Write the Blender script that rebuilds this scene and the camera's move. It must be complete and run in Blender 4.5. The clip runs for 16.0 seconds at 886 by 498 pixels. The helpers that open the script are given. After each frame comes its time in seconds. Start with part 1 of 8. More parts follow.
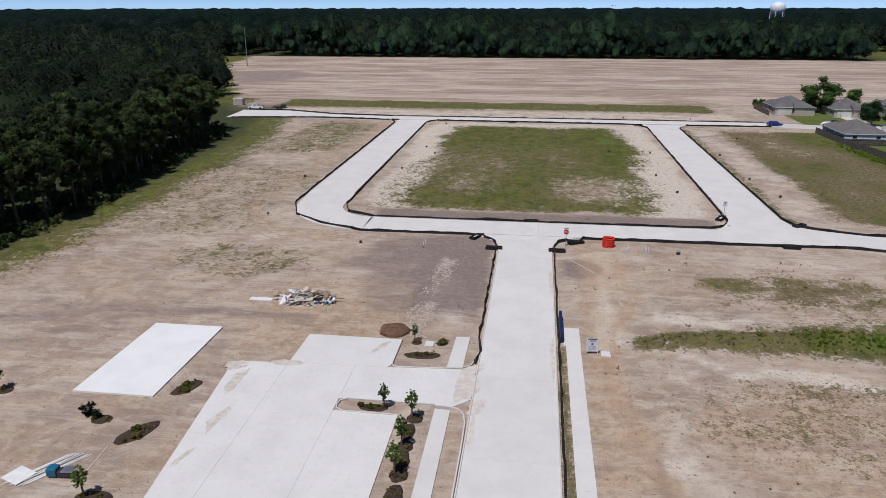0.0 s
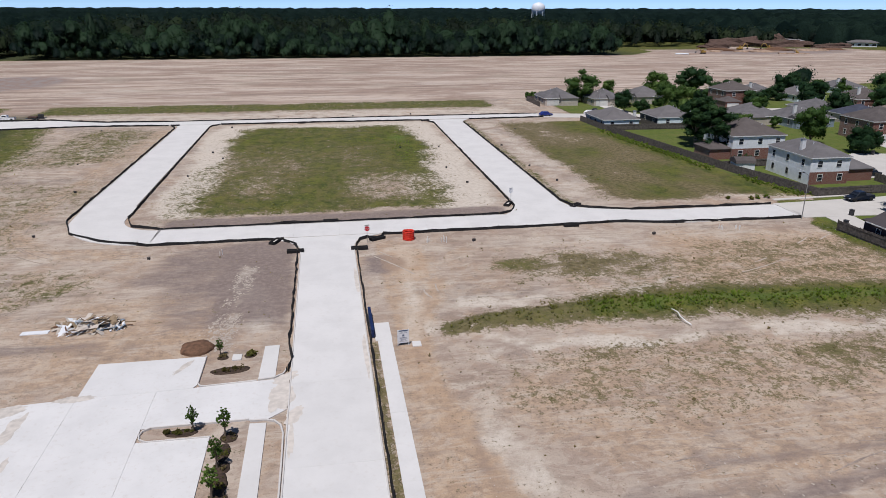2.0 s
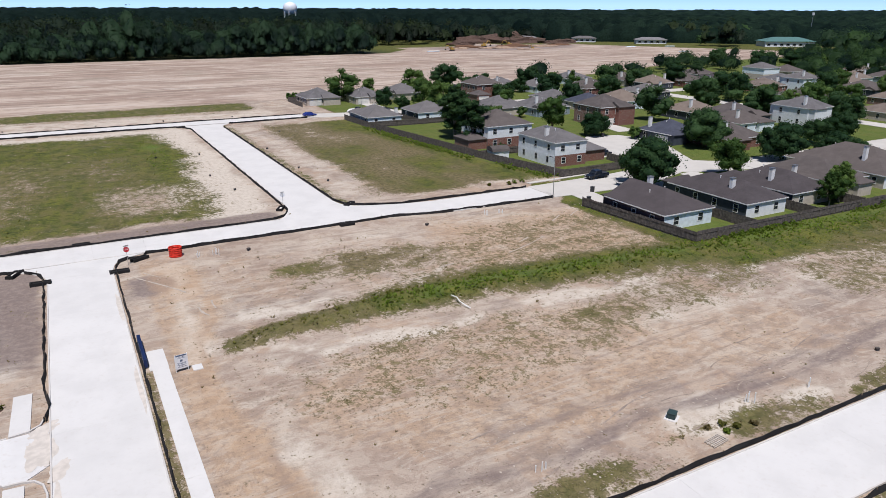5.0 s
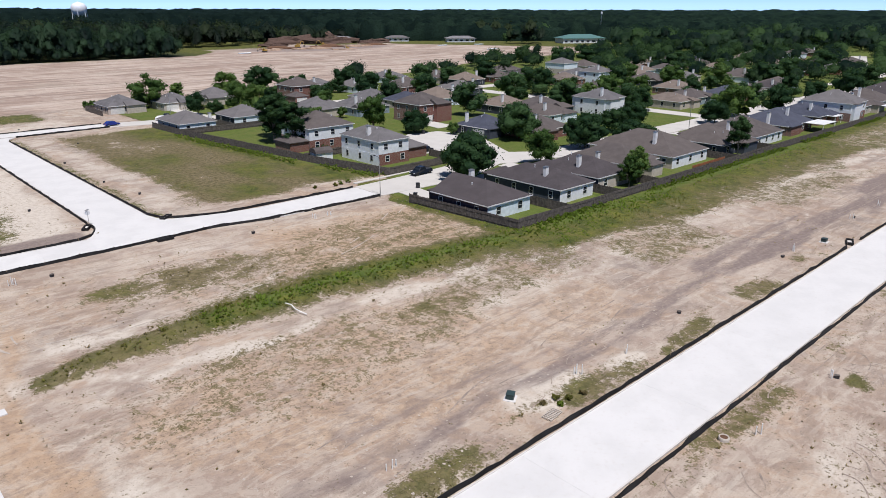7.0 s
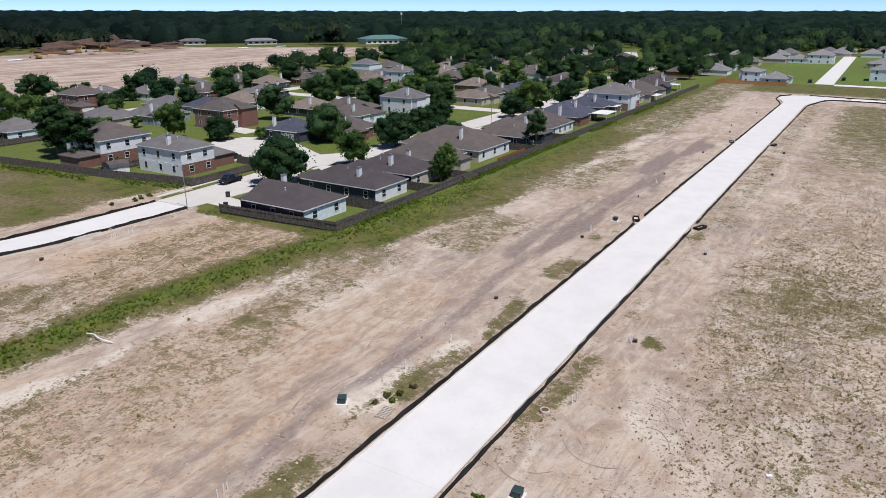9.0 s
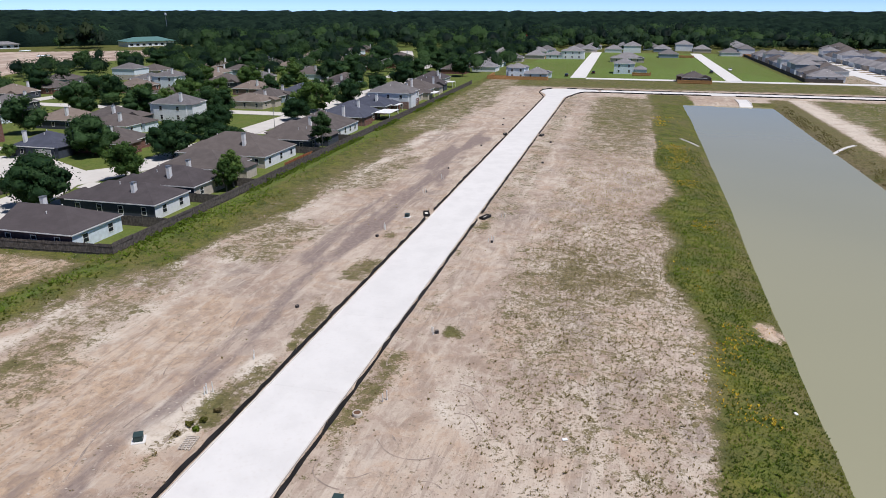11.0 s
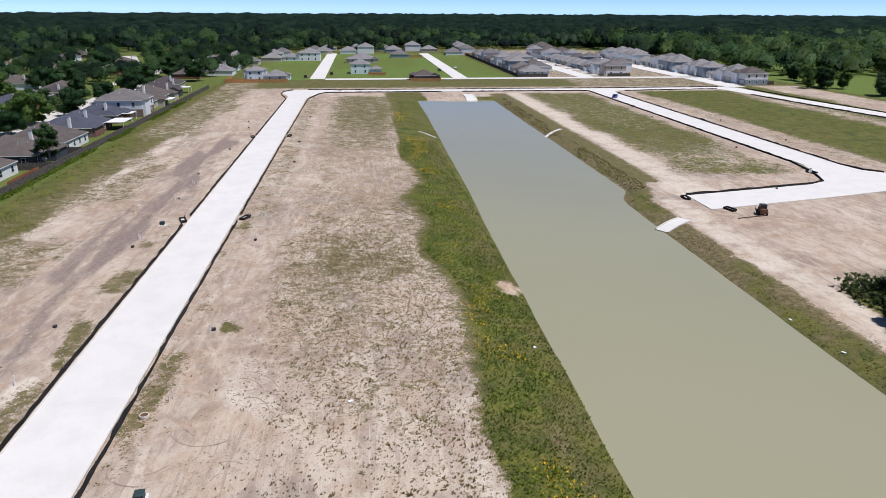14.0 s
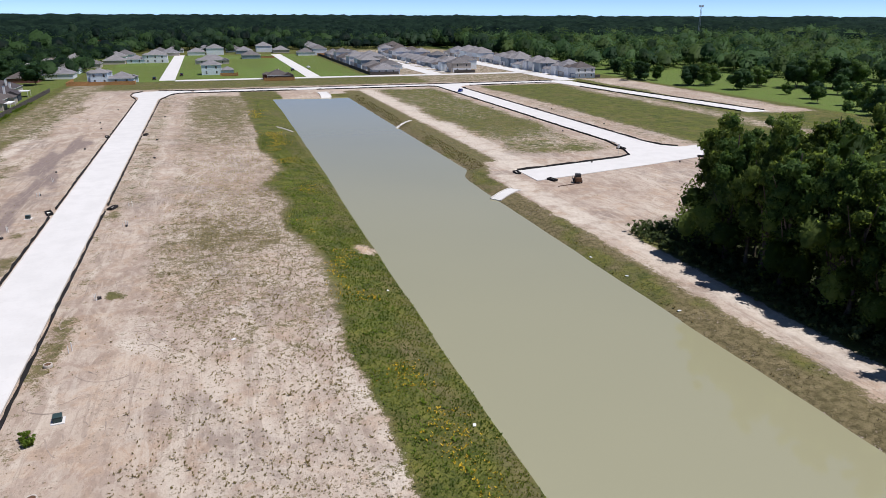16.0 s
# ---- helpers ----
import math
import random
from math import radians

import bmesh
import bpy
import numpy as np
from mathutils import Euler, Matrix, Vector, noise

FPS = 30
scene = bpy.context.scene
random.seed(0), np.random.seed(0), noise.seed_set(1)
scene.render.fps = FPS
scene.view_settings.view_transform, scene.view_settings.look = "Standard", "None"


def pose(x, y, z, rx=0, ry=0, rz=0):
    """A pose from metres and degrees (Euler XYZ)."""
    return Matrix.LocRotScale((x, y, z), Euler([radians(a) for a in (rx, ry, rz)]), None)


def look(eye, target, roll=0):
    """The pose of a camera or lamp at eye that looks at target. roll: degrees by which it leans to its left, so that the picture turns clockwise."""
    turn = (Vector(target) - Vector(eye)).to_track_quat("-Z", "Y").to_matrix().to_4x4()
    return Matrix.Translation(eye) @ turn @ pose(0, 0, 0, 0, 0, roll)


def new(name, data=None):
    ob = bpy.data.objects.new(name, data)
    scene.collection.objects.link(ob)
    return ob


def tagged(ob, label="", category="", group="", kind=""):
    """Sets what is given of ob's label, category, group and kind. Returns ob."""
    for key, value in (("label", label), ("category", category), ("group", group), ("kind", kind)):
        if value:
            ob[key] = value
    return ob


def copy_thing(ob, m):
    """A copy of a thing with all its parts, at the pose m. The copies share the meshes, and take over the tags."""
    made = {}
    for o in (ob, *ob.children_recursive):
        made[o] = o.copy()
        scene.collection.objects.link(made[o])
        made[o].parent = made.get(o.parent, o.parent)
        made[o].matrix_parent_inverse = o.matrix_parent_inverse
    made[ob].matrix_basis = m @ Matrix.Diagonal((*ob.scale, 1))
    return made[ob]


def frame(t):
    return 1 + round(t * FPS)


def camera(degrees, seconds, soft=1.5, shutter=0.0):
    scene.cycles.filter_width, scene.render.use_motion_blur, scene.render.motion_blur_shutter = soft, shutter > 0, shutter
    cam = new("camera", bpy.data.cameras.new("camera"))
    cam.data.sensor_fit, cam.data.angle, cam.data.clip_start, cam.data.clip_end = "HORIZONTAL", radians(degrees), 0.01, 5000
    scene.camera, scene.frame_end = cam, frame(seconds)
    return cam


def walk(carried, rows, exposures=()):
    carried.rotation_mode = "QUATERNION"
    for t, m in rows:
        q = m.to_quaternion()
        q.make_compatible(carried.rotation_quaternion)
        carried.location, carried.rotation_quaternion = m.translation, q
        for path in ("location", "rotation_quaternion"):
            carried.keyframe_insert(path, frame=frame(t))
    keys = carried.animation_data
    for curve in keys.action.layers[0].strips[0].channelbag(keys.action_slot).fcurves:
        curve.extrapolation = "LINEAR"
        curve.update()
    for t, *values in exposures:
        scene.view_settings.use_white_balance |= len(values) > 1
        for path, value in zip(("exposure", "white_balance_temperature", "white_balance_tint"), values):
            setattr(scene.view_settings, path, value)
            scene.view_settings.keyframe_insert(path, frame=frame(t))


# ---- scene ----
cam = camera(64.77, 16.0, soft=0.85)
PATH = [
    (0, (0.925, -8.614, 36.124), (-5.336, 38.188, 19.682), -0.07),
    (0.5, (0.918, -8.547, 36.049), (-0.982, 38.633, 19.602), 0.04),
    (1, (0.830, -8.415, 35.971), (2.950, 38.751, 19.512), 0.11),
    (1.5, (0.769, -8.448, 35.906), (6.141, 38.459, 19.445), 0.12),
    (2, (0.767, -8.374, 35.855), (8.553, 38.198, 19.409), 0.10),
    (2.5, (0.820, -8.291, 35.771), (10.603, 37.908, 19.343), 0.12),
    (3, (0.714, -8.086, 35.721), (13.423, 37.398, 19.300), 0.19),
    (3.5, (0.751, -7.859, 35.784), (16.457, 36.676, 19.356), 0.13),
    (4, (0.801, -7.751, 35.816), (18.894, 35.865, 19.372), 0.13),
    (6.5, (1.192, -7.392, 35.684), (30.957, 29.289, 19.295), 0.13),
    (7, (1.155, -7.361, 35.705), (33.410, 27.145, 19.305), 0.07),
    (7.5, (1.270, -7.346, 35.718), (35.709, 24.983, 19.322), 0.05),
    (8, (1.401, -7.396, 35.621), (37.871, 22.642, 19.258), 0.02),
    (10.5, (1.495, -7.750, 36.006), (46.264, 7.382, 19.674), 0.06),
    (11, (1.561, -7.675, 36.121), (47.383, 3.888, 19.791), 0.09),
    (11.5, (1.750, -7.657, 36.059), (48.340, 0.361, 19.779), 0.07),
    (12, (1.815, -7.605, 36.104), (48.882, -3.155, 19.826), 0.02),
    (12.5, (1.288, -7.673, 36.350), (48.567, -6.822, 20.104), 0.07),
    (13, (-0.184, -7.734, 36.433), (47.043, -10.229, 20.205), 0.15),
    (13.5, (-2.281, -7.497, 36.397), (44.765, -12.476, 20.215), 0.19),
    (14, (-5.174, -7.231, 36.333), (41.829, -12.694, 20.182), 0.26),
    (14.5, (-8.755, -6.982, 36.289), (38.240, -12.531, 20.142), 0.23),
    (15, (-12.832, -6.721, 36.282), (34.011, -13.445, 20.143), 0.18),
    (15.5, (-17.263, -6.265, 36.270), (28.770, -17.285, 20.161), 0.19),
    (16, (-22.092, -5.448, 36.221), (22.906, -20.181, 20.158), 0.21),
]
walk(cam, [(t, look(eye, target, roll)) for t, eye, target, roll in PATH],
     [(0, -0.44), (2, -0.30), (4, -0.14), (7, 0.0), (10.5, -0.04), (13, 0.02), (16, 0.03)])

# ---- world, sun ----
SUN_EL, SUN_FROM = 66.5, (-0.47, -0.88)
world = bpy.data.worlds.new("sky")
scene.world = world
world.use_nodes = True
wn = world.node_tree
sky = wn.nodes.new("ShaderNodeTexSky")
sky.sky_type = "NISHITA"
sky.sun_disc = False
sky.altitude = 3000.0
sky.sun_elevation = radians(SUN_EL)
sky.sun_rotation = math.atan2(SUN_FROM[0], SUN_FROM[1])
sky.air_density, sky.dust_density, sky.ozone_density = 0.36, 0.0, 4.2
wn.nodes["Background"].inputs["Strength"].default_value = 0.150
wn.links.new(sky.outputs["Color"], wn.nodes["Background"].inputs["Color"])
sun_data = bpy.data.lights.new("sun", "SUN")
sun_data.energy, sun_data.angle, sun_data.color = 4.8, radians(0.55), (1.0, 0.975, 0.990)
sun = new("sun", sun_data)
sun.matrix_world = look((SUN_FROM[0] * 100, SUN_FROM[1] * 100, 100 * math.tan(radians(SUN_EL))), (0, 0, 0))

rnd = random.Random(11)


# ---- materials ----
class Nodes:
    """A short way to write node materials."""

    def __init__(self, name):
        self.mat = bpy.data.materials.new(name)
        self.mat.use_nodes = True
        self.t = self.mat.node_tree
        self.bsdf = self.t.nodes["Principled BSDF"]
        self.bsdf.inputs["Specular IOR Level"].default_value = 0.3

    def add(self, kind, **ins):
        n = self.t.nodes.new(kind)
        for k, v in ins.items():
            self.put(n, k.replace("_", " "), v)
        return n

    def put(self, n, key, v):
        sock = n.inputs[int(key)] if key.isdigit() else n.inputs[key]
        if isinstance(v, bpy.types.NodeSocket):
            self.t.links.new(v, sock)
        elif isinstance(v, tuple) and len(v) == 3 and sock.type == "RGBA":
            sock.default_value = (*v, 1)
        else:
            sock.default_value = v

    def pos(self):
        return self.add("ShaderNodeNewGeometry").outputs["Position"]

    def local(self):
        return self.add("ShaderNodeTexCoord").outputs["Object"]

    def noise(self, vec, scale, detail=3.0, rough=0.55, stretch=None, warp=0.0):
        if stretch:
            m = self.t.nodes.new("ShaderNodeMapping")
            m.inputs["Scale"].default_value = stretch
            self.t.links.new(vec, m.inputs["Vector"])
            vec = m.outputs["Vector"]
        n = self.add("ShaderNodeTexNoise", Vector=vec, Scale=scale, Detail=detail, Roughness=rough, Distortion=warp)
        return n.outputs["Fac"]

    def ramp(self, fac, a, b):
        m = self.add("ShaderNodeMapRange", Value=fac)
        m.interpolation_type = "SMOOTHSTEP"
        m.inputs["From Min"].default_value, m.inputs["From Max"].default_value = a, b
        return m.outputs["Result"]

    def math(self, op, a, b=0.0):
        m = self.t.nodes.new("ShaderNodeMath")
        m.operation = op
        self.put(m, "0", a)
        self.put(m, "1", b)
        return m.outputs[0]

    def mix(self, fac, a, b):
        m = self.t.nodes.new("ShaderNodeMix")
        m.data_type = "RGBA"
        self.put(m, "0", fac)
        self.put(m, "6", a)
        self.put(m, "7", b)
        return m.outputs[2]

    def bump(self, height, strength, distance):
        n = self.add("ShaderNodeBump", Height=height, Strength=strength, Distance=distance)
        self.t.links.new(n.outputs["Normal"], self.bsdf.inputs["Normal"])

    def done(self, color, rough=0.85, metal=0.0):
        self.put(self.bsdf, "Base Color", color)
        self.put(self.bsdf, "Roughness", rough)
        self.bsdf.inputs["Metallic"].default_value = metal
        return self.mat


def plain(name, color, rough=0.7, vary=0.25, scale=1.5, metal=0.0, grain=12.0):
    """A surface of one colour with stains, fine grain and a difference from object to object."""
    n = Nodes(name)
    p = n.pos()
    dark = tuple(c * (1 - vary) for c in color)
    light = tuple(min(1, c * (1 + vary * 0.6)) for c in color)
    big = n.ramp(n.noise(p, scale, 4), 0.3, 0.7)
    fine = n.noise(p, grain, 2)
    col = n.mix(big, dark, light)
    col = n.mix(n.math("MULTIPLY", fine, 0.35), col, tuple(c * 0.75 for c in color))
    n.bump(fine, 0.25, 0.01)
    return n.done(col, rough, metal)


def ground_material():
    n = Nodes("bare soil and grass")
    p = n.pos()
    za = n.t.nodes.new("ShaderNodeVertexColor")
    za.layer_name = "zone"
    zb = n.t.nodes.new("ShaderNodeVertexColor")
    zb.layer_name = "cover"
    sa = n.add("ShaderNodeSeparateColor", Color=za.outputs["Color"])
    sb = n.add("ShaderNodeSeparateColor", Color=zb.outputs["Color"])
    grass, damp, sand = sa.outputs[0], sa.outputs[1], sa.outputs[2]
    lush, graded, wood = sb.outputs[0], sb.outputs[1], sb.outputs[2]

    def off(v, k):
        return n.math("MULTIPLY", n.math("SUBTRACT", v, 0.5), k)

    def total(*vs):
        s = vs[0]
        for v in vs[1:]:
            s = n.math("ADD", s, v)
        return s

    n1 = n.noise(p, 0.035, 5, 0.6)
    n2 = n.noise(p, 0.22, 6, 0.65)
    n3 = n.noise(p, 1.3, 5, 0.7)
    n4 = n.noise(p, 5.0, 3, 0.65)
    drag = n.noise(p, 0.22, 6, 0.68, (0.55, 1.2, 1), 1.2)
    drag2 = n.noise(p, 0.42, 6, 0.7, (0.40, 1.2, 1), 1.6)
    scrape = n.noise(p, 0.8, 6, 0.72, (0.25, 1.4, 1), 1.5)
    streak = n.noise(p, 1.0, 6, 0.66, (0.012, 0.050, 1), 1.4)
    streak2 = n.noise(p, 1.0, 7, 0.70, (0.026, 0.17, 1), 1.1)
    n6 = n.noise(p, 0.5, 7, 0.74, (1.0, 0.8, 1), 0.8)
    # soil
    m1 = n.noise(p, 0.06, 5, 0.62, (0.7, 1.25, 1))
    m2 = n.noise(p, 0.13, 5, 0.66, (1.2, 0.7, 1), 1.0)
    m3 = n.noise(p, 0.09, 6, 0.66, (0.6, 1.4, 1), 1.3)
    soil = n.mix(n.ramp(n1, 0.40, 0.60), (0.330, 0.248, 0.196), (0.455, 0.370, 0.302))
    soil = n.mix(n.math("MULTIPLY", n.ramp(m1, 0.50, 0.64), 0.70), soil, (0.250, 0.205, 0.178))
    soil = n.mix(n.math("MULTIPLY", n.ramp(m2, 0.50, 0.62), 0.65), soil, (0.420, 0.300, 0.212))
    soil = n.mix(n.math("MULTIPLY", n.ramp(m3, 0.52, 0.64), 0.80), soil, (0.540, 0.465, 0.385))
    rustf = n.ramp(total(za.outputs["Alpha"], off(n2, 1.3), off(scrape, 0.6)), 0.25, 0.85)
    soil = n.mix(n.math("MULTIPLY", rustf, 0.85), soil, n.mix(n.ramp(n3, 0.4, 0.65), (0.468, 0.336, 0.226), (0.305, 0.212, 0.150)))
    soil = n.mix(n.math("MULTIPLY", n.ramp(drag, 0.46, 0.70), 0.42), soil, (0.262, 0.192, 0.150))
    soil = n.mix(n.math("MULTIPLY", n.ramp(drag2, 0.50, 0.68), 0.60), soil, (0.500, 0.422, 0.345))
    soil = n.mix(n.math("MULTIPLY", n.ramp(n2, 0.52, 0.68), 0.50), soil, (0.335, 0.228, 0.165))
    soil = n.mix(n.math("MULTIPLY", n.ramp(scrape, 0.54, 0.68), 0.22), soil, (0.200, 0.158, 0.132))
    soil = n.mix(n.math("MULTIPLY", n.ramp(n3, 0.52, 0.70), 0.40), soil, (0.215, 0.168, 0.134))
    soil = n.mix(n.math("MULTIPLY", n.ramp(n4, 0.54, 0.70), 0.45), soil, (0.185, 0.148, 0.118))
    crust = n.noise(p, 0.34, 9, 0.74, (0.8, 1.1, 1), 0.7)
    soil = n.mix(n.math("MULTIPLY", n.ramp(crust, 0.515, 0.545), 0.34), soil, (0.520, 0.445, 0.365))
    soil = n.mix(n.math("MULTIPLY", n.ramp(crust, 0.46, 0.43), 0.30), soil, (0.225, 0.168, 0.128))
    lines = n.noise(p, 1.0, 5, 0.6, (0.07, 0.95, 1), 0.9)
    soil = n.mix(n.math("MULTIPLY", n.math("MULTIPLY", n.ramp(lines, 0.57, 0.61), n.ramp(n1, 0.44, 0.56)), 0.42), soil, (0.235, 0.180, 0.145))
    soil = n.mix(n.math("MULTIPLY", n.math("MULTIPLY", n.ramp(lines, 0.43, 0.40), n.ramp(m1, 0.44, 0.56)), 0.40), soil, (0.500, 0.430, 0.360))
    sandf = n.ramp(total(sand, off(n2, 1.5), off(n3, 0.6)), 0.34, 0.80)
    soil = n.mix(n.math("MULTIPLY", sandf, 0.88), soil, n.mix(n.ramp(n3, 0.42, 0.66), (0.605, 0.540, 0.462), (0.465, 0.395, 0.320)))
    dampf = n.ramp(total(damp, off(drag, 0.9), off(scrape, 0.5)), 0.25, 0.8)
    soil = n.mix(n.math("MULTIPLY", dampf, 0.9), soil, n.mix(n.ramp(n3, 0.4, 0.7), (0.185, 0.143, 0.128), (0.275, 0.216, 0.188)))
    clay = n.ramp(total(za.outputs["Alpha"], off(n2, 0.5), off(n6, 0.5)), 0.68, 1.0)
    soil = n.mix(n.math("MULTIPLY", clay, 0.50), soil, (0.430, 0.290, 0.185))
    # graded land, in long broken passes of the machines
    g = n.mix(n.ramp(streak, 0.42, 0.58), (0.480, 0.385, 0.315), (0.310, 0.225, 0.178))
    g = n.mix(n.math("MULTIPLY", n.ramp(streak2, 0.51, 0.64), 0.70), g, (0.560, 0.490, 0.425))
    g = n.mix(n.math("MULTIPLY", n.ramp(streak2, 0.47, 0.35), 0.70), g, (0.235, 0.182, 0.152))
    g = n.mix(n.math("MULTIPLY", n.ramp(n2, 0.5, 0.7), 0.40), g, (0.29, 0.215, 0.17))
    g = n.mix(n.math("MULTIPLY", n.ramp(n.noise(p, 1.0, 5, 0.7, (0.012, 0.30, 1), 0.6), 0.54, 0.62), 0.75), g, (0.205, 0.150, 0.118))
    g = n.mix(n.math("MULTIPLY", n.ramp(n1, 0.54, 0.66), 0.45), g, (0.335, 0.285, 0.225))
    g = n.mix(n.ramp(damp, 0.2, 0.8), g, n.mix(n.ramp(n2, 0.4, 0.6), (0.26, 0.185, 0.150), (0.27, 0.235, 0.220)))
    soil = n.mix(graded, soil, g)
    # grass
    n5 = n.noise(p, 2.6, 5, 0.78)
    dry = n.mix(n.ramp(n3, 0.38, 0.64), (0.088, 0.072, 0.030), (0.225, 0.180, 0.096))
    dry = n.mix(n.math("MULTIPLY", n.ramp(n5, 0.50, 0.66), 0.6), dry, (0.060, 0.056, 0.020))
    green = n.mix(n.ramp(n2, 0.36, 0.66), (0.061, 0.081, 0.012), (0.150, 0.150, 0.026))
    green = n.mix(n.math("MULTIPLY", n.ramp(n3, 0.50, 0.62), 0.65), green, (0.032, 0.048, 0.008))
    green = n.mix(n.math("MULTIPLY", n.ramp(n4, 0.52, 0.66), 0.55), green, (0.165, 0.155, 0.046))
    green = n.mix(n.math("MULTIPLY", n.ramp(n5, 0.52, 0.64), 0.60), green, (0.026, 0.042, 0.008))
    green = n.mix(n.math("MULTIPLY", n.ramp(m2, 0.46, 0.60), 0.60), green, (0.145, 0.120, 0.044))
    green = n.mix(n.math("MULTIPLY", n.ramp(n6, 0.50, 0.60), 0.65), green, (0.036, 0.052, 0.010))
    tone = n.ramp(total(lush, off(n2, 0.6), off(n6, 0.9), off(n3, 0.5)), 0.15, 0.85)
    turf = n.mix(tone, dry, green)
    lawn = n.mix(n.ramp(n3, 0.34, 0.66), (0.078, 0.132, 0.022), (0.150, 0.208, 0.042))
    lawn = n.mix(n.math("MULTIPLY", n.ramp(n2, 0.50, 0.66), 0.6), lawn, (0.120, 0.128, 0.044))
    turf = n.mix(n.ramp(lush, 0.86, 1.0), turf, lawn)
    gf = n.ramp(total(grass, off(n3, 1.3), off(n4, 0.9), off(n2, 0.7), off(n6, 1.2)), 0.36, 0.62)
    # single tufts scattered on the soil
    cover = total(n.math("MULTIPLY", grass, 1.35), off(n2, 1.7), off(n3, 0.5), -0.06)
    cover = n.math("MULTIPLY", cover, n.math("SUBTRACT", 1.0, graded))
    tuft = 0.0
    for scale, gain in ((1.15, 0.62), (2.3, 0.60)):
        v = n.t.nodes.new("ShaderNodeTexVoronoi")
        v.voronoi_dimensions = "2D"
        n.put(v, "Vector", p)
        n.put(v, "Scale", scale)
        one = n.add("ShaderNodeSeparateColor", Color=v.outputs["Color"]).outputs[0]
        r = n.math("MULTIPLY", n.math("MULTIPLY", cover, gain), n.ramp(one, 0.0, 1.0))
        edge = total(r, n.math("MULTIPLY", v.outputs["Distance"], -1.0), off(n4, 0.35))
        tuft = n.math("MAXIMUM", tuft, n.ramp(edge, 0.0, 0.10))
    blade = n.mix(n.ramp(lush, 0.30, 0.75), (0.205, 0.158, 0.088), (0.080, 0.090, 0.018))
    col = n.mix(gf, soil, turf)
    col = n.mix(n.math("MULTIPLY", tuft, n.math("SUBTRACT", 0.68, n.math("MULTIPLY", gf, 0.55))), col, blade)
    # under the woods the ground colour itself carries the tree shade
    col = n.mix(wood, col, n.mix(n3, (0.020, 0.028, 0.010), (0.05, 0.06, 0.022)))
    n.bump(total(n.math("MULTIPLY", n2, 0.6), n.math("MULTIPLY", n3, 0.35), n.math("MULTIPLY", n4, 0.14), n.math("MULTIPLY", tuft, 0.25), n.math("MULTIPLY", crust, 0.3)), 0.75, 0.4)
    return n.done(col, 0.95)


def concrete_material(name, tint, stain=0.5):
    n = Nodes(name)
    p = n.pos()
    r = n.add("ShaderNodeObjectInfo").outputs["Random"]
    a = n.noise(p, 0.25, 5, 0.6)
    b = n.noise(p, 2.2, 4, 0.6)
    c = n.noise(p, 40.0, 2)
    col = n.mix(n.math("MULTIPLY", n.ramp(a, 0.35, 0.7), 0.6), tint, tuple(v * 0.86 for v in tint))
    col = n.mix(n.math("MULTIPLY", n.ramp(b, 0.52, 0.75), stain * 0.5), col, (0.44, 0.37, 0.30))
    col = n.mix(n.math("MULTIPLY", r, 0.22), col, tuple(v * 0.82 for v in tint))
    n.bump(c, 0.2, 0.004)
    return n.done(col, 0.8)


def leaf_material(name, dark, light, back=0.35):
    n = Nodes(name)
    p = n.pos()
    isl = n.add("ShaderNodeNewGeometry").outputs["Random Per Island"]
    ob = n.add("ShaderNodeObjectInfo").outputs["Random"]
    big = n.noise(p, 0.09, 3)
    mid = n.noise(p, 0.75, 5, 0.68)
    fine = n.noise(p, 3.2, 3, 0.7)
    f = n.math("ADD", n.math("ADD", n.math("MULTIPLY", isl, 0.5), -0.03), n.math("MULTIPLY", n.math("SUBTRACT", big, 0.25), 0.7))
    f = n.math("ADD", f, n.math("MULTIPLY", n.math("SUBTRACT", ob, 0.5), 0.5))
    f = n.math("ADD", f, n.math("MULTIPLY", n.math("SUBTRACT", mid, 0.5), 0.8))
    f = n.math("ADD", f, n.math("MULTIPLY", n.math("SUBTRACT", fine, 0.5), 0.4))
    tone = n.t.nodes.new("ShaderNodeVertexColor")
    tone.layer_name = "tree_tone"
    f = n.math("ADD", f, n.add("ShaderNodeSeparateColor", Color=tone.outputs["Color"]).outputs[0])
    n.bsdf.inputs["Specular IOR Level"].default_value = 0.12
    col = n.mix(n.ramp(f, 0.05, 0.95), dark, light)
    n.bump(n.math("ADD", mid, n.math("MULTIPLY", fine, 0.4)), 0.7, 0.5)
    m = n.done(col, 0.6)
    tr = n.add("ShaderNodeBsdfTranslucent", Color=n.mix(0.5, col, (light[0] * 1.5, light[1] * 1.5, light[2] * 0.9)))
    ms = n.t.nodes.new("ShaderNodeMixShader")
    ms.inputs[0].default_value = back
    n.t.links.new(n.bsdf.outputs[0], ms.inputs[1])
    n.t.links.new(tr.outputs[0], ms.inputs[2])
    n.t.links.new(ms.outputs[0], n.t.nodes["Material Output"].inputs["Surface"])
    return m


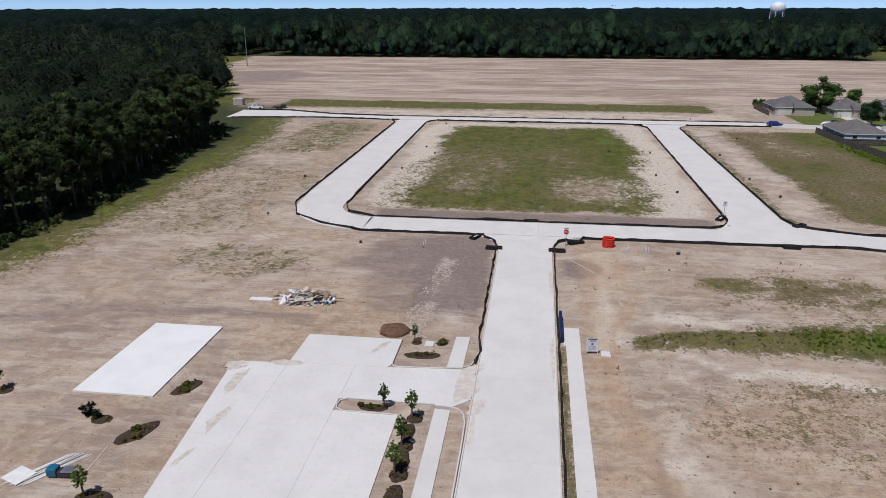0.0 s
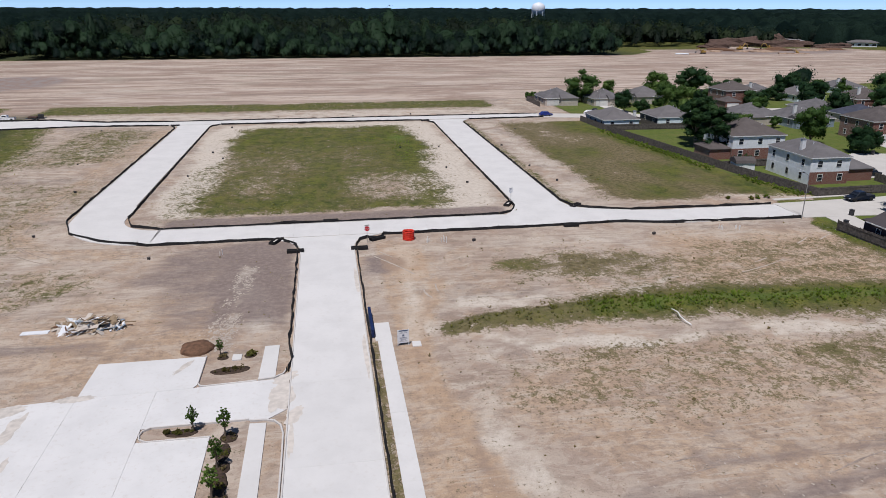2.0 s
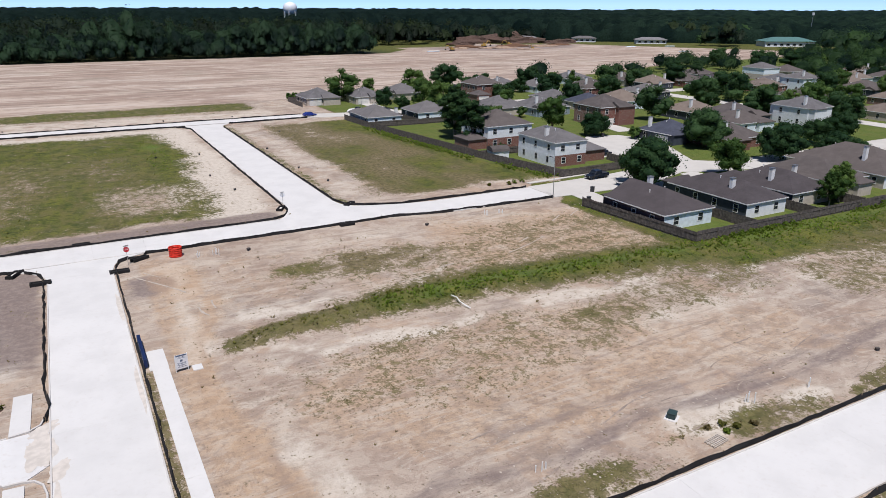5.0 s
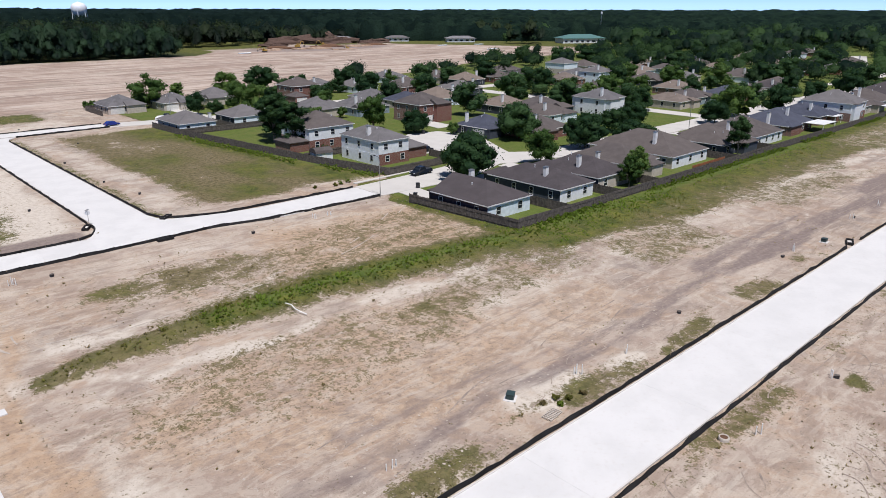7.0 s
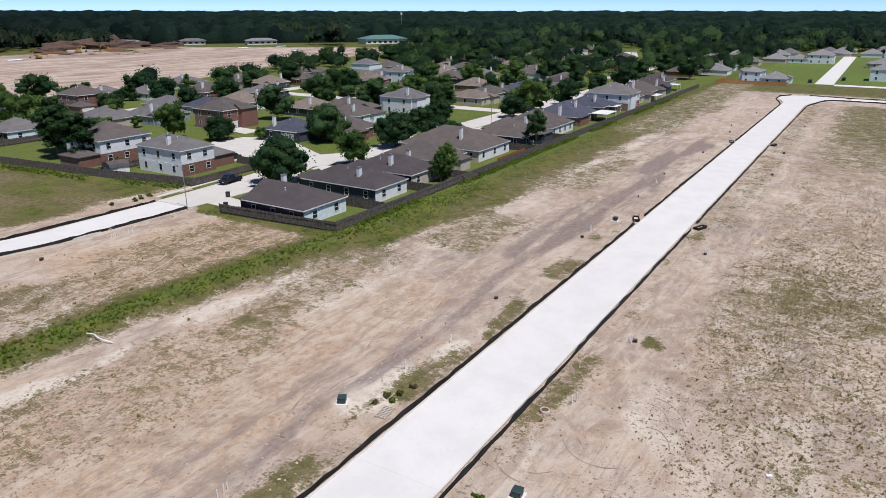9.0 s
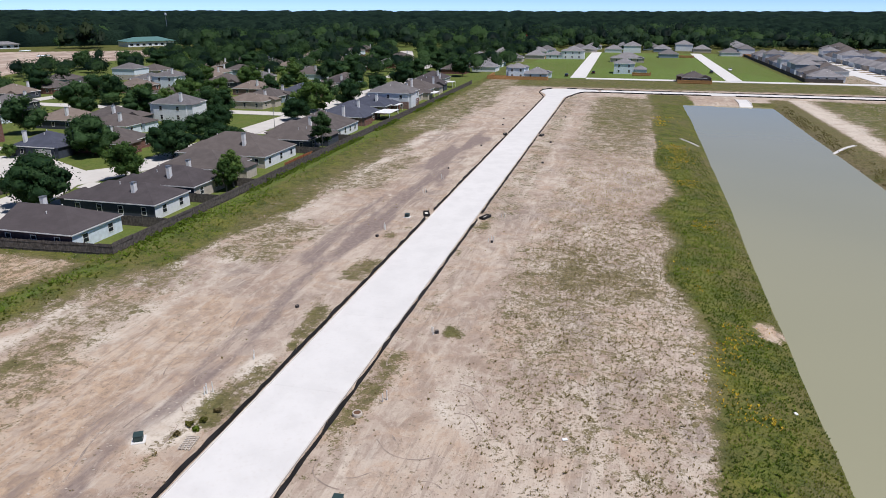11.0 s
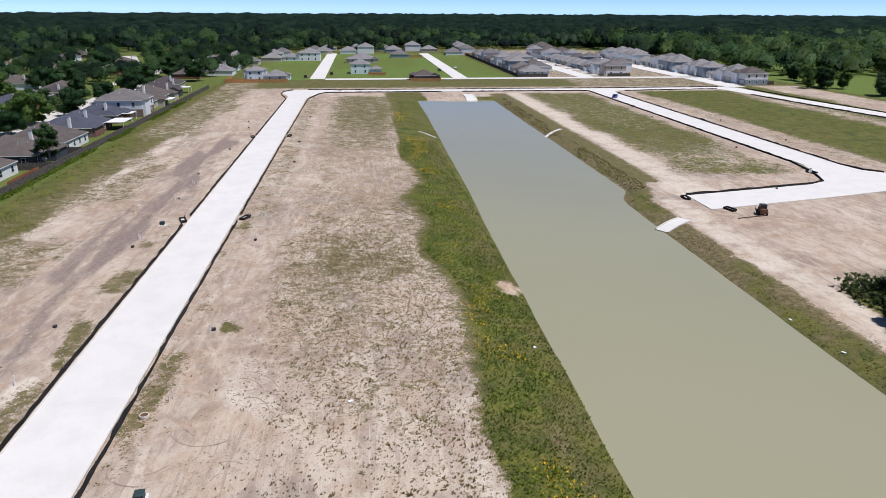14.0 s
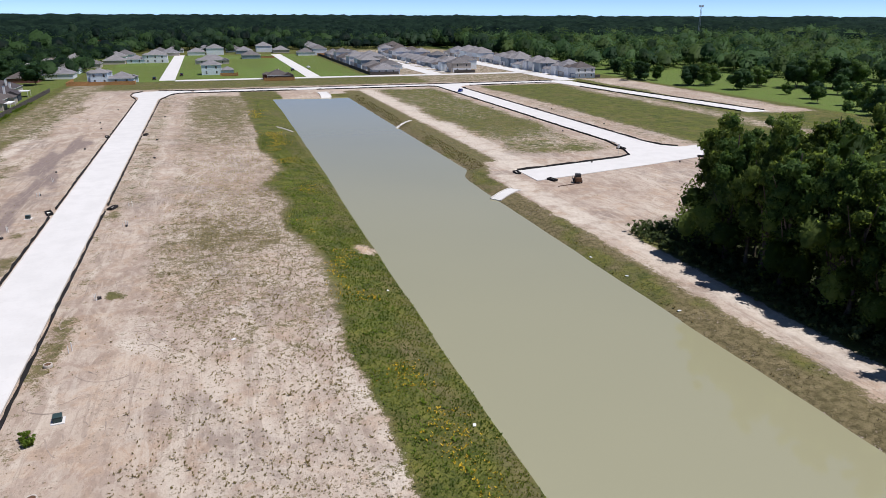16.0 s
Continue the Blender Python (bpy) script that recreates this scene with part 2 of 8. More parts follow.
def roof_material(name, color):
    n = Nodes(name)
    p = n.pos()
    r = n.add("ShaderNodeObjectInfo").outputs["Random"]
    a = n.noise(p, 0.5, 4)
    b = n.noise(p, 7.0, 3)
    rows = n.noise(p, 1.0, 1, 0.5, (0.4, 0.4, 9.0))
    col = n.mix(n.ramp(a, 0.3, 0.7), tuple(c * 0.8 for c in color), tuple(c * 1.15 for c in color))
    col = n.mix(n.math("MULTIPLY", n.ramp(b, 0.4, 0.7), 0.45), col, tuple(c * 0.6 for c in color))
    col = n.mix(n.math("MULTIPLY", n.ramp(rows, 0.5, 0.6), 0.18), col, tuple(c * 0.55 for c in color))
    col = n.mix(n.math("MULTIPLY", r, 0.35), col, (color[0] * 1.35, color[1] * 1.28, color[2] * 1.18))
    n.bump(b, 0.4, 0.02)
    return n.done(col, 0.9)


def brick_material():
    n = Nodes("brick veneer")
    p = n.local()
    m = n.t.nodes.new("ShaderNodeMapping")
    m.inputs["Rotation"].default_value = (radians(90), 0, 0)
    n.t.links.new(p, m.inputs["Vector"])
    b = n.add("ShaderNodeTexBrick", Vector=m.outputs["Vector"], Scale=4.0, Mortar_Size=0.02)
    n.put(b, "Color1", (0.17, 0.065, 0.05))
    n.put(b, "Color2", (0.24, 0.10, 0.075))
    n.put(b, "Mortar", (0.30, 0.25, 0.22))
    col = n.mix(n.math("MULTIPLY", n.noise(n.pos(), 0.8, 4), 0.4), b.outputs["Color"], (0.12, 0.05, 0.045))
    return n.done(col, 0.85)


def water_material():
    n = Nodes("silty pond water")
    p = n.pos()
    a = n.noise(p, 0.012, 3)
    col = n.mix(n.ramp(a, 0.3, 0.7), (0.316, 0.304, 0.192), (0.338, 0.322, 0.202))
    w = n.math("ADD", n.noise(p, 1.4, 3, 0.6, (1, 0.5, 1)), n.math("MULTIPLY", n.noise(p, 0.25, 2), 1.5))
    n.bump(w, 0.06, 0.05)
    n.bsdf.inputs["IOR"].default_value = 1.75
    n.bsdf.inputs["Specular IOR Level"].default_value = 1.0
    return n.done(col, 0.05)


M_GROUND = ground_material()
M_ROAD = concrete_material("pale new concrete", (0.650, 0.632, 0.612), 0.3)
M_COURT = concrete_material("stained court concrete", (0.670, 0.656, 0.642), 0.45)
M_WASH = plain("washed brown soil", (0.585, 0.535, 0.485), 0.95, 0.2, 1.5)
M_PAD = concrete_material("fresh white concrete", (0.76, 0.755, 0.75), 0.1)
M_SAND = plain("washed sand", (0.61, 0.555, 0.50), 0.95, 0.15, 1.5)
M_OLDROAD = concrete_material("weathered street concrete", (0.56, 0.53, 0.49), 0.5)
M_CURB = concrete_material("concrete kerb", (0.60, 0.57, 0.54), 0.6)
M_SILT = plain("black filter fabric", (0.018, 0.017, 0.018), 0.9, 0.4, 0.6)
M_STAKE = plain("weathered stake wood", (0.27, 0.20, 0.13), 0.85)
M_WATER = water_material()
M_BARK = plain("tree bark", (0.15, 0.115, 0.085), 0.95, 0.4, 3.0)
M_PALEBARK = plain("pale tree bark", (0.27, 0.235, 0.19), 0.95, 0.4, 3.0)
M_OAK = leaf_material("live oak leaves", (0.015, 0.042, 0.017), (0.068, 0.128, 0.045))
# blue in the dark leaf tone imitates haze over the far trees
M_TOWN = leaf_material("mixed town trees", (0.005, 0.018, 0.012), (0.046, 0.090, 0.030), 0.4)
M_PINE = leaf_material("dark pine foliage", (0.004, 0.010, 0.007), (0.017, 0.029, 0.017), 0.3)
M_BROAD = leaf_material("broadleaf foliage", (0.036, 0.078, 0.020), (0.138, 0.215, 0.058))
# dark tone also shifted to blue, as haze would tint it
M_FOREST = leaf_material("forest foliage", (0.005, 0.015, 0.012), (0.030, 0.060, 0.030), 0.4)
# sunlight on the pond woods is put into this lighter leaf colour
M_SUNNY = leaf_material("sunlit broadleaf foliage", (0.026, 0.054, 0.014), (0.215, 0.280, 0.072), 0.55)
# darker leaf colour with the woods' own shade mixed in
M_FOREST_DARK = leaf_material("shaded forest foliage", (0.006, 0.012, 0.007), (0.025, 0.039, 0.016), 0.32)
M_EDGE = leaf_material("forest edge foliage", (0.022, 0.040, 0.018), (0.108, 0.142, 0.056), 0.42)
M_YOUNG = leaf_material("young tree leaves", (0.050, 0.100, 0.020), (0.175, 0.270, 0.060))
M_WEED = leaf_material("weeds and tall grass", (0.100, 0.108, 0.024), (0.245, 0.235, 0.070), 0.5)
M_DRYWEED = leaf_material("dry weed stalks", (0.150, 0.125, 0.060), (0.330, 0.265, 0.140), 0.55)
M_BRIGHTWEED = leaf_material("bright green weeds", (0.080, 0.135, 0.018), (0.215, 0.290, 0.048), 0.5)
M_BANKGRASS = leaf_material("dark bank grass", (0.060, 0.100, 0.016), (0.150, 0.190, 0.036), 0.55)
M_BERMGRASS = leaf_material("ridge grass", (0.100, 0.140, 0.022), (0.220, 0.245, 0.056), 0.6)
M_CLUMPWEED = leaf_material("soft weed clumps", (0.200, 0.172, 0.090), (0.380, 0.325, 0.190), 0.65)
M_SHOREBUSH = leaf_material("brown green shore bushes", (0.100, 0.092, 0.032), (0.215, 0.190, 0.078), 0.6)
M_MEADOW = leaf_material("meadow tree leaves", (0.012, 0.034, 0.012), (0.088, 0.138, 0.044), 0.45)
M_FLOWER = plain("yellow wild flowers", (0.62, 0.42, 0.03), 0.7)
ROOFS = [roof_material("weathered grey brown shingles", (0.100, 0.086, 0.083)), roof_material("grey shingles", (0.135, 0.128, 0.132)),
         roof_material("dark charcoal shingles", (0.066, 0.057, 0.061)), roof_material("blue grey shingles", (0.062, 0.068, 0.095)),
         roof_material("tan brown shingles", (0.175, 0.142, 0.122)), roof_material("pale grey shingles", (0.205, 0.198, 0.208))]
M_BRICK = brick_material()
M_TRIM = plain("white painted trim", (0.76, 0.76, 0.75), 0.5, 0.1)
M_WHITE = plain("white lap siding", (0.78, 0.80, 0.83), 0.6, 0.1)
M_PALEBLUE = plain("pale blue siding", (0.74, 0.82, 0.88), 0.6, 0.12)
M_GREYBLUE = plain("grey blue siding", (0.27, 0.33, 0.39), 0.6, 0.15)
M_BEIGE = plain("beige siding", (0.52, 0.46, 0.40), 0.65, 0.15)
M_DARKWALL = plain("dark plum brick", (0.075, 0.052, 0.062), 0.85, 0.3)
M_NAVY = plain("dark slate siding", (0.060, 0.070, 0.095), 0.7, 0.2)
M_GLASS = plain("dark window glass", (0.02, 0.025, 0.035), 0.08, 0.1)
M_GARAGE = plain("white garage door panel", (0.70, 0.69, 0.66), 0.5, 0.1)
M_FENCE = plain("weathered grey fence boards", (0.125, 0.108, 0.098), 0.9, 0.45, 2.0)
M_NEWFENCE = plain("new cedar fence boards", (0.50, 0.27, 0.11), 0.85, 0.3, 2.0)
M_REDFENCE = plain("red brown stained boards", (0.33, 0.125, 0.06), 0.85, 0.3, 2.0)
M_MULCH = plain("dark brown mulch", (0.060, 0.040, 0.028), 0.95, 0.5, 4.0)
M_EARTH = plain("dug tan soil", (0.36, 0.255, 0.185), 0.95, 0.35, 0.4)
M_CLAY = plain("red brown soil heap", (0.155, 0.085, 0.052), 0.95, 0.35, 2.0)
M_RED = plain("orange red plastic", (0.70, 0.045, 0.025), 0.45, 0.1)
M_SIGNRED = plain("red sign face", (0.50, 0.03, 0.04), 0.4, 0.05)
M_SIGNWHITE = plain("white sign board", (0.75, 0.76, 0.78), 0.5, 0.06)
M_PRINT = plain("dark blue grey print", (0.10, 0.13, 0.20), 0.6, 0.1)
M_METAL = plain("galvanised steel", (0.42, 0.43, 0.44), 0.4, 0.15, 2.0, 0.8)
M_DARKMETAL = plain("dark painted metal", (0.04, 0.04, 0.045), 0.5, 0.2)
M_GREENBOX = plain("dark green painted steel", (0.035, 0.060, 0.060), 0.5, 0.15)
M_BLUETARP = plain("dark blue plastic", (0.012, 0.025, 0.085), 0.5, 0.2)
M_TEAL = plain("teal blue plastic tank", (0.02, 0.13, 0.22), 0.4, 0.2)
M_YELLOW = plain("yellow machine paint", (0.40, 0.25, 0.06), 0.5, 0.2)
M_PVC = plain("white plastic pipe", (0.78, 0.78, 0.76), 0.4, 0.05)
M_RUBBER = plain("black tyre rubber", (0.015, 0.015, 0.016), 0.85, 0.2)
M_CARBLACK = plain("black car paint", (0.012, 0.016, 0.026), 0.2, 0.1)
M_CARBLUE = plain("blue car paint", (0.02, 0.04, 0.22), 0.2, 0.1)
M_CARWHITE = plain("white car paint", (0.75, 0.75, 0.76), 0.25, 0.05)
M_DEBRIS = plain("brown brush and timber", (0.105, 0.066, 0.052), 0.95, 0.45, 1.0)
M_TEALROOF = plain("green metal roof", (0.10, 0.20, 0.19), 0.5, 0.15)
M_TOWER = plain("white tank paint", (0.80, 0.82, 0.85), 0.45, 0.05)


# ---- mesh helpers ----
def link(name, mesh, mat, parent=None, label=""):
    ob = new(name, mesh)
    if mat is not None and not mesh.materials:
        mesh.materials.append(mat)
    if parent is not None:
        ob.parent = parent
    if label:
        ob["label"] = label
    return ob


def part(name, bm, mat, parent, label=""):
    """One bmesh as one mesh object under a thing or a part."""
    me = bpy.data.meshes.new(name)
    bm.to_mesh(me)
    bm.free()
    return link(name, me, mat, parent, label)


def thing(name, m, label, category, group="", kind=""):
    ob = new(name)
    ob.matrix_basis = m
    return tagged(ob, label, category, group, kind)


def arrays(name, verts, faces, normals=None):
    """A mesh from numpy arrays: (n, 3) places, (m, k) corners and, for soft foliage, the way each place faces."""
    me = bpy.data.meshes.new(name)
    verts = np.asarray(verts, np.float32)
    faces = np.asarray(faces, np.int32)
    k = faces.shape[1]
    me.vertices.add(len(verts))
    me.vertices.foreach_set("co", verts.ravel())
    me.loops.add(faces.size)
    me.loops.foreach_set("vertex_index", faces.ravel())
    me.polygons.add(len(faces))
    me.polygons.foreach_set("loop_start", np.arange(0, faces.size, k, dtype=np.int32))
    me.update(calc_edges=True)
    me.validate()
    if normals is not None:
        me.polygons.foreach_set("use_smooth", np.ones(len(faces), bool))
        me.normals_split_custom_set_from_vertices(np.asarray(normals, np.float32))
    return me


def box(bm, x0, x1, y0, y1, z0, z1, bevel=0.0):
    vs = [bm.verts.new((x, y, z)) for z in (z0, z1) for x, y in ((x0, y0), (x1, y0), (x1, y1), (x0, y1))]
    fs = [(3, 2, 1, 0), (4, 5, 6, 7), (0, 1, 5, 4), (1, 2, 6, 5), (2, 3, 7, 6), (3, 0, 4, 7)]
    faces = [bm.faces.new([vs[i] for i in f]) for f in fs]
    if bevel:
        edges = list({e for f in faces for e in f.edges})
        bmesh.ops.bevel(bm, geom=edges, offset=bevel, segments=2, affect="EDGES", profile=0.5)


def boxes(*specs, bevel=0.0):
    bm = bmesh.new()
    for s in specs:
        box(bm, *s, bevel=bevel)
    return bm


def tube(bm, pts, radii, n=8):
    """A tapered tube along points."""
    rings = []
    pts = [Vector(p) for p in pts]
    for i, p in enumerate(pts):
        d = (pts[min(i + 1, len(pts) - 1)] - pts[max(i - 1, 0)]).normalized()
        q = d.to_track_quat("Z", "Y")
        rings.append([bm.verts.new(p + q @ Vector((math.cos(a) * radii[i], math.sin(a) * radii[i], 0)))
                      for a in (2 * math.pi * j / n for j in range(n))])
    for a, b in zip(rings, rings[1:]):
        for j in range(n):
            bm.faces.new((a[j], a[(j + 1) % n], b[(j + 1) % n], b[j]))
    bm.faces.new(rings[0][::-1])
    bm.faces.new(rings[-1])


def lathe(bm, profile, n=16, cx=0, cy=0):
    """A turned solid from (radius, height) rows."""
    rings = [[bm.verts.new((cx + r * math.cos(2 * math.pi * j / n), cy + r * math.sin(2 * math.pi * j / n), z)) for j in range(n)] for r, z in profile]
    for a, b in zip(rings, rings[1:]):
        for j in range(n):
            bm.faces.new((a[j], a[(j + 1) % n], b[(j + 1) % n], b[j]))
    bm.faces.new(rings[0][::-1])
    bm.faces.new(rings[-1])


def prism(bm, poly, z0, z1):
    """An upright solid over a polygon that runs anticlockwise."""
    lo = [bm.verts.new((x, y, z0)) for x, y in poly]
    hi = [bm.verts.new((x, y, z1)) for x, y in poly]
    top = bm.faces.new(hi)
    n = len(poly)
    for i in range(n):
        bm.faces.new((lo[i], lo[(i + 1) % n], hi[(i + 1) % n], hi[i]))
    bmesh.ops.triangulate(bm, faces=[top])


def lump(bm, r, squash=0.6, rough=0.25, seed=0, sub=3, at=(0, 0, 0)):
    """An uneven heap or clod."""
    res = bmesh.ops.create_icosphere(bm, subdivisions=sub, radius=1)
    for v in res["verts"]:
        k = 1 + rough * (noise.noise(v.co * 1.7 + Vector((seed * 3.1, 0, 0))) + 0.5 * noise.noise(v.co * 4 + Vector((seed, 9, 0))))
        v.co = Vector((v.co.x * r * k, v.co.y * r * k, max(v.co.z, -0.15) * r * squash * k)) + Vector(at)


# ---- noise in numpy ----
def _lattice(n=256):
    return np.random.default_rng(3).random((n, n))


LAT = _lattice()


def vnoise(x, y):
    xi, yi = np.floor(x).astype(int), np.floor(y).astype(int)
    fx, fy = x - xi, y - yi
    fx, fy = fx * fx * (3 - 2 * fx), fy * fy * (3 - 2 * fy)
    a, b = LAT[xi % 256, yi % 256], LAT[(xi + 1) % 256, yi % 256]
    c, d = LAT[xi % 256, (yi + 1) % 256], LAT[(xi + 1) % 256, (yi + 1) % 256]
    return (a * (1 - fx) + b * fx) * (1 - fy) + (c * (1 - fx) + d * fx) * fy


def fbm(x, y, octaves=4):
    s, amp, tot = 0, 1.0, 0
    for i in range(octaves):
        s = s + amp * vnoise(x * 2 ** i + 17.3 * i, y * 2 ** i + 5.7 * i)
        tot += amp
        amp *= 0.5
    return s / tot


def step(a, b, v):
    t = np.clip((v - a) / (b - a), 0, 1)
    return t * t * (3 - 2 * t)


def area(x, y, x0, x1, y0, y1, soft=3.0):
    return step(x0 - soft, x0 + soft, x) * step(x1 + soft, x1 - soft, x) * step(y0 - soft, y0 + soft, y) * step(y1 + soft, y1 - soft, y)


def spot(x, y, cx, cy, rx, ry):
    return step(1.15, 0.6, np.hypot((x - cx) / rx, (y - cy) / ry))


# ---- the lie of the land ----
WATER_Z = -1.0


def pond_edge(x, y):
    """Signed distance to the shore, about: negative over the water."""
    top = np.interp(x, [-60, 45, 100, 140, 200, 260, 303], [-28.0, -28.3, -28.9, -30.0, -30.8, -31.6, -31.6])
    bot = np.interp(x, [40, 115, 128, 132, 138.5, 180, 300], [-59.7, -60.4, -60.7, -61.3, -64.3, -64.5, -65.2])
    w = 0.35 * (fbm(x * 0.12, y * 0.12, 3) - 0.5)
    return np.maximum(np.maximum(y - top, bot - y), np.maximum(x - 303.5 - 0.02 * (y + 50), -85 - x)) + w


def berm(x, y):
    """Height share of the low grassy ridge between the lots."""
    mid = np.interp(x, [10, 16, 36, 60, 85, 110, 330], [63, 65.3, 68.6, 66.4, 64.0, 61.0, 60.0])
    half = np.interp(x, [10, 16, 40, 85, 110, 330], [0.8, 1.6, 2.6, 3.2, 3.5, 3.5])
    return np.exp(-((y - mid) / half) ** 2) * step(12, 18, x) * step(345, 330, x)


def land(x, y):
    sd = pond_edge(x, y)
    bank = np.where(y > -44, 9.0, 5.5)
    z = np.where(sd < 0, WATER_Z - np.minimum(1.6, -sd * 0.3), WATER_Z * (1 - np.clip(sd / bank, 0, 1)) ** 2)
    z = z + 0.45 * berm(x, y)
    z = z + 0.05 * (fbm(x * 0.15, y * 0.15, 2) - 0.5) * step(0.5, 4, sd)
    return z


# ---- ground ----
def along(x, y, pts, half):
    """Share of a soft-edged strip along a bent line."""
    best = np.full_like(x, 1e9)
    for (ax, ay), (bx, by) in zip(pts, pts[1:]):
        k = np.clip(((x - ax) * (bx - ax) + (y - ay) * (by - ay)) / ((bx - ax) ** 2 + (by - ay) ** 2), 0, 1)
        best = np.minimum(best, np.hypot(x - ax - k * (bx - ax), y - ay - k * (by - ay)))
    return step(1.35, 0.55, best / half)


def town(x, y):
    """Share of the lived-in neighbourhood."""
    west = np.interp(y, [60, 65.9, 66.1, 98, 99, 111, 112, 135, 195, 213, 214, 300], [500, 500, 87.4, 85.4, 86, 86, 97, 91, 84, 84, 86, 86])
    north = np.interp(x, [86, 160, 250, 380, 540, 700], [268, 285, 300, 345, 350, 380])
    south = np.interp(x, [86, 330, 372, 373, 800], [66, 66, 66, 55, 55])
    return step(-0.6, 0.6, x - west) * step(-1.5, 1.5, north - y) * step(-0.6, 0.6, y - south) * step(820, 780, x)


def zones(x, y):
    wob = 5 * (fbm(x * 0.06, y * 0.06, 3) - 0.5)
    wob2 = 5 * (fbm(x * 0.06 + 50, y * 0.06 + 9, 3) - 0.5)
    u, v = x + wob * 1.6, y + wob2 * 1.6
    grass = np.full_like(x, 0.12)
    lush = np.full_like(x, 0.25)
    damp = np.zeros_like(x)
    sand = np.full_like(x, 0.29)
    rust = np.zeros_like(x)
    graded = np.zeros_like(x)

    def sow(mask, amount, green):
        nonlocal grass, lush
        grass = grass * (1 - mask) + amount * mask
        lush = lush * (1 - mask) + green * mask

    # far land, wooded and green
    far = np.maximum(step(285, 300, y), np.maximum(step(-95, -110, x), np.maximum(step(345, 352, x), step(-175, -205, y))))
    sow(far, 0.9, 0.8)
    # the great bare field
    north = np.interp(x, [-250, 240, 300, 380, 470, 560, 610, 640], [521, 523, 590, 606, 560, 400, 320, 270])
    west = np.interp(y, [255, 300, 380, 440, 520], [-112, -135, -172, -200, -215])
    field = step(272, 276, v) * step(3, -3, y - north) * step(-3, 3, x - west) * (1 - town(x, y))
    field = np.maximum(field, area(x, y, -112, -98, 236, 276, 2) * 0.9)
    sow(field, 0.0, 0.2)
    graded = np.maximum(graded, field)
    damp = np.maximum(damp, field * spot(x, y, 370, 555, 90, 50) * 0.9)
    damp = np.maximum(damp, field * spot(x, y, -152, 365, 34, 45) * 0.8)
    # strip north of the far street
    sow(area(u, v, -100, 66, 249, 272, 2), 0.74, 0.62)
    sand = np.maximum(sand, area(u, v, -100, 70, 232, 248, 2) * 0.6)
    sow(area(u, y, -100, 60, 247, 252, 1.5), 0.35, 0.4)
    # block inside the loop
    big = fbm(x * 0.03 + 3, y * 0.03 + 8, 3)
    sow(area(x + 0.5 * wob, y + 0.5 * wob2, -31, -24, 113, 160, 3), 0.40, 0.45)
    sow(area(u, v, -24, 25, 119, 213, 5), 0.72 + 1.0 * (big - 0.44), 0.54 + 1.2 * (big - 0.46))
    sow(area(u, v, -6, 5, 118, 213, 4) * 0.6, 0.88, 0.72)
    sow(area(u, v, -22, -7, 165, 212, 8) * 0.7, 0.82, 0.66)
    sow(area(u, v, 5, 22, 124, 147, 6) * 0.8, 0.40, 0.30)
    sow(area(u, v, -18, -7, 130, 144, 5) * 0.7, 0.44, 0.32)
    sow(area(u, v, -25, 20, 117, 123, 2), 0.74, 0.62)
    sow(area(x, v, -30, 32, 110, 114, 1.5), 0.25, 0.45)
    sand = np.maximum(sand, area(u, v, 14, 32, 150, 215, 5) * 0.55)
    sand = np.maximum(sand, area(u, v, -33, -24, 125, 215, 4) * 0.4)
    damp = np.maximum(damp, area(x, y, -28, 33, 110, 116, 1.5) * 0.95)
    # block east of the loop
    tuss = fbm(x * 0.09 + 21, y * 0.05 + 4, 4)
    sow(area(u, v, 55, 92, 115, 214, 4), 0.92 + 1.2 * (tuss - 0.5), 0.30 + 1.8 * (tuss - 0.48))
    fen = np.interp(y, [112, 135, 195, 213], [97, 91, 84, 84])
    sow(step(8, 1, fen - x + 6 * (tuss - 0.5)) * area(x, y, 60, 98, 114, 212, 2), 0.95, 0.90)
    sand = np.maximum(sand, area(u, v, 46, 54, 115, 215, 3) * 0.5)
    sow(area(x, y, 44, 47.5, 112, 222, 1), 0.5, 0.5)
    # edge of the western woods
    wood = np.interp(y, [20, 60, 80, 95, 126, 150, 185, 225], [-88, -86, -84, -83, -83, -84, -86, -96])
    rim = step(20, 4, u - wood) * area(x, y, -200, -45, 20, 236, 4)
    sow(rim, 0.78, 0.72)
    sow(area(u, v, -72, -48, 165, 220, 6), 0.52, 0.48)
    sow(area(u, v, -72, -46, 95, 150, 7), 0.40, 0.35)
    sow(spot(u, v, -42, 86, 13, 8), 0.44, 0.4)
    damp = np.maximum(damp, area(u, v, -24, -5, 67, 101, 4) * 0.60)
    sand = np.maximum(sand, area(u, y, -13, -8, 66, 90, 2) * 0.7)
    damp = np.maximum(damp, area(x, y, -33, -5, 60, 75, 6) * 0.18)
    damp = np.maximum(damp, spot(u, v, -60, 60, 14, 12) * 0.35)
    # lots south of the middle street
    sand = np.maximum(sand, area(u, v, 5, 18, 60, 97, 4) * 0.42)
    damp = np.maximum(damp, spot(x, y, 8, 88, 4, 5) * 0.75)
    sow(area(u, v, 24, 47, 77, 88, 4), 0.54, 0.34)
    sow(area(u, v, 56, 88, 71, 92, 5), 0.50, 0.16)
    sow(area(u, v, 55, 84, 48, 57, 3), 0.46, 0.22)
    bm2 = np.clip(berm(x, y + 0.8 * wob2) * 1.25, 0, 1) * step(10, 20, x)
    sow(bm2 ** 0.4 * (bm2 > 0.01), 0.62, 0.22)
    flank = np.clip(berm(x, (y + 0.8 * wob2 - 66) / 1.9 + 66) * 1.3, 0, 1) * step(24, 50, x) * step(120, 95, x)
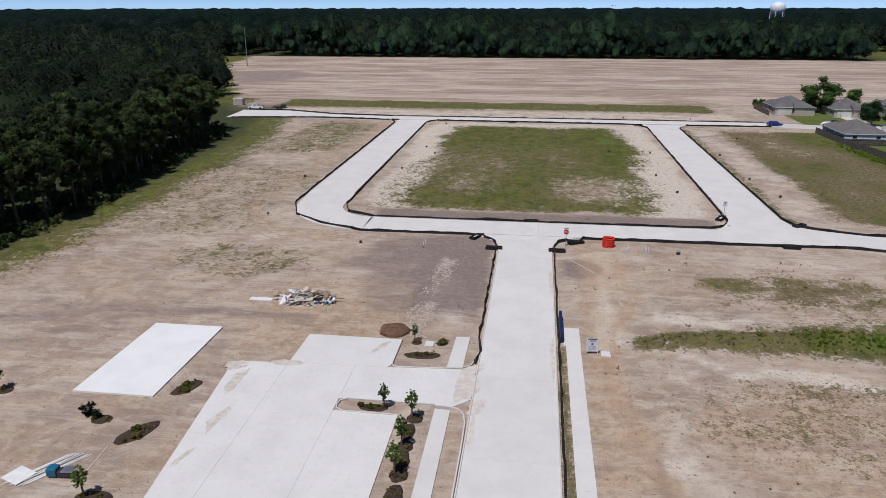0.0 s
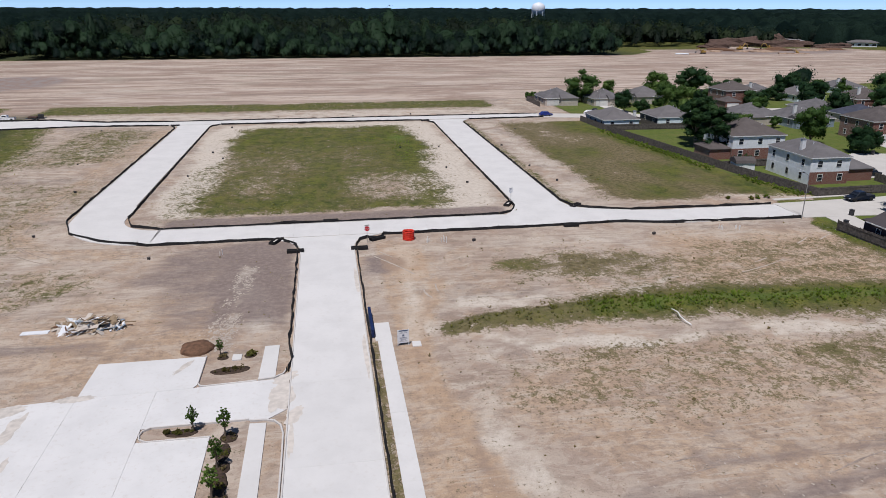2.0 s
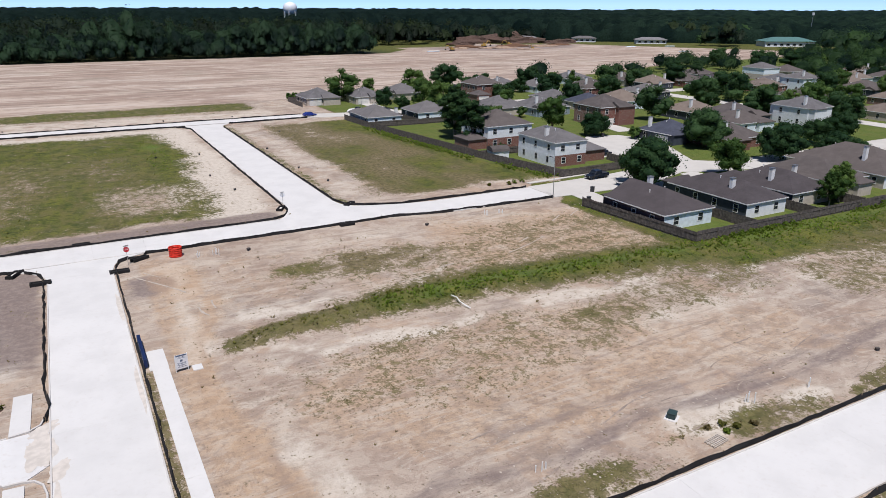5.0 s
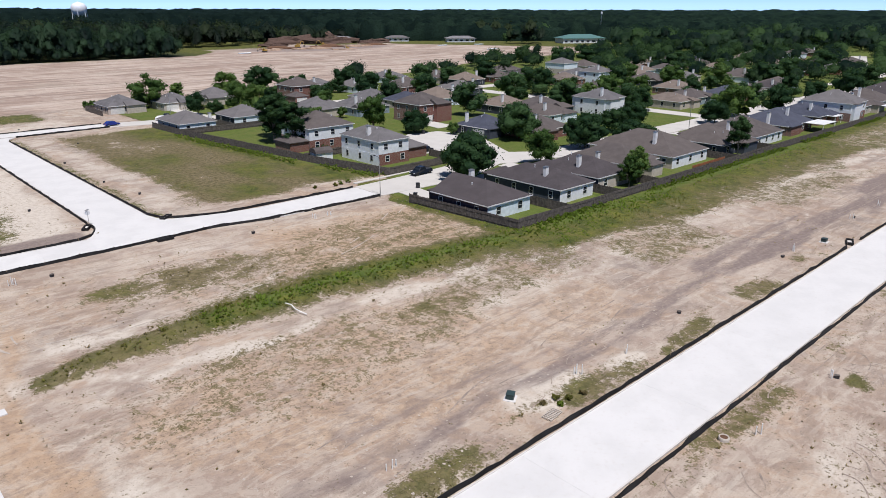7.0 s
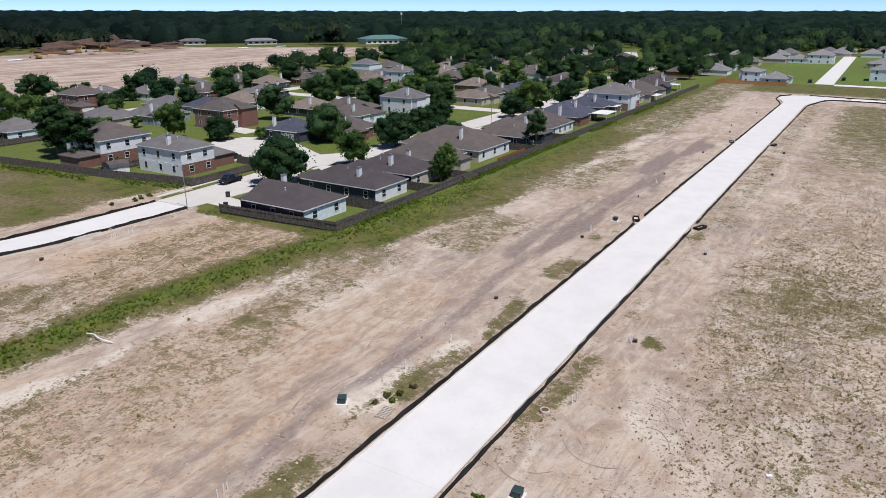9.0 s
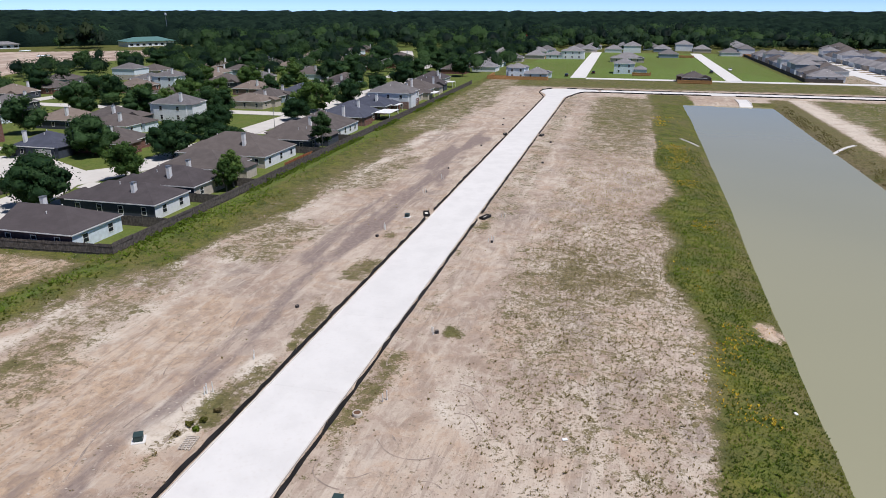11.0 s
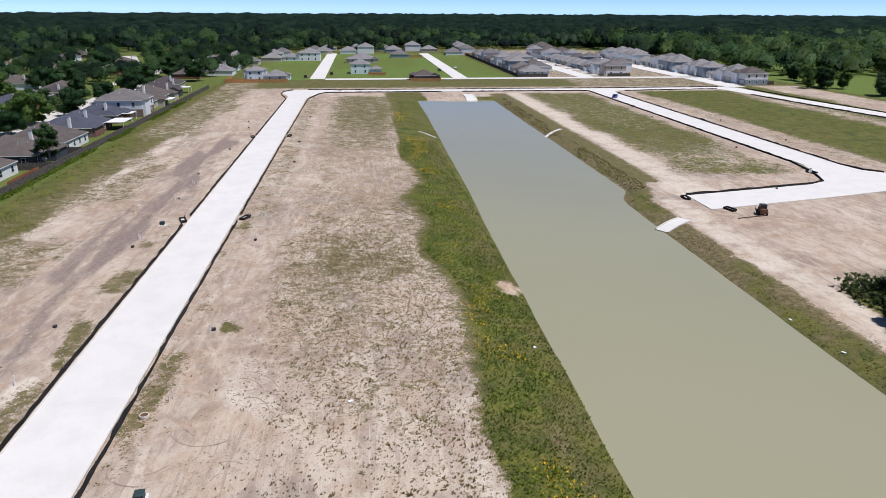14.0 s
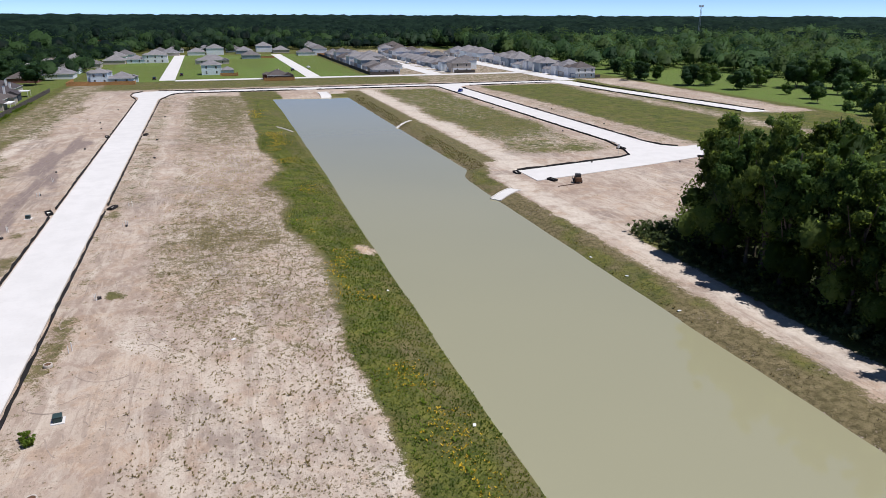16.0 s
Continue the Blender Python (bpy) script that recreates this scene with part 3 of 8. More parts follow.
    sow(flank, 0.74, 0.44)
    sow(bm2 * step(14, 40, x), 0.98, 0.92)
    sow(area(u, y, 84, 345, 55.5, 66.5, 2.2), 0.96, 0.84)
    sow(area(x, y, 90, 352, 62.0, 66.5, 1), 0.98, 0.93)
    sow(area(u, y, 104, 345, 50, 58, 3), 0.78, 0.52)
    sow(area(u, y, 210, 345, 44, 62, 5), 0.58, 0.45)
    sand = np.maximum(sand, area(u, y, 55, 250, 44, 52, 3) * 0.55)
    patch = step(0.40, 0.58, fbm(x * 0.11 + 13, y * 0.16 + 4, 3))
    sow(area(u, y, 26, 118, 25, 29, 1.2) * patch, 0.74, 0.42)
    sand = np.maximum(sand, spot(x, y, 50, 30, 7, 4) * 0.8)
    # south of the long street
    sow(area(u, y, 15, 120, 12.8, 16, 1.0) * (0.25 + 0.75 * patch), 0.62, 0.36)
    sow(area(u, y, 120, 320, 9, 16, 3), 0.4, 0.45)
    sow(area(u, v, 60, 300, -16, 6, 4), 0.36, 0.38)
    sow(area(u, v, 120, 315, -16, 2, 4), 0.56, 0.42)
    sow(area(u, v, 10, 60, -18, -2, 4), 0.30, 0.42)
    sand = np.maximum(sand, area(u, v, 5, 110, -19, 4, 4) * 0.42)
    sand = np.maximum(sand, area(u, v, 30, 60, 6, 12, 3) * 0.35)
    # pond banks
    sd = pond_edge(x, y)
    v1 = y + 0.5 * wob2
    sow(area(x, v1 - np.interp(x, [20, 60, 100, 125, 150, 185, 310], [0, 0.5, 2.0, 4.5, 4.0, 1.0, -1]) * step(-26, -18, y), -60, 312, -36, -18.5, 0.7) * step(-3, -1, sd), 0.98, 0.84)
    sow(area(x, y, -60, 306, -23, -19, 1.5) * (fbm(x * 0.05, y * 0.2, 2) > 0.4), 0.98, 0.90)
    shore = area(x, y, -60, 330, -70, -57, 1.0) * step(-1, 0, sd) * step(7, 4, sd)
    sow(shore, 0.86, 0.20)
    sow(shore * step(0.50, 0.62, fbm(x * 0.09 + 17, y * 0.12, 3)), 0.92, 0.62)
    # south of the pond
    sand = np.maximum(sand, np.maximum(area(x, y, 15, 90, -71.6, -67.4, 0.7), area(x, y, 84, 128, -72, -65.5, 1.2)) * 0.62)
    sow(np.maximum(area(x, y, 10, 90, -71.6, -67.4, 0.7), area(x, y, 84, 128, -72, -65.5, 1.2)), 0.0, 0.2)
    sand = np.maximum(sand, area(u, v, 128, 320, -84, -73, 3) * 0.7)
    sow(area(u, v, 148, 320, -112, -83, 5), 0.62 + 0.9 * (big - 0.45), 0.60)
    sow(area(u, v, 215, 318, -108, -88, 5), 0.66, 0.64)
    sow(area(x, y, 142, 320, -74, -66, 2), 0.9, 0.42)
    sow(area(u, v, 150, 325, -182, -137, 5), 0.92, 0.82)
    sow(area(x, y, 150, 300, -140, -130, 2), 0.35, 0.4)
    damp = np.maximum(damp, spot(u, v, 110, -100, 25, 25) * 0.25)
    # east of the cross street
    sow(area(x, y, 346, 392, -220, 62, 2), 0.52, 0.45)
    sow(area(x, y, 352, 390, -120, 45, 3), 0.8, 0.6)
    sow(area(x, y, 392, 640, -95, 60, 2), 0.80 + 0.19 * step(0.40, 0.52, fbm(x * 0.03, y * 0.06, 3)), 0.95 + 0.05 * step(0.40, 0.60, fbm(x * 0.02 + 7, y * 0.05, 2)))
    sand = np.maximum(sand, area(x, y, 470, 640, -95, 60, 8) * step(0.52, 0.62, fbm(x * 0.025 + 3, y * 0.05, 3)) * 0.5)
    sow(area(x, y, 392, 700, -260, -98, 2), 0.45, 0.5)
    # neighbourhood lawns
    tw = town(x, y)
    sow(tw, 0.97, 0.93)
    damp = damp * (1 - tw)
    # meadows and soil in the south-east
    sow(step(-233, -239, y) * step(150, 170, x), 0.98, 1.0)
    sow(area(x, v, 196, 345, -232, -209, 3), 0.22, 0.4)
    sow(area(x, y, 298, 328, -35, -18, 2) * step(-1, 0, sd), 0.9, 0.6)
    sow(area(u, v, 20, 235, -17, 5, 3) * 0.6, 0.38 + 0.5 * (big - 0.45), 0.20)
    damp = np.maximum(damp, area(x + 0.4 * wob, y + 0.4 * wob2, -15.5, -5, 71, 101, 1.6) * 0.92)
    damp = np.maximum(damp, area(u, v, -27, -14, 84, 101, 3) * 0.62)
    rust = np.maximum(area(u, v, 8, 12.5, 30, 98, 2) * 0.75, area(u, v, -58, -6, 58, 100, 8) * 0.42)
    rust = np.maximum(rust, area(u, v, -62, -24, 30, 60, 6) * 0.45)
    rust = np.maximum(rust, spot(u, v, -46, 190, 5, 30) * 0.6)
    sand = np.maximum(sand, area(u, v, 22, 80, 38, 60, 8) * 0.12)
    rust = np.maximum(rust, area(u, v, 30, 110, 6, 13, 3) * 0.40)
    rust = np.maximum(rust, area(u, v, -7, 8, 20, 66, 2) * 0.4)
    sand = np.maximum(sand, area(u, v, -33, 34, 195, 220, 5) * 0.95)
    sand = np.maximum(sand, area(u, v, -33, -22, 116, 215, 4) * 0.95)
    sand = np.maximum(sand, area(u, v, 17, 34, 116, 215, 5) * 0.95)
    sand = np.maximum(sand, area(u, v, 20, 85, 90, 97, 3) * 0.5)
    sand = np.maximum(sand, area(u, v, -14, -9, 66, 92, 2) * 0.55)
    pale = along(x + 0.35 * wob, y, [(-11.2, 90), (-11.6, 80), (-12.6, 66)], 1.3) * step(0.36, 0.60, fbm(x * 1.6, y * 0.7, 3))
    damp = damp * (1 - 0.45 * pale)
    sand = np.maximum(sand, pale * 0.25)
    sand = np.maximum(sand, area(u, v, 7.5, 13, 62, 97, 2) * 0.62)
    sow(area(x + 0.3 * wob, y, 83.2, 88, 64, 97, 1.0), 0.95, 0.80)
    sow(area(x, v, -60, 306, -31, -25, 1.0) * step(-1, 0, sd) * (0.25 + 0.6 * step(0.42, 0.58, fbm(x * 0.08, y * 0.2, 3))), 0.96, 0.48)
    bare = spot(x, y, 84.6, -27.0, 3.0, 2.2)
    sow(bare, 0.2, 0.3)
    rust = np.maximum(rust, bare * 0.8)
    sow(area(x, y, 4.3, 5.3, 18, 63, 0.3), 0.62, 0.25)
    for pts, half, k in (([(-78, 56), (-62, 62), (-50, 66), (-38, 67), (-26, 66)], 2.0, 0.55), ([(-66, 50), (-54, 60), (-44, 70), (-36, 82)], 1.5, 0.5), ([(-58, 44), (-50, 52), (-47, 64), (-52, 78)], 1.3, 0.45), ([(-60, 36), (-46, 42), (-36, 44), (-30, 40)], 1.6, 0.4), ([(-34, 60), (-31, 50), (-33, 38)], 1.8, 0.4)):
        damp = np.maximum(damp, along(x + 0.6 * wob, y + 0.6 * wob2, pts, half) * k)
    rust = np.maximum(rust, area(u, v, -34, -14, 56, 82, 4) * 0.75)
    sand = np.maximum(sand, along(x, y, [(-46, 150), (-49, 170), (-46, 200)], 2.0) * 0.3)
    rust = np.maximum(rust, along(x + 0.4 * wob, y, [(-30, 97), (-44, 101), (-52, 112), (-53, 128), (-50, 150), (-49, 185), (-47, 212)], 3.0) * 0.7)
    # the lot beside the first street: orange verge, dark rut, pale rim, brown middle
    p1, q1 = x + 0.35 * wob, y + 0.35 * wob2
    crumb = step(0.34, 0.62, fbm(x * 0.22 + 5, y * 0.3 + 2, 4))
    rust = np.maximum(rust, along(p1, q1, [(8.2, 97), (8.6, 80), (8.2, 64), (8.4, 50), (8.6, 28)], 1.9) * 0.8)
    sand = np.maximum(sand, along(p1, q1, [(9.8, 94), (12.2, 82), (10.8, 70), (9.2, 62)], 1.1) * (0.1 + 0.7 * crumb))
    damp = np.maximum(damp, along(p1, q1, [(14.6, 80), (12.4, 72), (10.4, 65), (9.6, 58), (10.6, 50), (12.0, 41), (12.6, 34), (11.2, 27)], 1.0) * (0.12 + 0.6 * fbm(x * 0.12 + 31, y * 0.12, 3)))
    rust = np.maximum(rust, along(p1, q1, [(14.6, 80), (12.4, 72), (10.4, 65), (9.6, 58), (10.6, 50), (12.0, 41), (12.6, 34), (11.2, 27)], 1.8) * 0.9)
    damp = np.maximum(damp, spot(p1, q1, 7.6, 88, 2.0, 5) * 0.8)
    rust = np.maximum(rust, spot(p1, q1, 11.5, 88, 4.5, 10) * 1.0)
    sand = np.maximum(sand, along(p1, q1, [(20, 61), (15.4, 60), (14.8, 50), (14.4, 40), (16, 32), (24, 27)], 2.6) * (0.22 + 0.42 * crumb))
    sand = np.maximum(sand, along(p1, q1, [(18, 60), (40, 58.5), (62, 58.5), (84, 55), (130, 50), (250, 46)], 2.0) * (0.05 + 0.75 * crumb))
    sand = np.maximum(sand, along(p1, q1, [(17, 72), (40, 71), (58, 79)], 2.2) * (0.2 + 0.6 * crumb))
    sow(spot(u, v, 38, 50, 24, 10), 0.40, 0.05)
    rust = np.maximum(rust, spot(u, v, 40, 46, 30, 15) * 0.72)
    rust = np.maximum(rust, spot(u, v, 64, 42, 18, 8) * 0.62)
    sow(spot(u, v, 24.5, 52, 5, 3), 0.36, 0.14)
    sow(spot(u, v, 55, 51, 6, 2.6), 0.62, 0.34)
    sow(spot(u, v, 66, 52, 10, 2.2), 0.50, 0.25)
    sow(spot(u, v, 38, 83, 17, 5.0), 0.58 + 1.0 * (crumb - 0.5) * 0.3, 0.16)
    sow(spot(u, v, 27, 84, 5, 2.5), 0.66, 0.45)
    sow(spot(u, v, 66, 79, 20, 9), 0.46, 0.10)
    rust = np.maximum(rust, np.maximum(area(u, v, 9, 56, 70, 98, 6) * 0.45, area(u, v, 50, 84, 69, 97, 5) * 0.85))
    sow(along(p1, q1, [(15, 64.5), (20, 66), (30, 67.5)], 2.0), 0.84, 0.46)
    damp = np.maximum(damp, spot(u, v, 34, 39, 18, 7) * 0.24)
    damp = np.maximum(damp, along(p1, q1, [(16, 29.5), (23, 33), (33, 31.2), (42, 33), (52, 32), (65, 31.4), (80, 33), (110, 34.5), (160, 33.5), (215, 33)], 1.3) * 0.66)
    damp = np.maximum(damp, along(p1, q1, [(30, 37), (44, 36.2), (60, 34), (76, 35)], 0.8) * 0.6)
    damp = np.maximum(damp, area(u, y, 90, 205, 28, 38, 2.5) * (0.18 + 0.85 * step(0.36, 0.58, fbm(x * 0.035 + 3, y * 0.34 + 6, 4))))
    sand = np.maximum(sand, spot(p1, q1, 61, 28.2, 4, 1.6) * 0.9)
    sow(along(p1, q1, [(53, 26.6), (74, 27.4), (96, 27)], 1.1) * patch, 0.66, 0.34)
    sow(area(u, y, 88, 300, 40, 53, 3) * step(0.36, 0.60, fbm(x * 0.05 + 2, y * 0.14, 4)), 0.52, 0.24)
    # between the long street and the pond: smooth pink soil, then pale ground dotted with weeds
    rust = np.maximum(rust, spot(u, v, 74, 5, 14, 4) * 0.45)
    sand = np.maximum(sand, spot(u, v, 58, 6, 9, 4) * 0.5)
    sow(spot(x, y, 74.0, 9.6, 1.5, 1.3), 0.9, 0.5)
    sow(along(p1, q1, [(84, -4.6), (96, -3.5), (104, -6)], 1.3), 0.66, 0.4)
    sow(area(u, v, 225, 312, -20, 0, 5), 0.62, 0.44)
    sow(area(u, v, 28, 190, -17, 1, 3), 0.31 + 0.8 * (big - 0.45), 0.14)
    rust = np.maximum(rust, area(u, v, 28, 190, -15, 3, 4) * 0.35)
    sand = np.maximum(sand, area(x, v, 20, 120, -19, -15.5, 1.5) * 0.55)
    damp = damp * (1 - tw)
    # forest floor: tree shade painted in as near-black ground colour
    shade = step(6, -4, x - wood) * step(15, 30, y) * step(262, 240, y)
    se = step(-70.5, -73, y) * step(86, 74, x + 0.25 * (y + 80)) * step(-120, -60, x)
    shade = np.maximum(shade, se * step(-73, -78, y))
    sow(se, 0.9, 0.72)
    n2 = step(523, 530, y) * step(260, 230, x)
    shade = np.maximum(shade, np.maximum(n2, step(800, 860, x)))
    sand = sand * (1 - tw)
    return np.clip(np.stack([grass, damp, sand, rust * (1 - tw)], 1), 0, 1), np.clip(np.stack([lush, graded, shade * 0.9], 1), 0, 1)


def spaced(parts):
    out = [parts[0][0]]
    for a, b, d in parts:
        out += list(np.linspace(a, b, max(2, int(round((b - a) / d)) + 1))[1:])
    return np.array(out)


xs = spaced([(-12000, -1200, 900), (-1200, -300, 60), (-300, -112, 9), (-112, 150, 1.5), (150, 345, 2.2), (345, 640, 4), (640, 1200, 40), (1200, 12000, 900)])
ys = spaced([(-12000, -1000, 900), (-1000, -240, 50), (-240, -140, 5), (-140, 110, 1.25), (110, 235, 1.9), (235, 300, 2), (300, 560, 4), (560, 1200, 40), (1200, 12000, 900)])
gx, gy = np.meshgrid(xs, ys)
gx, gy = gx.ravel(), gy.ravel()
nx = len(xs)
ii = (np.arange(len(ys) - 1)[:, None] * nx + np.arange(nx - 1)[None, :]).ravel()
ground_mesh = arrays("ground", np.stack([gx, gy, land(gx, gy)], 1), np.stack([ii, ii + 1, ii + nx + 1, ii + nx], 1))
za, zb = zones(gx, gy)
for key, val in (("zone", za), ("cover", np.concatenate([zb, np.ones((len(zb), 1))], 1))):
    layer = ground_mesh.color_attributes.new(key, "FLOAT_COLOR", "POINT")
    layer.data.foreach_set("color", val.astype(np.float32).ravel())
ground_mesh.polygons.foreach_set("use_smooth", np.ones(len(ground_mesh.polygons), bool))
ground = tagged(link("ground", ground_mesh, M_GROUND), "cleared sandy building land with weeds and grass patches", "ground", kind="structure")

wx = np.linspace(-88, 312, 60)
wy = np.linspace(-72, -22, 14)
mx, my = np.meshgrid(wx, wy)
iw = (np.arange(13)[:, None] * 60 + np.arange(59)[None, :]).ravel()
water = tagged(link("water", arrays("water", np.stack([mx.ravel(), my.ravel(), np.full(mx.size, WATER_Z)], 1), np.stack([iw, iw + 1, iw + 61, iw + 60], 1)), M_WATER),
               "still grey green silty retention pond water", "pond", kind="structure")

# ---- streets: concrete slabs, each a piece of its street ----
TOP = 0.12


def arc(cx, cy, r, a0, a1, n=8):
    return [(cx + r * math.cos(radians(a0 + (a1 - a0) * i / n)), cy + r * math.sin(radians(a0 + (a1 - a0) * i / n))) for i in range(n + 1)]


def street(name, label):
    return tagged(new(name), label, "street", kind="structure")


def slab(road, poly, mat=None, top=TOP, inset=0.006):
    """One cast panel over a convex or simple polygon, its joint a little open."""
    cx, cy = sum(p[0] for p in poly) / len(poly), sum(p[1] for p in poly) / len(poly)
    if sum(a[0] * b[1] - b[0] * a[1] for a, b in zip(poly, poly[1:] + poly[:1])) < 0:
        poly = poly[::-1]
    q = [(x + inset * (1 if x < cx else -1), y + inset * (1 if y < cy else -1)) for x, y in poly]
    bm = bmesh.new()
    prism(bm, q, -0.12, top)
    return part("slab", bm, mat or M_ROAD, road)


def run(road, x0, x1, y0, y1, along, panel=9.0, mat=None, kerbs=True):
    """A straight stretch in equal panels that share one mesh, with low kerbs."""
    if along == "y":
        x0, x1, y0, y1 = y0, y1, x0, x1
    n = max(1, round((x1 - x0) / panel))
    d = (x1 - x0) / n
    w = y1 - y0
    bm = bmesh.new()
    box(bm, -d / 2 + 0.005, d / 2 - 0.005, -w / 2 + 0.1, w / 2 - 0.1, -0.12, TOP)
    me = bpy.data.meshes.new("slab")
    bm.to_mesh(me)
    bm.free()
    rot = 90 if along == "y" else 0
    for i in range(n):
        ob = link("slab", me, mat or M_ROAD, road)
        c = (x0 + d * (i + 0.5), (y0 + y1) / 2)
        ob.matrix_basis = pose(*(c if along == "x" else c[::-1]), 0, 0, 0, rot)
    if kerbs:
        for s in (y0, y1):
            bm = bmesh.new()
            k = 0.14
            a, b = (s, s + k) if s == y0 else (s - k, s)
            if along == "x":
                box(bm, x0, x1, a, b, -0.1, TOP + 0.09, 0.03)
            else:
                box(bm, a, b, x0, x1, -0.1, TOP + 0.09, 0.03)
            part("kerb", bm, M_CURB, road)


road_1 = street("road_1", "wide pale new concrete street with open joints")
run(road_1, -4.2, 4.15, -70, 96.5, "y", 13.5)
slab(road_1, [(-4.2, 96.5), (4.15, 96.5), (4.6, 99), (6.2, 101), (9, 102.4), (-9.5, 102.2), (-6.5, 100.6), (-4.8, 98.6)])
road_a = street("road_2", "pale new concrete cross street between bare lots")
run(road_a, -28, 32, 102.3, 109.8, "x", 7.5)
slab(road_a, [(32, 102.3), (50, 103), (50, 111), (47, 112.2), (45.3, 114.5), (44.6, 118), (35.4, 118), (34.8, 114), (33.2, 111), (32, 109.8)])
slab(road_a, [(50, 103), (60, 101), (62, 100.2), (62, 108.4), (56, 109.2), (50, 111)])
run(road_a, 62, 84.5, 100.1, 108.3, "x", 7.5)
# the bend at the west end
inner, outer = arc(-27.5, 117.3, 7.5, 270, 180, 10), arc(-28, 118.5, 16.2, 270, 180, 10)
for i in range(0, 10, 2):
    slab(road_a, [inner[i], inner[i + 1], inner[i + 2], outer[i + 2], outer[i + 1], outer[i]])
road_w = street("road_3", "pale new concrete side street")
slab(road_w, [(-44.2, 118.5), (-35, 117.3), (-35, 126), (-44.6, 126)])
run(road_w, -44.7, -35.2, 126, 219, "y", 9.3)
slab(road_w, [(-44.7, 219), (-35.2, 219), (-34.6, 221.5), (-32.5, 223.2), (-48, 223.2), (-45.4, 221.5)])
road_e = street("road_4", "pale new concrete side street")
run(road_e, 35.5, 44.7, 118, 216, "y", 9.8)
slab(road_e, [(35.5, 216), (44.7, 216), (45.6, 219), (48, 222.4), (32, 222.4), (34.6, 219)])
road_b = street("road_5", "distant new concrete street beyond the blocks")
run(road_b, -48, 74, 223, 230.2, "x", 9.4)
slab(road_b, [(-105, 221.5), (-74, 225), (-48, 223), (-48, 230.2), (-70, 232), (-88, 239), (-106, 239)])
road_2 = street("road_6", "long straight pale concrete street with fresh joints")
run(road_2, 4.15, 308, 16.3, 24.6, "x", 18.4)
slab(road_2, [(308, 16), (308, 24.4), (316, 25.2), (326, 28.4), (334, 28.2), (340, 24), (341.4, 18), (329, 10.5), (322, 12.5), (314, 15.2)])
road_c = street("road_7", "far concrete street at the head of the pond")
slab(road_c, [(329, 10.5), (341.4, 18), (339.5, 4), (329.4, 2)])
run(road_c, 329.2, 338.6, -112, 2, "y", 9.5)
slab(road_c, [(329.2, -112), (338.6, -112), (340, -190), (330, -184), (328, -132), (324, -128), (316, -126.2), (316, -116.8), (324, -117.5), (328, -115.5)])
road_d = street("road_8", "concrete street through the southern lots")
run(road_d, 156, 316, -126.2, -116.8, "x", 10.0)
slab(road_d, [(129.5, -74), (118.6, -74), (126, -107), (131.4, -128), (136, -147), (147, -147), (145.5, -131), (149, -127.5), (156, -126.2), (156, -116.8), (148, -114.5), (139, -111), (136.2, -106)])
road_f = street("road_9", "concrete street beside the far green block")
slab(road_f, [(330, -184), (340, -190), (336, -196.5), (300, -197.6), (262, -203), (200, -212), (200, -202), (262, -192.4), (306, -187.6)])

# old neighbourhood streets
street_old = street("road_10", "weathered concrete residential street")
slab(street_old, [(84.6, 99.6), (106, 98.6), (114, 100.4), (124, 104), (130, 101), (142, 98.5), (142, 107.5), (136, 112), (139, 118), (144.5, 128), (148, 138), (144, 148), (134, 150), (127, 145), (126, 134), (124, 120), (117, 111.4), (108, 110.2), (84.6, 109)], M_OLDROAD)
run(street_old, 142.2, 372, 98.6, 107.4, "x", 11.5, M_OLDROAD)
run(street_old, 372.2, 660, 112, 121, "x", 24, M_OLDROAD, False)
slab(street_old, [(74.2, 222.5), (106, 214), (116, 216), (116, 224), (106, 224), (74.2, 231)], M_OLDROAD)
run(street_old, 116.2, 330, 222, 230, "x", 21, M_OLDROAD, False)
run(street_old, 228, 236, 107.6, 221.8, "y", 19, M_OLDROAD, False)
slab(street_old, [(442, 131), (449, 123), (615, 175.4), (607.5, 184.2)], M_OLDROAD)
street_new = street("road_11", "pale concrete streets of the new housing estate")
run(street_new, 398, 640, 12.5, 21, "x", 24, None, False)
run(street_new, 398, 640, -68, -59.5, "x", 24, None, False)
run(street_new, 392, 400, -205, 12.3, "y", 20, None, False)
run(street_new, 400.2, 620, -143, -133, "x", 22, None, False)
run(street_new, 340, 620, -203, -192, "x", 22, None, False)

# ---- parking court, pads and walks at the sales lot ----
lot = street("pavement_1", "wide pale concrete parking court with sawn joints")
G = 0.10
for poly in ([(-31, -4), (-24.3, -4), (-24.3, 26), (-27.4, 26)], [(-27.4, 26), (-24.3, 26), (-24.3, 55.3), (-30.3, 54.8)],
             [(-24.3, -4), (-17, -4), (-17, 26), (-24.3, 26)], [(-24.3, 26), (-17, 26), (-17, 55.4), (-24.3, 55.3)],
             [(-24.3, 55.3), (-17, 55.4), (-13.6, 55.6), (-13.3, 56.1), (-13.3, 62.2), (-24.2, 62.2)],
             [(-17, 48.9), (-7.5, 48.9), (-6, 48.7), (-4.25, 50.2), (-4.25, 56.2), (-7.4, 56), (-13.6, 55.6), (-17, 55.4)],
             [(-17, -4), (-10.75, -4), (-10.75, 26), (-17, 26)], [(-17, 26), (-10.75, 26), (-10.75, 46.7), (-17, 46.8)]):
    slab(lot, poly, M_COURT, top=G, inset=0.008)


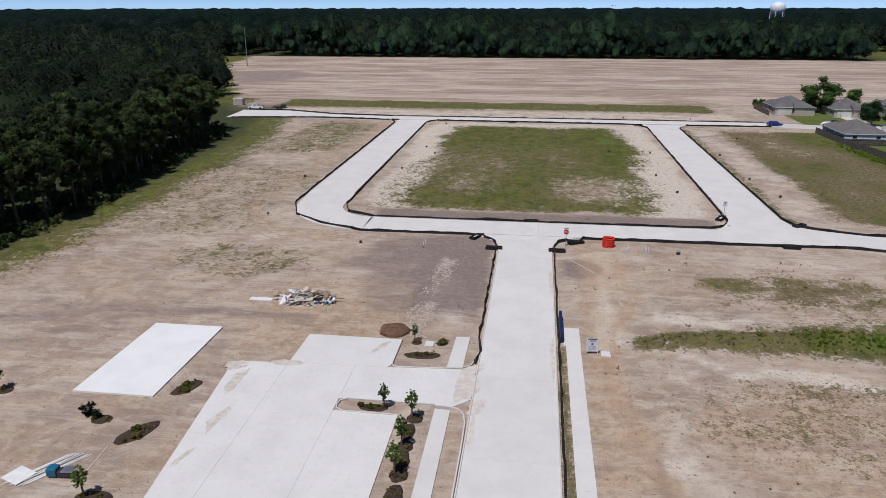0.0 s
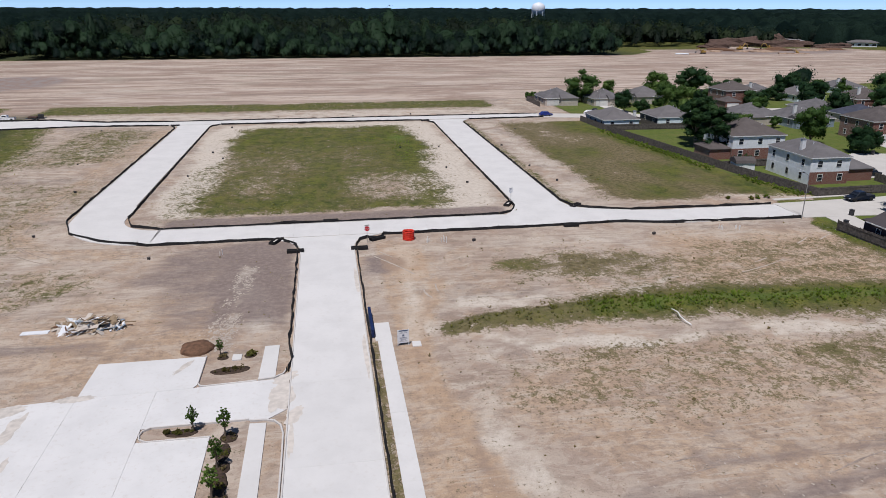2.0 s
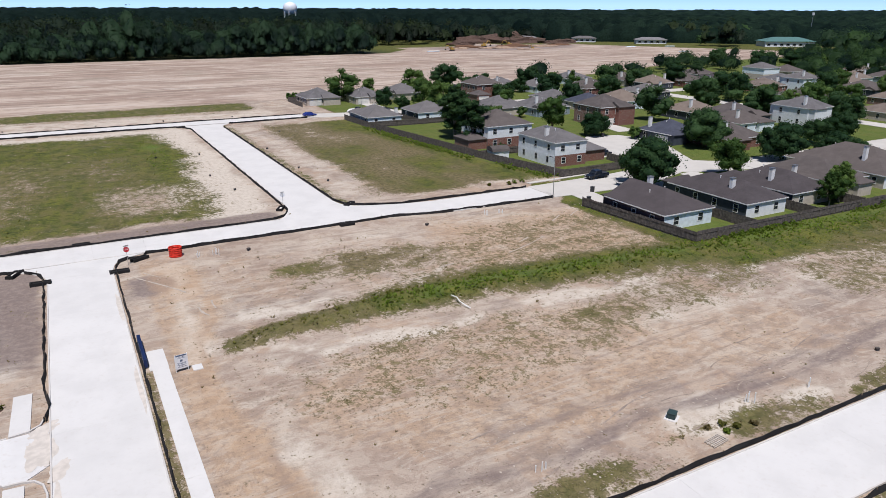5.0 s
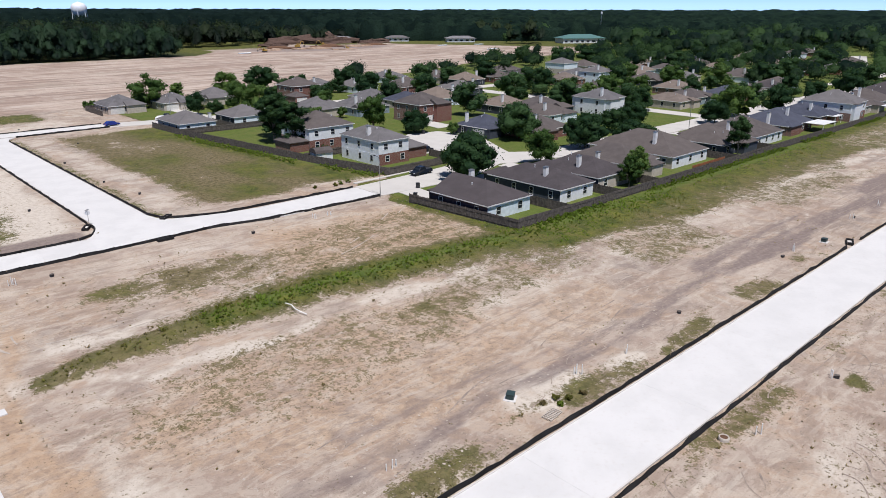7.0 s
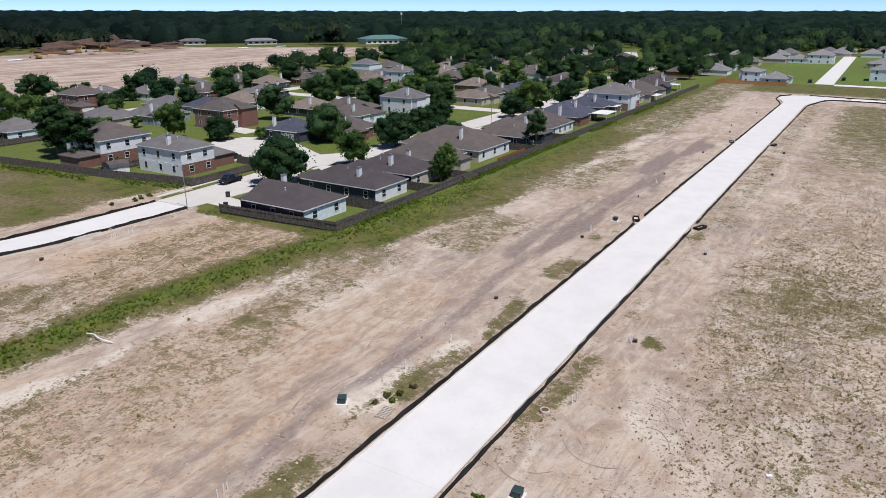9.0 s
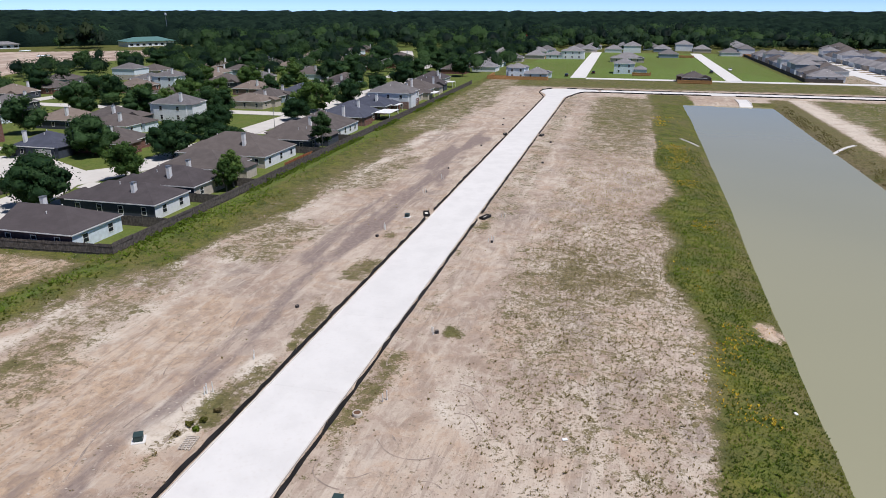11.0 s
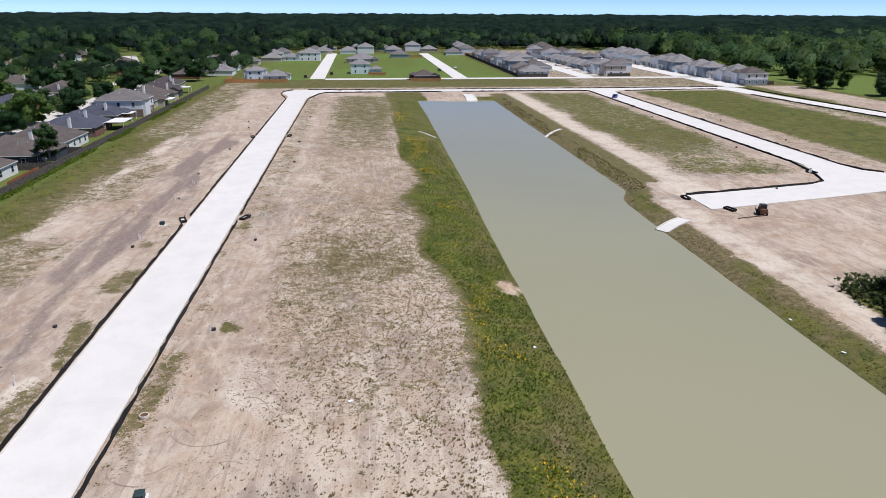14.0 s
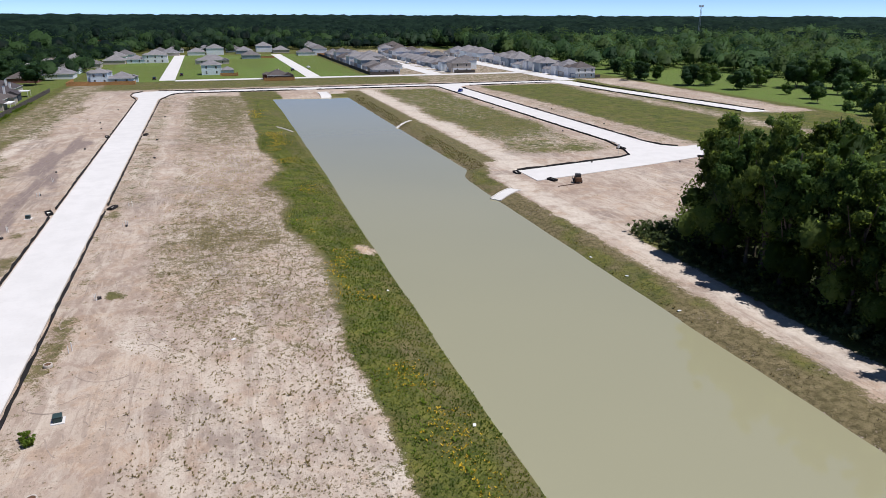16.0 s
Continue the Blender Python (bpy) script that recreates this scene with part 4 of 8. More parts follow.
def kerb_line(road, pts, w=0.16):
    """A low rounded kerb along a bent line."""
    bm = bmesh.new()
    pts = [Vector((*q, 0)) for q in pts]
    rings = []
    for i, q in enumerate(pts):
        d = (pts[min(i + 1, len(pts) - 1)] - pts[max(i - 1, 0)]).normalized()
        s = Vector((-d.y, d.x, 0))
        rings.append([bm.verts.new(q + s * a + Vector((0, 0, b))) for a, b in ((-w / 2, -0.1), (-w / 2, 0.18), (-w / 2 + 0.03, 0.21), (w / 2 - 0.03, 0.21), (w / 2, 0.18), (w / 2, -0.1))])
    for a, b in zip(rings, rings[1:]):
        for k in range(5):
            bm.faces.new((a[k], a[k + 1], b[k + 1], b[k]))
    bm.faces.new(rings[0])
    bm.faces.new(rings[-1][::-1])
    bmesh.ops.recalc_face_normals(bm, faces=bm.faces[:])
    part("kerb", bm, M_CURB, road)


kerb_line(lot, [(-7.5, 48.75), (-6.2, 48.7), (-5.3, 48.4), (-4.7, 47.6), (-4.42, 46.2), (-4.36, 42), (-4.36, 20)])
kerb_line(lot, [(-7.4, 56.2), (-5.8, 56.4), (-4.9, 57.1), (-4.5, 58.4)])
kerb_line(lot, [(-10.7, 46.7), (-16.1, 46.75), (-16.75, 47.2), (-16.9, 47.85), (-16.75, 48.5), (-16.1, 48.95), (-7.6, 48.95)], 0.12)
kerb_line(lot, [(-13.25, 62.2), (-13.25, 56.4), (-13.0, 55.9), (-12.4, 55.75), (-7.5, 56.05)], 0.12)
slab(lot, [(-10.5, 60.9), (-9.5, 60.9), (-9.5, 62.2), (-10.5, 62.2)], top=0.12)
walk_l = street("pavement_2", "narrow pale concrete footpath")
slab(walk_l, [(-7.4, 56.2), (-5.7, 56.3), (-5.6, 63.7), (-7.2, 63.7)], top=G)
slab(walk_l, [(-7.5, 20), (-5.95, 20), (-6.0, 48.2), (-7.5, 48.3)], top=G)
walk_r = street("pavement_3", "narrow pale concrete footpath beside the street")
for i in range(9):
    slab(walk_r, [(5.25, 18 + i * 5), (6.85, 18 + i * 5), (6.85, 23 + i * 5), (5.25, 23 + i * 5)], top=G)
slab(walk_r, [(5.0, 63), (6.9, 63), (6.9, 67.7), (5.0, 67.7)], top=G)
pad = street("pavement_4", "blank white concrete house pad on bare soil")
slab(pad, [(-43.6, 46.8), (-35.1, 46.8), (-35.0, 62.6), (-43.4, 62.6)], M_PAD, top=0.16)


def spill(name, label, cx, cy, w, l, rot, depth):
    """A concrete apron with low side walls that follows the slope of the bank."""
    t = thing(name, pose(cx, cy, 0, 0, 0, rot), label, "spillway", kind="structure")
    ca, sa = math.cos(radians(rot)), math.sin(radians(rot))

    def strip(u0, u1, lift):
        bm = bmesh.new()
        prev = None
        for i in range(13):
            v = -l / 2 + l * i / 12
            ends = [float(land(np.array([cx + u * ca - v * sa]), np.array([cy + u * sa + v * ca]))[0]) for u in (-w / 2, 0.0, w / 2)]
            z = max(max(ends), WATER_Z - depth) + lift
            ring = [bm.verts.new((u0, v, z - 0.4)), bm.verts.new((u0, v, z)), bm.verts.new((u1, v, z)), bm.verts.new((u1, v, z - 0.4))]
            if prev:
                for k in range(4):
                    bm.faces.new((prev[k], prev[(k + 1) % 4], ring[(k + 1) % 4], ring[k]))
            else:
                bm.faces.new(ring[::-1])
            prev = ring
        bm.faces.new(prev)
        bmesh.ops.recalc_face_normals(bm, faces=bm.faces)
        return bm

    k = min(0.12, w * 0.1)
    part("apron", strip(-w / 2 + k, w / 2 - k, 0.07), M_ROAD, t)
    for s in (-1, 1):
        part("side_wall", strip(*sorted((s * w / 2 - s * k, s * w / 2 + s * k)), 0.07 + 1.2 * k), M_CURB, t)
    return t


spill("spillway", "sloping concrete spillway running down to the pond", 110.9, -63.0, 2.6, 7.2, 32, 0.15)
spill("spillway", "sloping concrete outfall at the head of the pond", 310.5, -55.6, 4.7, 16, 90, 0.15)
spill("spillway", "thin concrete flume on the pond bank", 212.3, -67.9, 0.8, 11.4, 50, 0.15)
spill("spillway", "thin concrete flume on the pond bank", 212.2, -27.3, 0.55, 9.2, 118, 0.15)


# ---- black silt fences along the kerbs ----
STAKE = bpy.data.meshes.new("stake")
stake_bm = boxes((-0.025, 0.025, -0.025, 0.025, -0.1, 1.0))
stake_bm.to_mesh(STAKE)
stake_bm.free()


def silt_fence(pts, label="black silt fence sagging along the kerb", h=0.5):
    """A fabric strip on wooden stakes, wavy and of uneven height."""
    r = random.Random(int(pts[0][0] * 7 + pts[0][1] * 13))
    line = []
    for (x0, y0), (x1, y1) in zip(pts, pts[1:]):
        n = max(1, round(math.hypot(x1 - x0, y1 - y0) / 1.6))
        line += [(x0 + (x1 - x0) * i / n, y0 + (y1 - y0) * i / n) for i in range(n)]
    line.append(pts[-1])
    line = [Vector((x + r.uniform(-0.05, 0.05), y + r.uniform(-0.05, 0.05), 0)) for x, y in line]
    t = thing("silt_fence", pose(line[0].x, line[0].y, 0), label, "silt fence", "silt fences")
    o = line[0]
    fabric = bmesh.new()
    prev = None
    for i, p in enumerate(line):
        d = (line[min(i + 1, len(line) - 1)] - line[max(i - 1, 0)]).normalized()
        nrm = Vector((-d.y, d.x, 0))
        lean = nrm * r.uniform(-0.14, 0.14)
        top = h * r.uniform(0.75, 1.12)
        q = p - o
        ring = [fabric.verts.new(q - nrm * 0.12 + Vector((0, 0, -0.03))), fabric.verts.new(q - nrm * 0.02 + lean + Vector((0, 0, top))),
                fabric.verts.new(q + nrm * 0.02 + lean + Vector((0, 0, top))), fabric.verts.new(q + nrm * 0.12 + Vector((0, 0, -0.03)))]
        if prev:
            for k in range(3):
                fabric.faces.new((prev[k], prev[k + 1], ring[k + 1], ring[k]))
        prev = ring
        if i % 3 == 0:
            ob = link("stake", STAKE, M_STAKE, t)
            ob.matrix_basis = pose(q.x + 0.05, q.y + 0.05, 0, 0, 0, 0) @ Matrix.Diagonal((1, 1, top + r.uniform(0.05, 0.2), 1))
    part("fabric", fabric, M_SILT, t)
    return t


def inlet_guard(x, y, rot, long=2.6, deep=1.1):
    """A fabric wrapped box round a street drain, with its pale concrete lid."""
    t = thing("inlet_guard", pose(x, y, 0, 0, 0, rot), "black fabric guard round a concrete street drain", "drain guard", "drain guards")
    for s in ((-long / 2, long / 2, -deep / 2, -deep / 2 + 0.2, -0.1, 0.5), (-long / 2, long / 2, deep / 2 - 0.2, deep / 2, -0.1, 0.42),
              (-long / 2, -long / 2 + 0.2, -deep / 2 + 0.2, deep / 2 - 0.2, -0.1, 0.5), (long / 2 - 0.2, long / 2, -deep / 2 + 0.2, deep / 2 - 0.2, -0.1, 0.45)):
        part("sleeve", boxes(s, bevel=0.06), M_SILT, t)
    part("lid", boxes((-long / 2 + 0.35, long / 2 - 0.35, -deep / 2 + 0.25, deep / 2 - 0.25, -0.1, 0.2), bevel=0.02), M_CURB, t, "pale concrete drain lid")
    return t


for pts in ([(4.45, 22), (4.45, 61), (4.5, 97), (5.2, 99.6), (6.6, 100.6)], [(-4.5, 57.5), (-4.2, 60.5), (-4.6, 64), (-4.6, 97), (-5.4, 99.6), (-7, 101)],
            [(-7, 101.4), (-9.5, 101.9), (-28, 101.8), (-36, 105), (-42, 110), (-45, 118), (-45.1, 175), (-45.2, 218), (-47, 222)],
            [(9.2, 101.9), (32, 101.9), (50, 102.4), (60, 100.4), (84, 99.7)], [(6.6, 100.6), (8.4, 99.8), (9.2, 101.9)],
            [(-27, 110.1), (-9.5, 110.2), (-7.6, 110.3)], [(-5.4, 110.3), (-0.5, 110.2)], [(1.8, 110.2), (31, 110.3)],
            [(31, 110.3), (33.6, 111.8), (35.1, 115), (35.2, 165), (35.2, 216), (33, 221)], [(-27, 110.1), (-33, 112.8), (-34.7, 118), (-34.8, 170), (-34.9, 219), (-32.4, 222.6)],
            [(45.0, 216), (44.95, 160), (45.0, 118), (46, 114), (49, 111.8), (56, 109.6), (84, 108.7)],
            [(-32, 222.6), (0, 222.6), (32, 221.9)], [(48, 222), (74, 222.6)], [(-104, 240), (-88, 239.6), (-70, 232.6), (-48, 230.6), (0, 230.6), (74, 230.6)], [(-103, 221), (-74, 224.6), (-48, 222.6)],
            [(22, 25.0), (60, 25.0), (118, 25.0)], [(124, 25.0), (207, 25.0)], [(212, 25.0), (306, 24.9), (325, 29), (334, 28.8), (341, 25)],
            [(24, 15.9), (60, 15.85), (70, 15.95), (119.5, 15.85)], [(124, 15.85), (208, 15.85)], [(213, 15.85), (305, 15.4), (322, 12), (328.6, 9)],
            [(341.8, 18), (339, 2), (339.1, -60), (339.2, -112), (340.4, -188)], [(328.8, 9), (328.8, -45)], [(328.8, -55), (328.8, -112), (326, -116)],
            [(326, -116), (240, -116.1), (160, -116), (148, -114), (138.6, -110.6), (136.4, -105), (130, -74)],
            [(315, -126.6), (240, -126.6), (156, -126.6), (149, -128), (146, -131)], [(327, -134), (331, -183)], [(306, -187), (262, -192), (203, -201)], [(330, -198), (262, -203.6), (203, -212)]):
    silt_fence(pts)
for x, y, r in ((-8.2, 100.6, 65), (-4.9, 95.3, 0), (4.9, 95.2, 0), (8.0, 99.6, 30), (-6.5, 110.6, 0), (0.7, 110.6, 0), (34.2, 116.5, 60), (41.5, 101.5, 0), (46.6, 113.6, 40),
                (121, 25.6, 20), (121.5, 14.7, -20), (209.5, 25.5, 15), (210.5, 14.8, -10), (-7, 222, 0), (33, 221, 20), (-46, 222.4, 0), (-20, 231, 0), (40, 231, 0),
                (316, -127.2, 0), (147.5, -113.5, 20), (131, -128, 75), (118.2, -77.5, 15), (127.5, -72.8, 0), (338.8, -6, 90), (339.6, -140, 90), (270, -116, 0), (232, -127.0, 0)):
    inlet_guard(x, y, r)


# ---- houses ----
def hip_roof(bm, x0, x1, y0, y1, z, pitch, over=0.3, thick=0.18, gable=()):
    """A hipped roof over a rectangle; gable: ends ('a', 'b') that rise straight."""
    x0, x1, y0, y1 = x0 - over, x1 + over, y0 - over, y1 + over
    w, d = x1 - x0, y1 - y0
    h = min(w, d) / 2 * pitch
    if w >= d:
        ra = (x0 + (0.02 if "a" in gable else d / 2), (y0 + y1) / 2)
        rb = (x1 - (0.02 if "b" in gable else d / 2), (y0 + y1) / 2)
    else:
        ra = ((x0 + x1) / 2, y0 + (0.02 if "a" in gable else w / 2))
        rb = ((x0 + x1) / 2, y1 - (0.02 if "b" in gable else w / 2))
    if math.dist(ra, rb) < 0.05:
        rb = (ra[0] + 0.05, ra[1])
    lo = [bm.verts.new((x, y, z - thick)) for x, y in ((x0, y0), (x1, y0), (x1, y1), (x0, y1))]
    ed = [bm.verts.new((x, y, z)) for x, y in ((x0, y0), (x1, y0), (x1, y1), (x0, y1))]
    a, b = bm.verts.new((*ra, z + h)), bm.verts.new((*rb, z + h))
    for i in range(4):
        bm.faces.new((lo[i], lo[(i + 1) % 4], ed[(i + 1) % 4], ed[i]))
    bm.faces.new(lo[::-1])
    if w >= d:
        for f in ((ed[0], ed[1], b, a), (ed[1], ed[2], b), (ed[2], ed[3], a, b), (ed[3], ed[0], a)):
            bm.faces.new(f)
    else:
        for f in ((ed[0], ed[1], a), (ed[1], ed[2], b, a), (ed[2], ed[3], b), (ed[3], ed[0], a, b)):
            bm.faces.new(f)
    return z + h


def window(house, face, u, v, w, h, x0, x1, y0, y1):
    """A framed window on the wall that looks to n, s, e or w; u runs along the wall."""
    win = new("window")
    win.parent = house
    t = 0.06
    fr = bmesh.new()
    for s in ((-w / 2 - 0.09, w / 2 + 0.09, 0.0, t, -h / 2 - 0.09, -h / 2), (-w / 2 - 0.09, w / 2 + 0.09, 0, t, h / 2, h / 2 + 0.09),
              (-w / 2 - 0.09, -w / 2, 0, t, -h / 2, h / 2), (w / 2, w / 2 + 0.09, 0, t, -h / 2, h / 2), (-w / 2, w / 2, 0, t * 0.8, -0.03, 0.03)):
        box(fr, *s)
    part("window_frame", fr, M_TRIM, win)
    part("pane", boxes((-w / 2, w / 2, 0.005, 0.03, -h / 2, h / 2)), M_GLASS, win)
    at = {"s": (u, y0, 180), "n": (u, y1, 0), "w": (x0, u, 90), "e": (x1, u, -90)}[face]
    win.matrix_basis = pose(at[0], at[1], v, 0, 0, at[2])


def opening(house, name, mat, face, u, w, h, x0, x1, y0, y1, rows=0):
    at = {"s": (u, y0, 180), "n": (u, y1, 0), "w": (x0, u, 90), "e": (x1, u, -90)}[face]
    bm = boxes((-w / 2, w / 2, 0.0, 0.05, 0.02, h))
    for i in range(rows):
        z = 0.05 + (h - 0.1) * i / rows
        box(bm, -w / 2 + 0.05, w / 2 - 0.05, 0.05, 0.075, z + 0.04, z + (h - 0.1) / rows - 0.03)
    ob = part(name, bm, mat, house)
    ob.matrix_basis = pose(at[0], at[1], 0, 0, 0, at[2])


def house(x0, x1, y0, y1, roof, wall, label, floors=1, pitch=0.48, chimney=None, wing=None, front="n", upper=None, rear=None, windows=True, gable=(), patio=None):
    """A family house on the ground between x0..x1 and y0..y1: walls, roof, trim, openings, chimney, a lower wing and a patio cover."""
    cx, cy = (x0 + x1) / 2, (y0 + y1) / 2
    t = thing("house", pose(cx, cy, 0), label, "house", "houses")
    x0, x1, y0, y1 = x0 - cx, x1 - cx, y0 - cy, y1 - cy
    H = 2.75 * floors + (0.25 if floors > 1 else 0)
    if floors > 1 and upper is not None:
        part("wall", boxes((x0, x1, y0, y1, -0.2, 2.7)), wall, t)
        part("upper_wall", boxes((x0, x1, y0, y1, 2.7, H)), upper, t)
    else:
        part("wall", boxes((x0, x1, y0, y1, -0.2, H)), wall, t)
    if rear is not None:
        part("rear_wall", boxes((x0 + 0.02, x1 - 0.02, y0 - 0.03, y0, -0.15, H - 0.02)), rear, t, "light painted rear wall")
    bm = bmesh.new()
    top = hip_roof(bm, x0, x1, y0, y1, H + 0.1, pitch, gable=gable)
    part("roof", bm, roof, t)
    o = 0.31
    fa = bmesh.new()
    for s in ((x0 - o, x1 + o, y0 - o - 0.03, y0 - o, H - 0.1, H + 0.1), (x0 - o, x1 + o, y1 + o, y1 + o + 0.03, H - 0.1, H + 0.1),
              (x0 - o - 0.03, x0 - o, y0 - o, y1 + o, H - 0.1, H + 0.1), (x1 + o, x1 + o + 0.03, y0 - o, y1 + o, H - 0.1, H + 0.1)):
        box(fa, *s)
    part("fascia", fa, M_TRIM, t)
    if chimney:
        stack = top + 0.5 if chimney[2] > 0 else H + 0.62 * (top - H)
        c = part("chimney", boxes((chimney[0] - cx - 0.45, chimney[0] - cx + 0.45, chimney[1] - cy - 0.35, chimney[1] - cy + 0.35, H - 0.5 if chimney[2] > 0 else 0, stack)), M_TRIM, t, "pale chimney stack")
        part("cap", boxes((chimney[0] - cx - 0.52, chimney[0] - cx + 0.52, chimney[1] - cy - 0.42, chimney[1] - cy + 0.42, stack, stack + 0.12)), M_METAL, c)
    if wing:
        wx0, wx1, wy0, wy1 = wing[0] - cx, wing[1] - cx, wing[2] - cy, wing[3] - cy
        w = part("wing", boxes((wx0, wx1, wy0, wy1, -0.2, 2.65)), wall, t, "single-storey wing")
        bm = bmesh.new()
        hip_roof(bm, wx0, wx1, wy0, wy1, 2.74, pitch)
        part("wing_roof", bm, roof, t)
        if len(wing) > 4:
            opening(t, "garage_door", M_GARAGE, wing[4], (wx0 + wx1) / 2 if wing[4] in "ns" else (wy0 + wy1) / 2, 4.6, 2.2, wx0, wx1, wy0, wy1, 4)
    else:
        opening(t, "garage_door", M_GARAGE, front, (x0 + 3.2) if front in "ns" else (y0 + 3.2), 4.6, 2.2, x0, x1, y0, y1, 4)
    opening(t, "door", M_DARKMETAL, front, (x1 - 3.5) if front in "ns" else (y1 - 3.5), 1.0, 2.1, x0, x1, y0, y1)
    if windows:
        ry = y0 - (0.03 if rear is not None else 0)
        for fl in range(floors):
            zc = 1.5 + fl * 2.9
            for face, lo, hi in (("s", x0, x1), ("w", y0, y1)):
                n = max(2, int((hi - lo) / 4.2))
                for i in range(n):
                    u = lo + (hi - lo) * (i + 0.5) / n + rnd.uniform(-0.4, 0.4)
                    window(t, face, u, zc, 0.9 if face == "w" else 1.1, 1.35, x0, x1, ry, y1)
    if windows and not wing:
        for side in (-1, 1):
            bw = (x1 - x0) * rnd.uniform(0.38, 0.52)
            bx = rnd.choice((x0 + bw / 2 + 0.25, x1 - bw / 2 - 0.25))
            deep = rnd.uniform(1.0, 2.4)
            if side < 0 and rear is not None:
                deep = 0.0
            if deep:
                by = sorted(((y0 if side < 0 else y1) + side * deep, (y0 if side < 0 else y1) - side * bw * 0.5))
                part("bay", boxes((bx - bw / 2, bx + bw / 2, by[0], by[1], -0.2, H - 0.02)), upper if upper is not None and floors > 1 else wall, t)
                bm = bmesh.new()
                hip_roof(bm, bx - bw / 2, bx + bw / 2, by[0], by[1] + 0.01, H + 0.08, pitch * 1.02, gable=rnd.choice(((), ("a",) if side < 0 else ("b",))))
                part("bay_roof", bm, roof, t)
    if patio:
        px0, px1, py0, py1 = patio[0] - cx, patio[1] - cx, patio[2] - cy, patio[3] - cy
        p = part("patio_cover", boxes((px0, px1, py0, py1, 2.5, 2.65), bevel=0.02), M_TRIM, t, "white flat patio cover")
        for qx, qy in ((px0 + 0.2, py0 + 0.2), (px1 - 0.2, py0 + 0.2)):
            part("post", boxes((qx - 0.07, qx + 0.07, qy - 0.07, qy + 0.07, 0, 2.5)), M_TRIM, p)
    for i in range(2 if windows else 0):
        vx, vy = rnd.uniform(x0 * 0.5, x1 * 0.5), rnd.uniform(y0 * 0.5, y1 * 0.5)
        hh = H + 0.1 + pitch * min(min(vx - x0, x1 - vx), min(vy - y0, y1 - vy)) + 0.15
        bm = bmesh.new()
        lathe(bm, [(0.09, hh - 0.3), (0.09, hh + 0.35), (0.13, hh + 0.36), (0.13, hh + 0.44)], 8, vx, vy)
        part("roof_vent", bm, M_TRIM, t)
    return t


R0, R1, R2, R3, _, R5 = ROOFS
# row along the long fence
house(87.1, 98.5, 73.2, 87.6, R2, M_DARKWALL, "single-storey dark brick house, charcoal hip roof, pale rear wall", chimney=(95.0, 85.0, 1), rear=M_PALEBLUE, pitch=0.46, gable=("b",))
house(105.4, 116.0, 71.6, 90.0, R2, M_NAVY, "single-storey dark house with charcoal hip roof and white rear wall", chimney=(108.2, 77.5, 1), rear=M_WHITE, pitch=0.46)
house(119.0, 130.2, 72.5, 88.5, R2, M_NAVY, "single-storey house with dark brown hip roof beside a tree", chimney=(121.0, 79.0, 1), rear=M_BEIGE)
house(134.0, 146.0, 75.0, 91.0, R0, M_BEIGE, "beige house with grey brown hip roof and rear wing", chimney=(133.6, 83.0, 0), wing=(138.0, 142.5, 71.6, 75.0))
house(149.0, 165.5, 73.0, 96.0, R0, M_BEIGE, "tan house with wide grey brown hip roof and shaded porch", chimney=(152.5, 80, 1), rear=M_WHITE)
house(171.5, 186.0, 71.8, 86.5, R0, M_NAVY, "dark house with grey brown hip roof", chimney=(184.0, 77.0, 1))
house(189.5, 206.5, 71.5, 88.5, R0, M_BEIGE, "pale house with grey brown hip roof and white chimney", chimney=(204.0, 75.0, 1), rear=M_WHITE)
house(213.5, 232.0, 73.0, 88.5, R3, M_BRICK, "brick house with blue grey roof and white patio cover", chimney=(222.0, 77.0, 1), patio=(226.0, 236.0, 67.4, 73.0))
house(240.0, 254.0, 74.0, 89.0, R3, M_BRICK, "brick house with blue grey roof", chimney=(243.0, 78.0, 1), patio=(246.0, 252.0, 71.0, 74.0))
house(256.0, 270.0, 70.0, 86.0, R1, M_BRICK, "two-storey house, brick below and white siding above", 2, chimney=(269.0, 72.5, 1), upper=M_WHITE)
house(278.0, 292.0, 72.5, 88.0, R0, M_BEIGE, "house with tan roof and white patio cover", chimney=(280.0, 78, 1), patio=(286.0, 294.0, 67.6, 72.5))
house(298.0, 312.0, 73.0, 89.0, R0, M_BEIGE, "house with grey brown hip roof and pale chimney", chimney=(311.0, 75.0, 1))
house(318.0, 332.0, 74.0, 90.0, R2, M_NAVY, "house with charcoal roof and white chimney", chimney=(330.0, 77.0, 1), patio=(332.0, 338.0, 71.0, 76.0))
# round the court
corner = house(101.0, 110.2, 121.6, 136.6, R1, M_BRICK, "two-storey house, white siding over brick", 2, chimney=(102.4, 127.0, 1), upper=M_WHITE, wing=(110.2, 117.6, 123.4, 134.5, "e"), front="e")
part("wall_panel", boxes((-4.63, -4.6, -7.5, 7.5, -0.1, 2.72)), M_WHITE, corner, "white lap siding")
house(99.0, 113.0, 148.0, 162.0, R0, M_BRICK, "two-storey brick house with brown hip roof and white chimney", 2, chimney=(98.4, 152.0, 0), upper=M_WHITE, wing=(93.5, 99.0, 148.6, 156.0), front="e")
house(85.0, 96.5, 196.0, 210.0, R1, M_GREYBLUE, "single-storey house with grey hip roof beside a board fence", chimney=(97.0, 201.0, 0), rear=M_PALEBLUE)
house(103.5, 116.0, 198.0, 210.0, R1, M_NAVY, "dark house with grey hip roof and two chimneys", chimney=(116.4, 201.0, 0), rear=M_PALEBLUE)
house(83.0, 96.0, 250.0, 263.0, R1, M_BEIGE, "house with grey hip roof at the field edge", front="s")
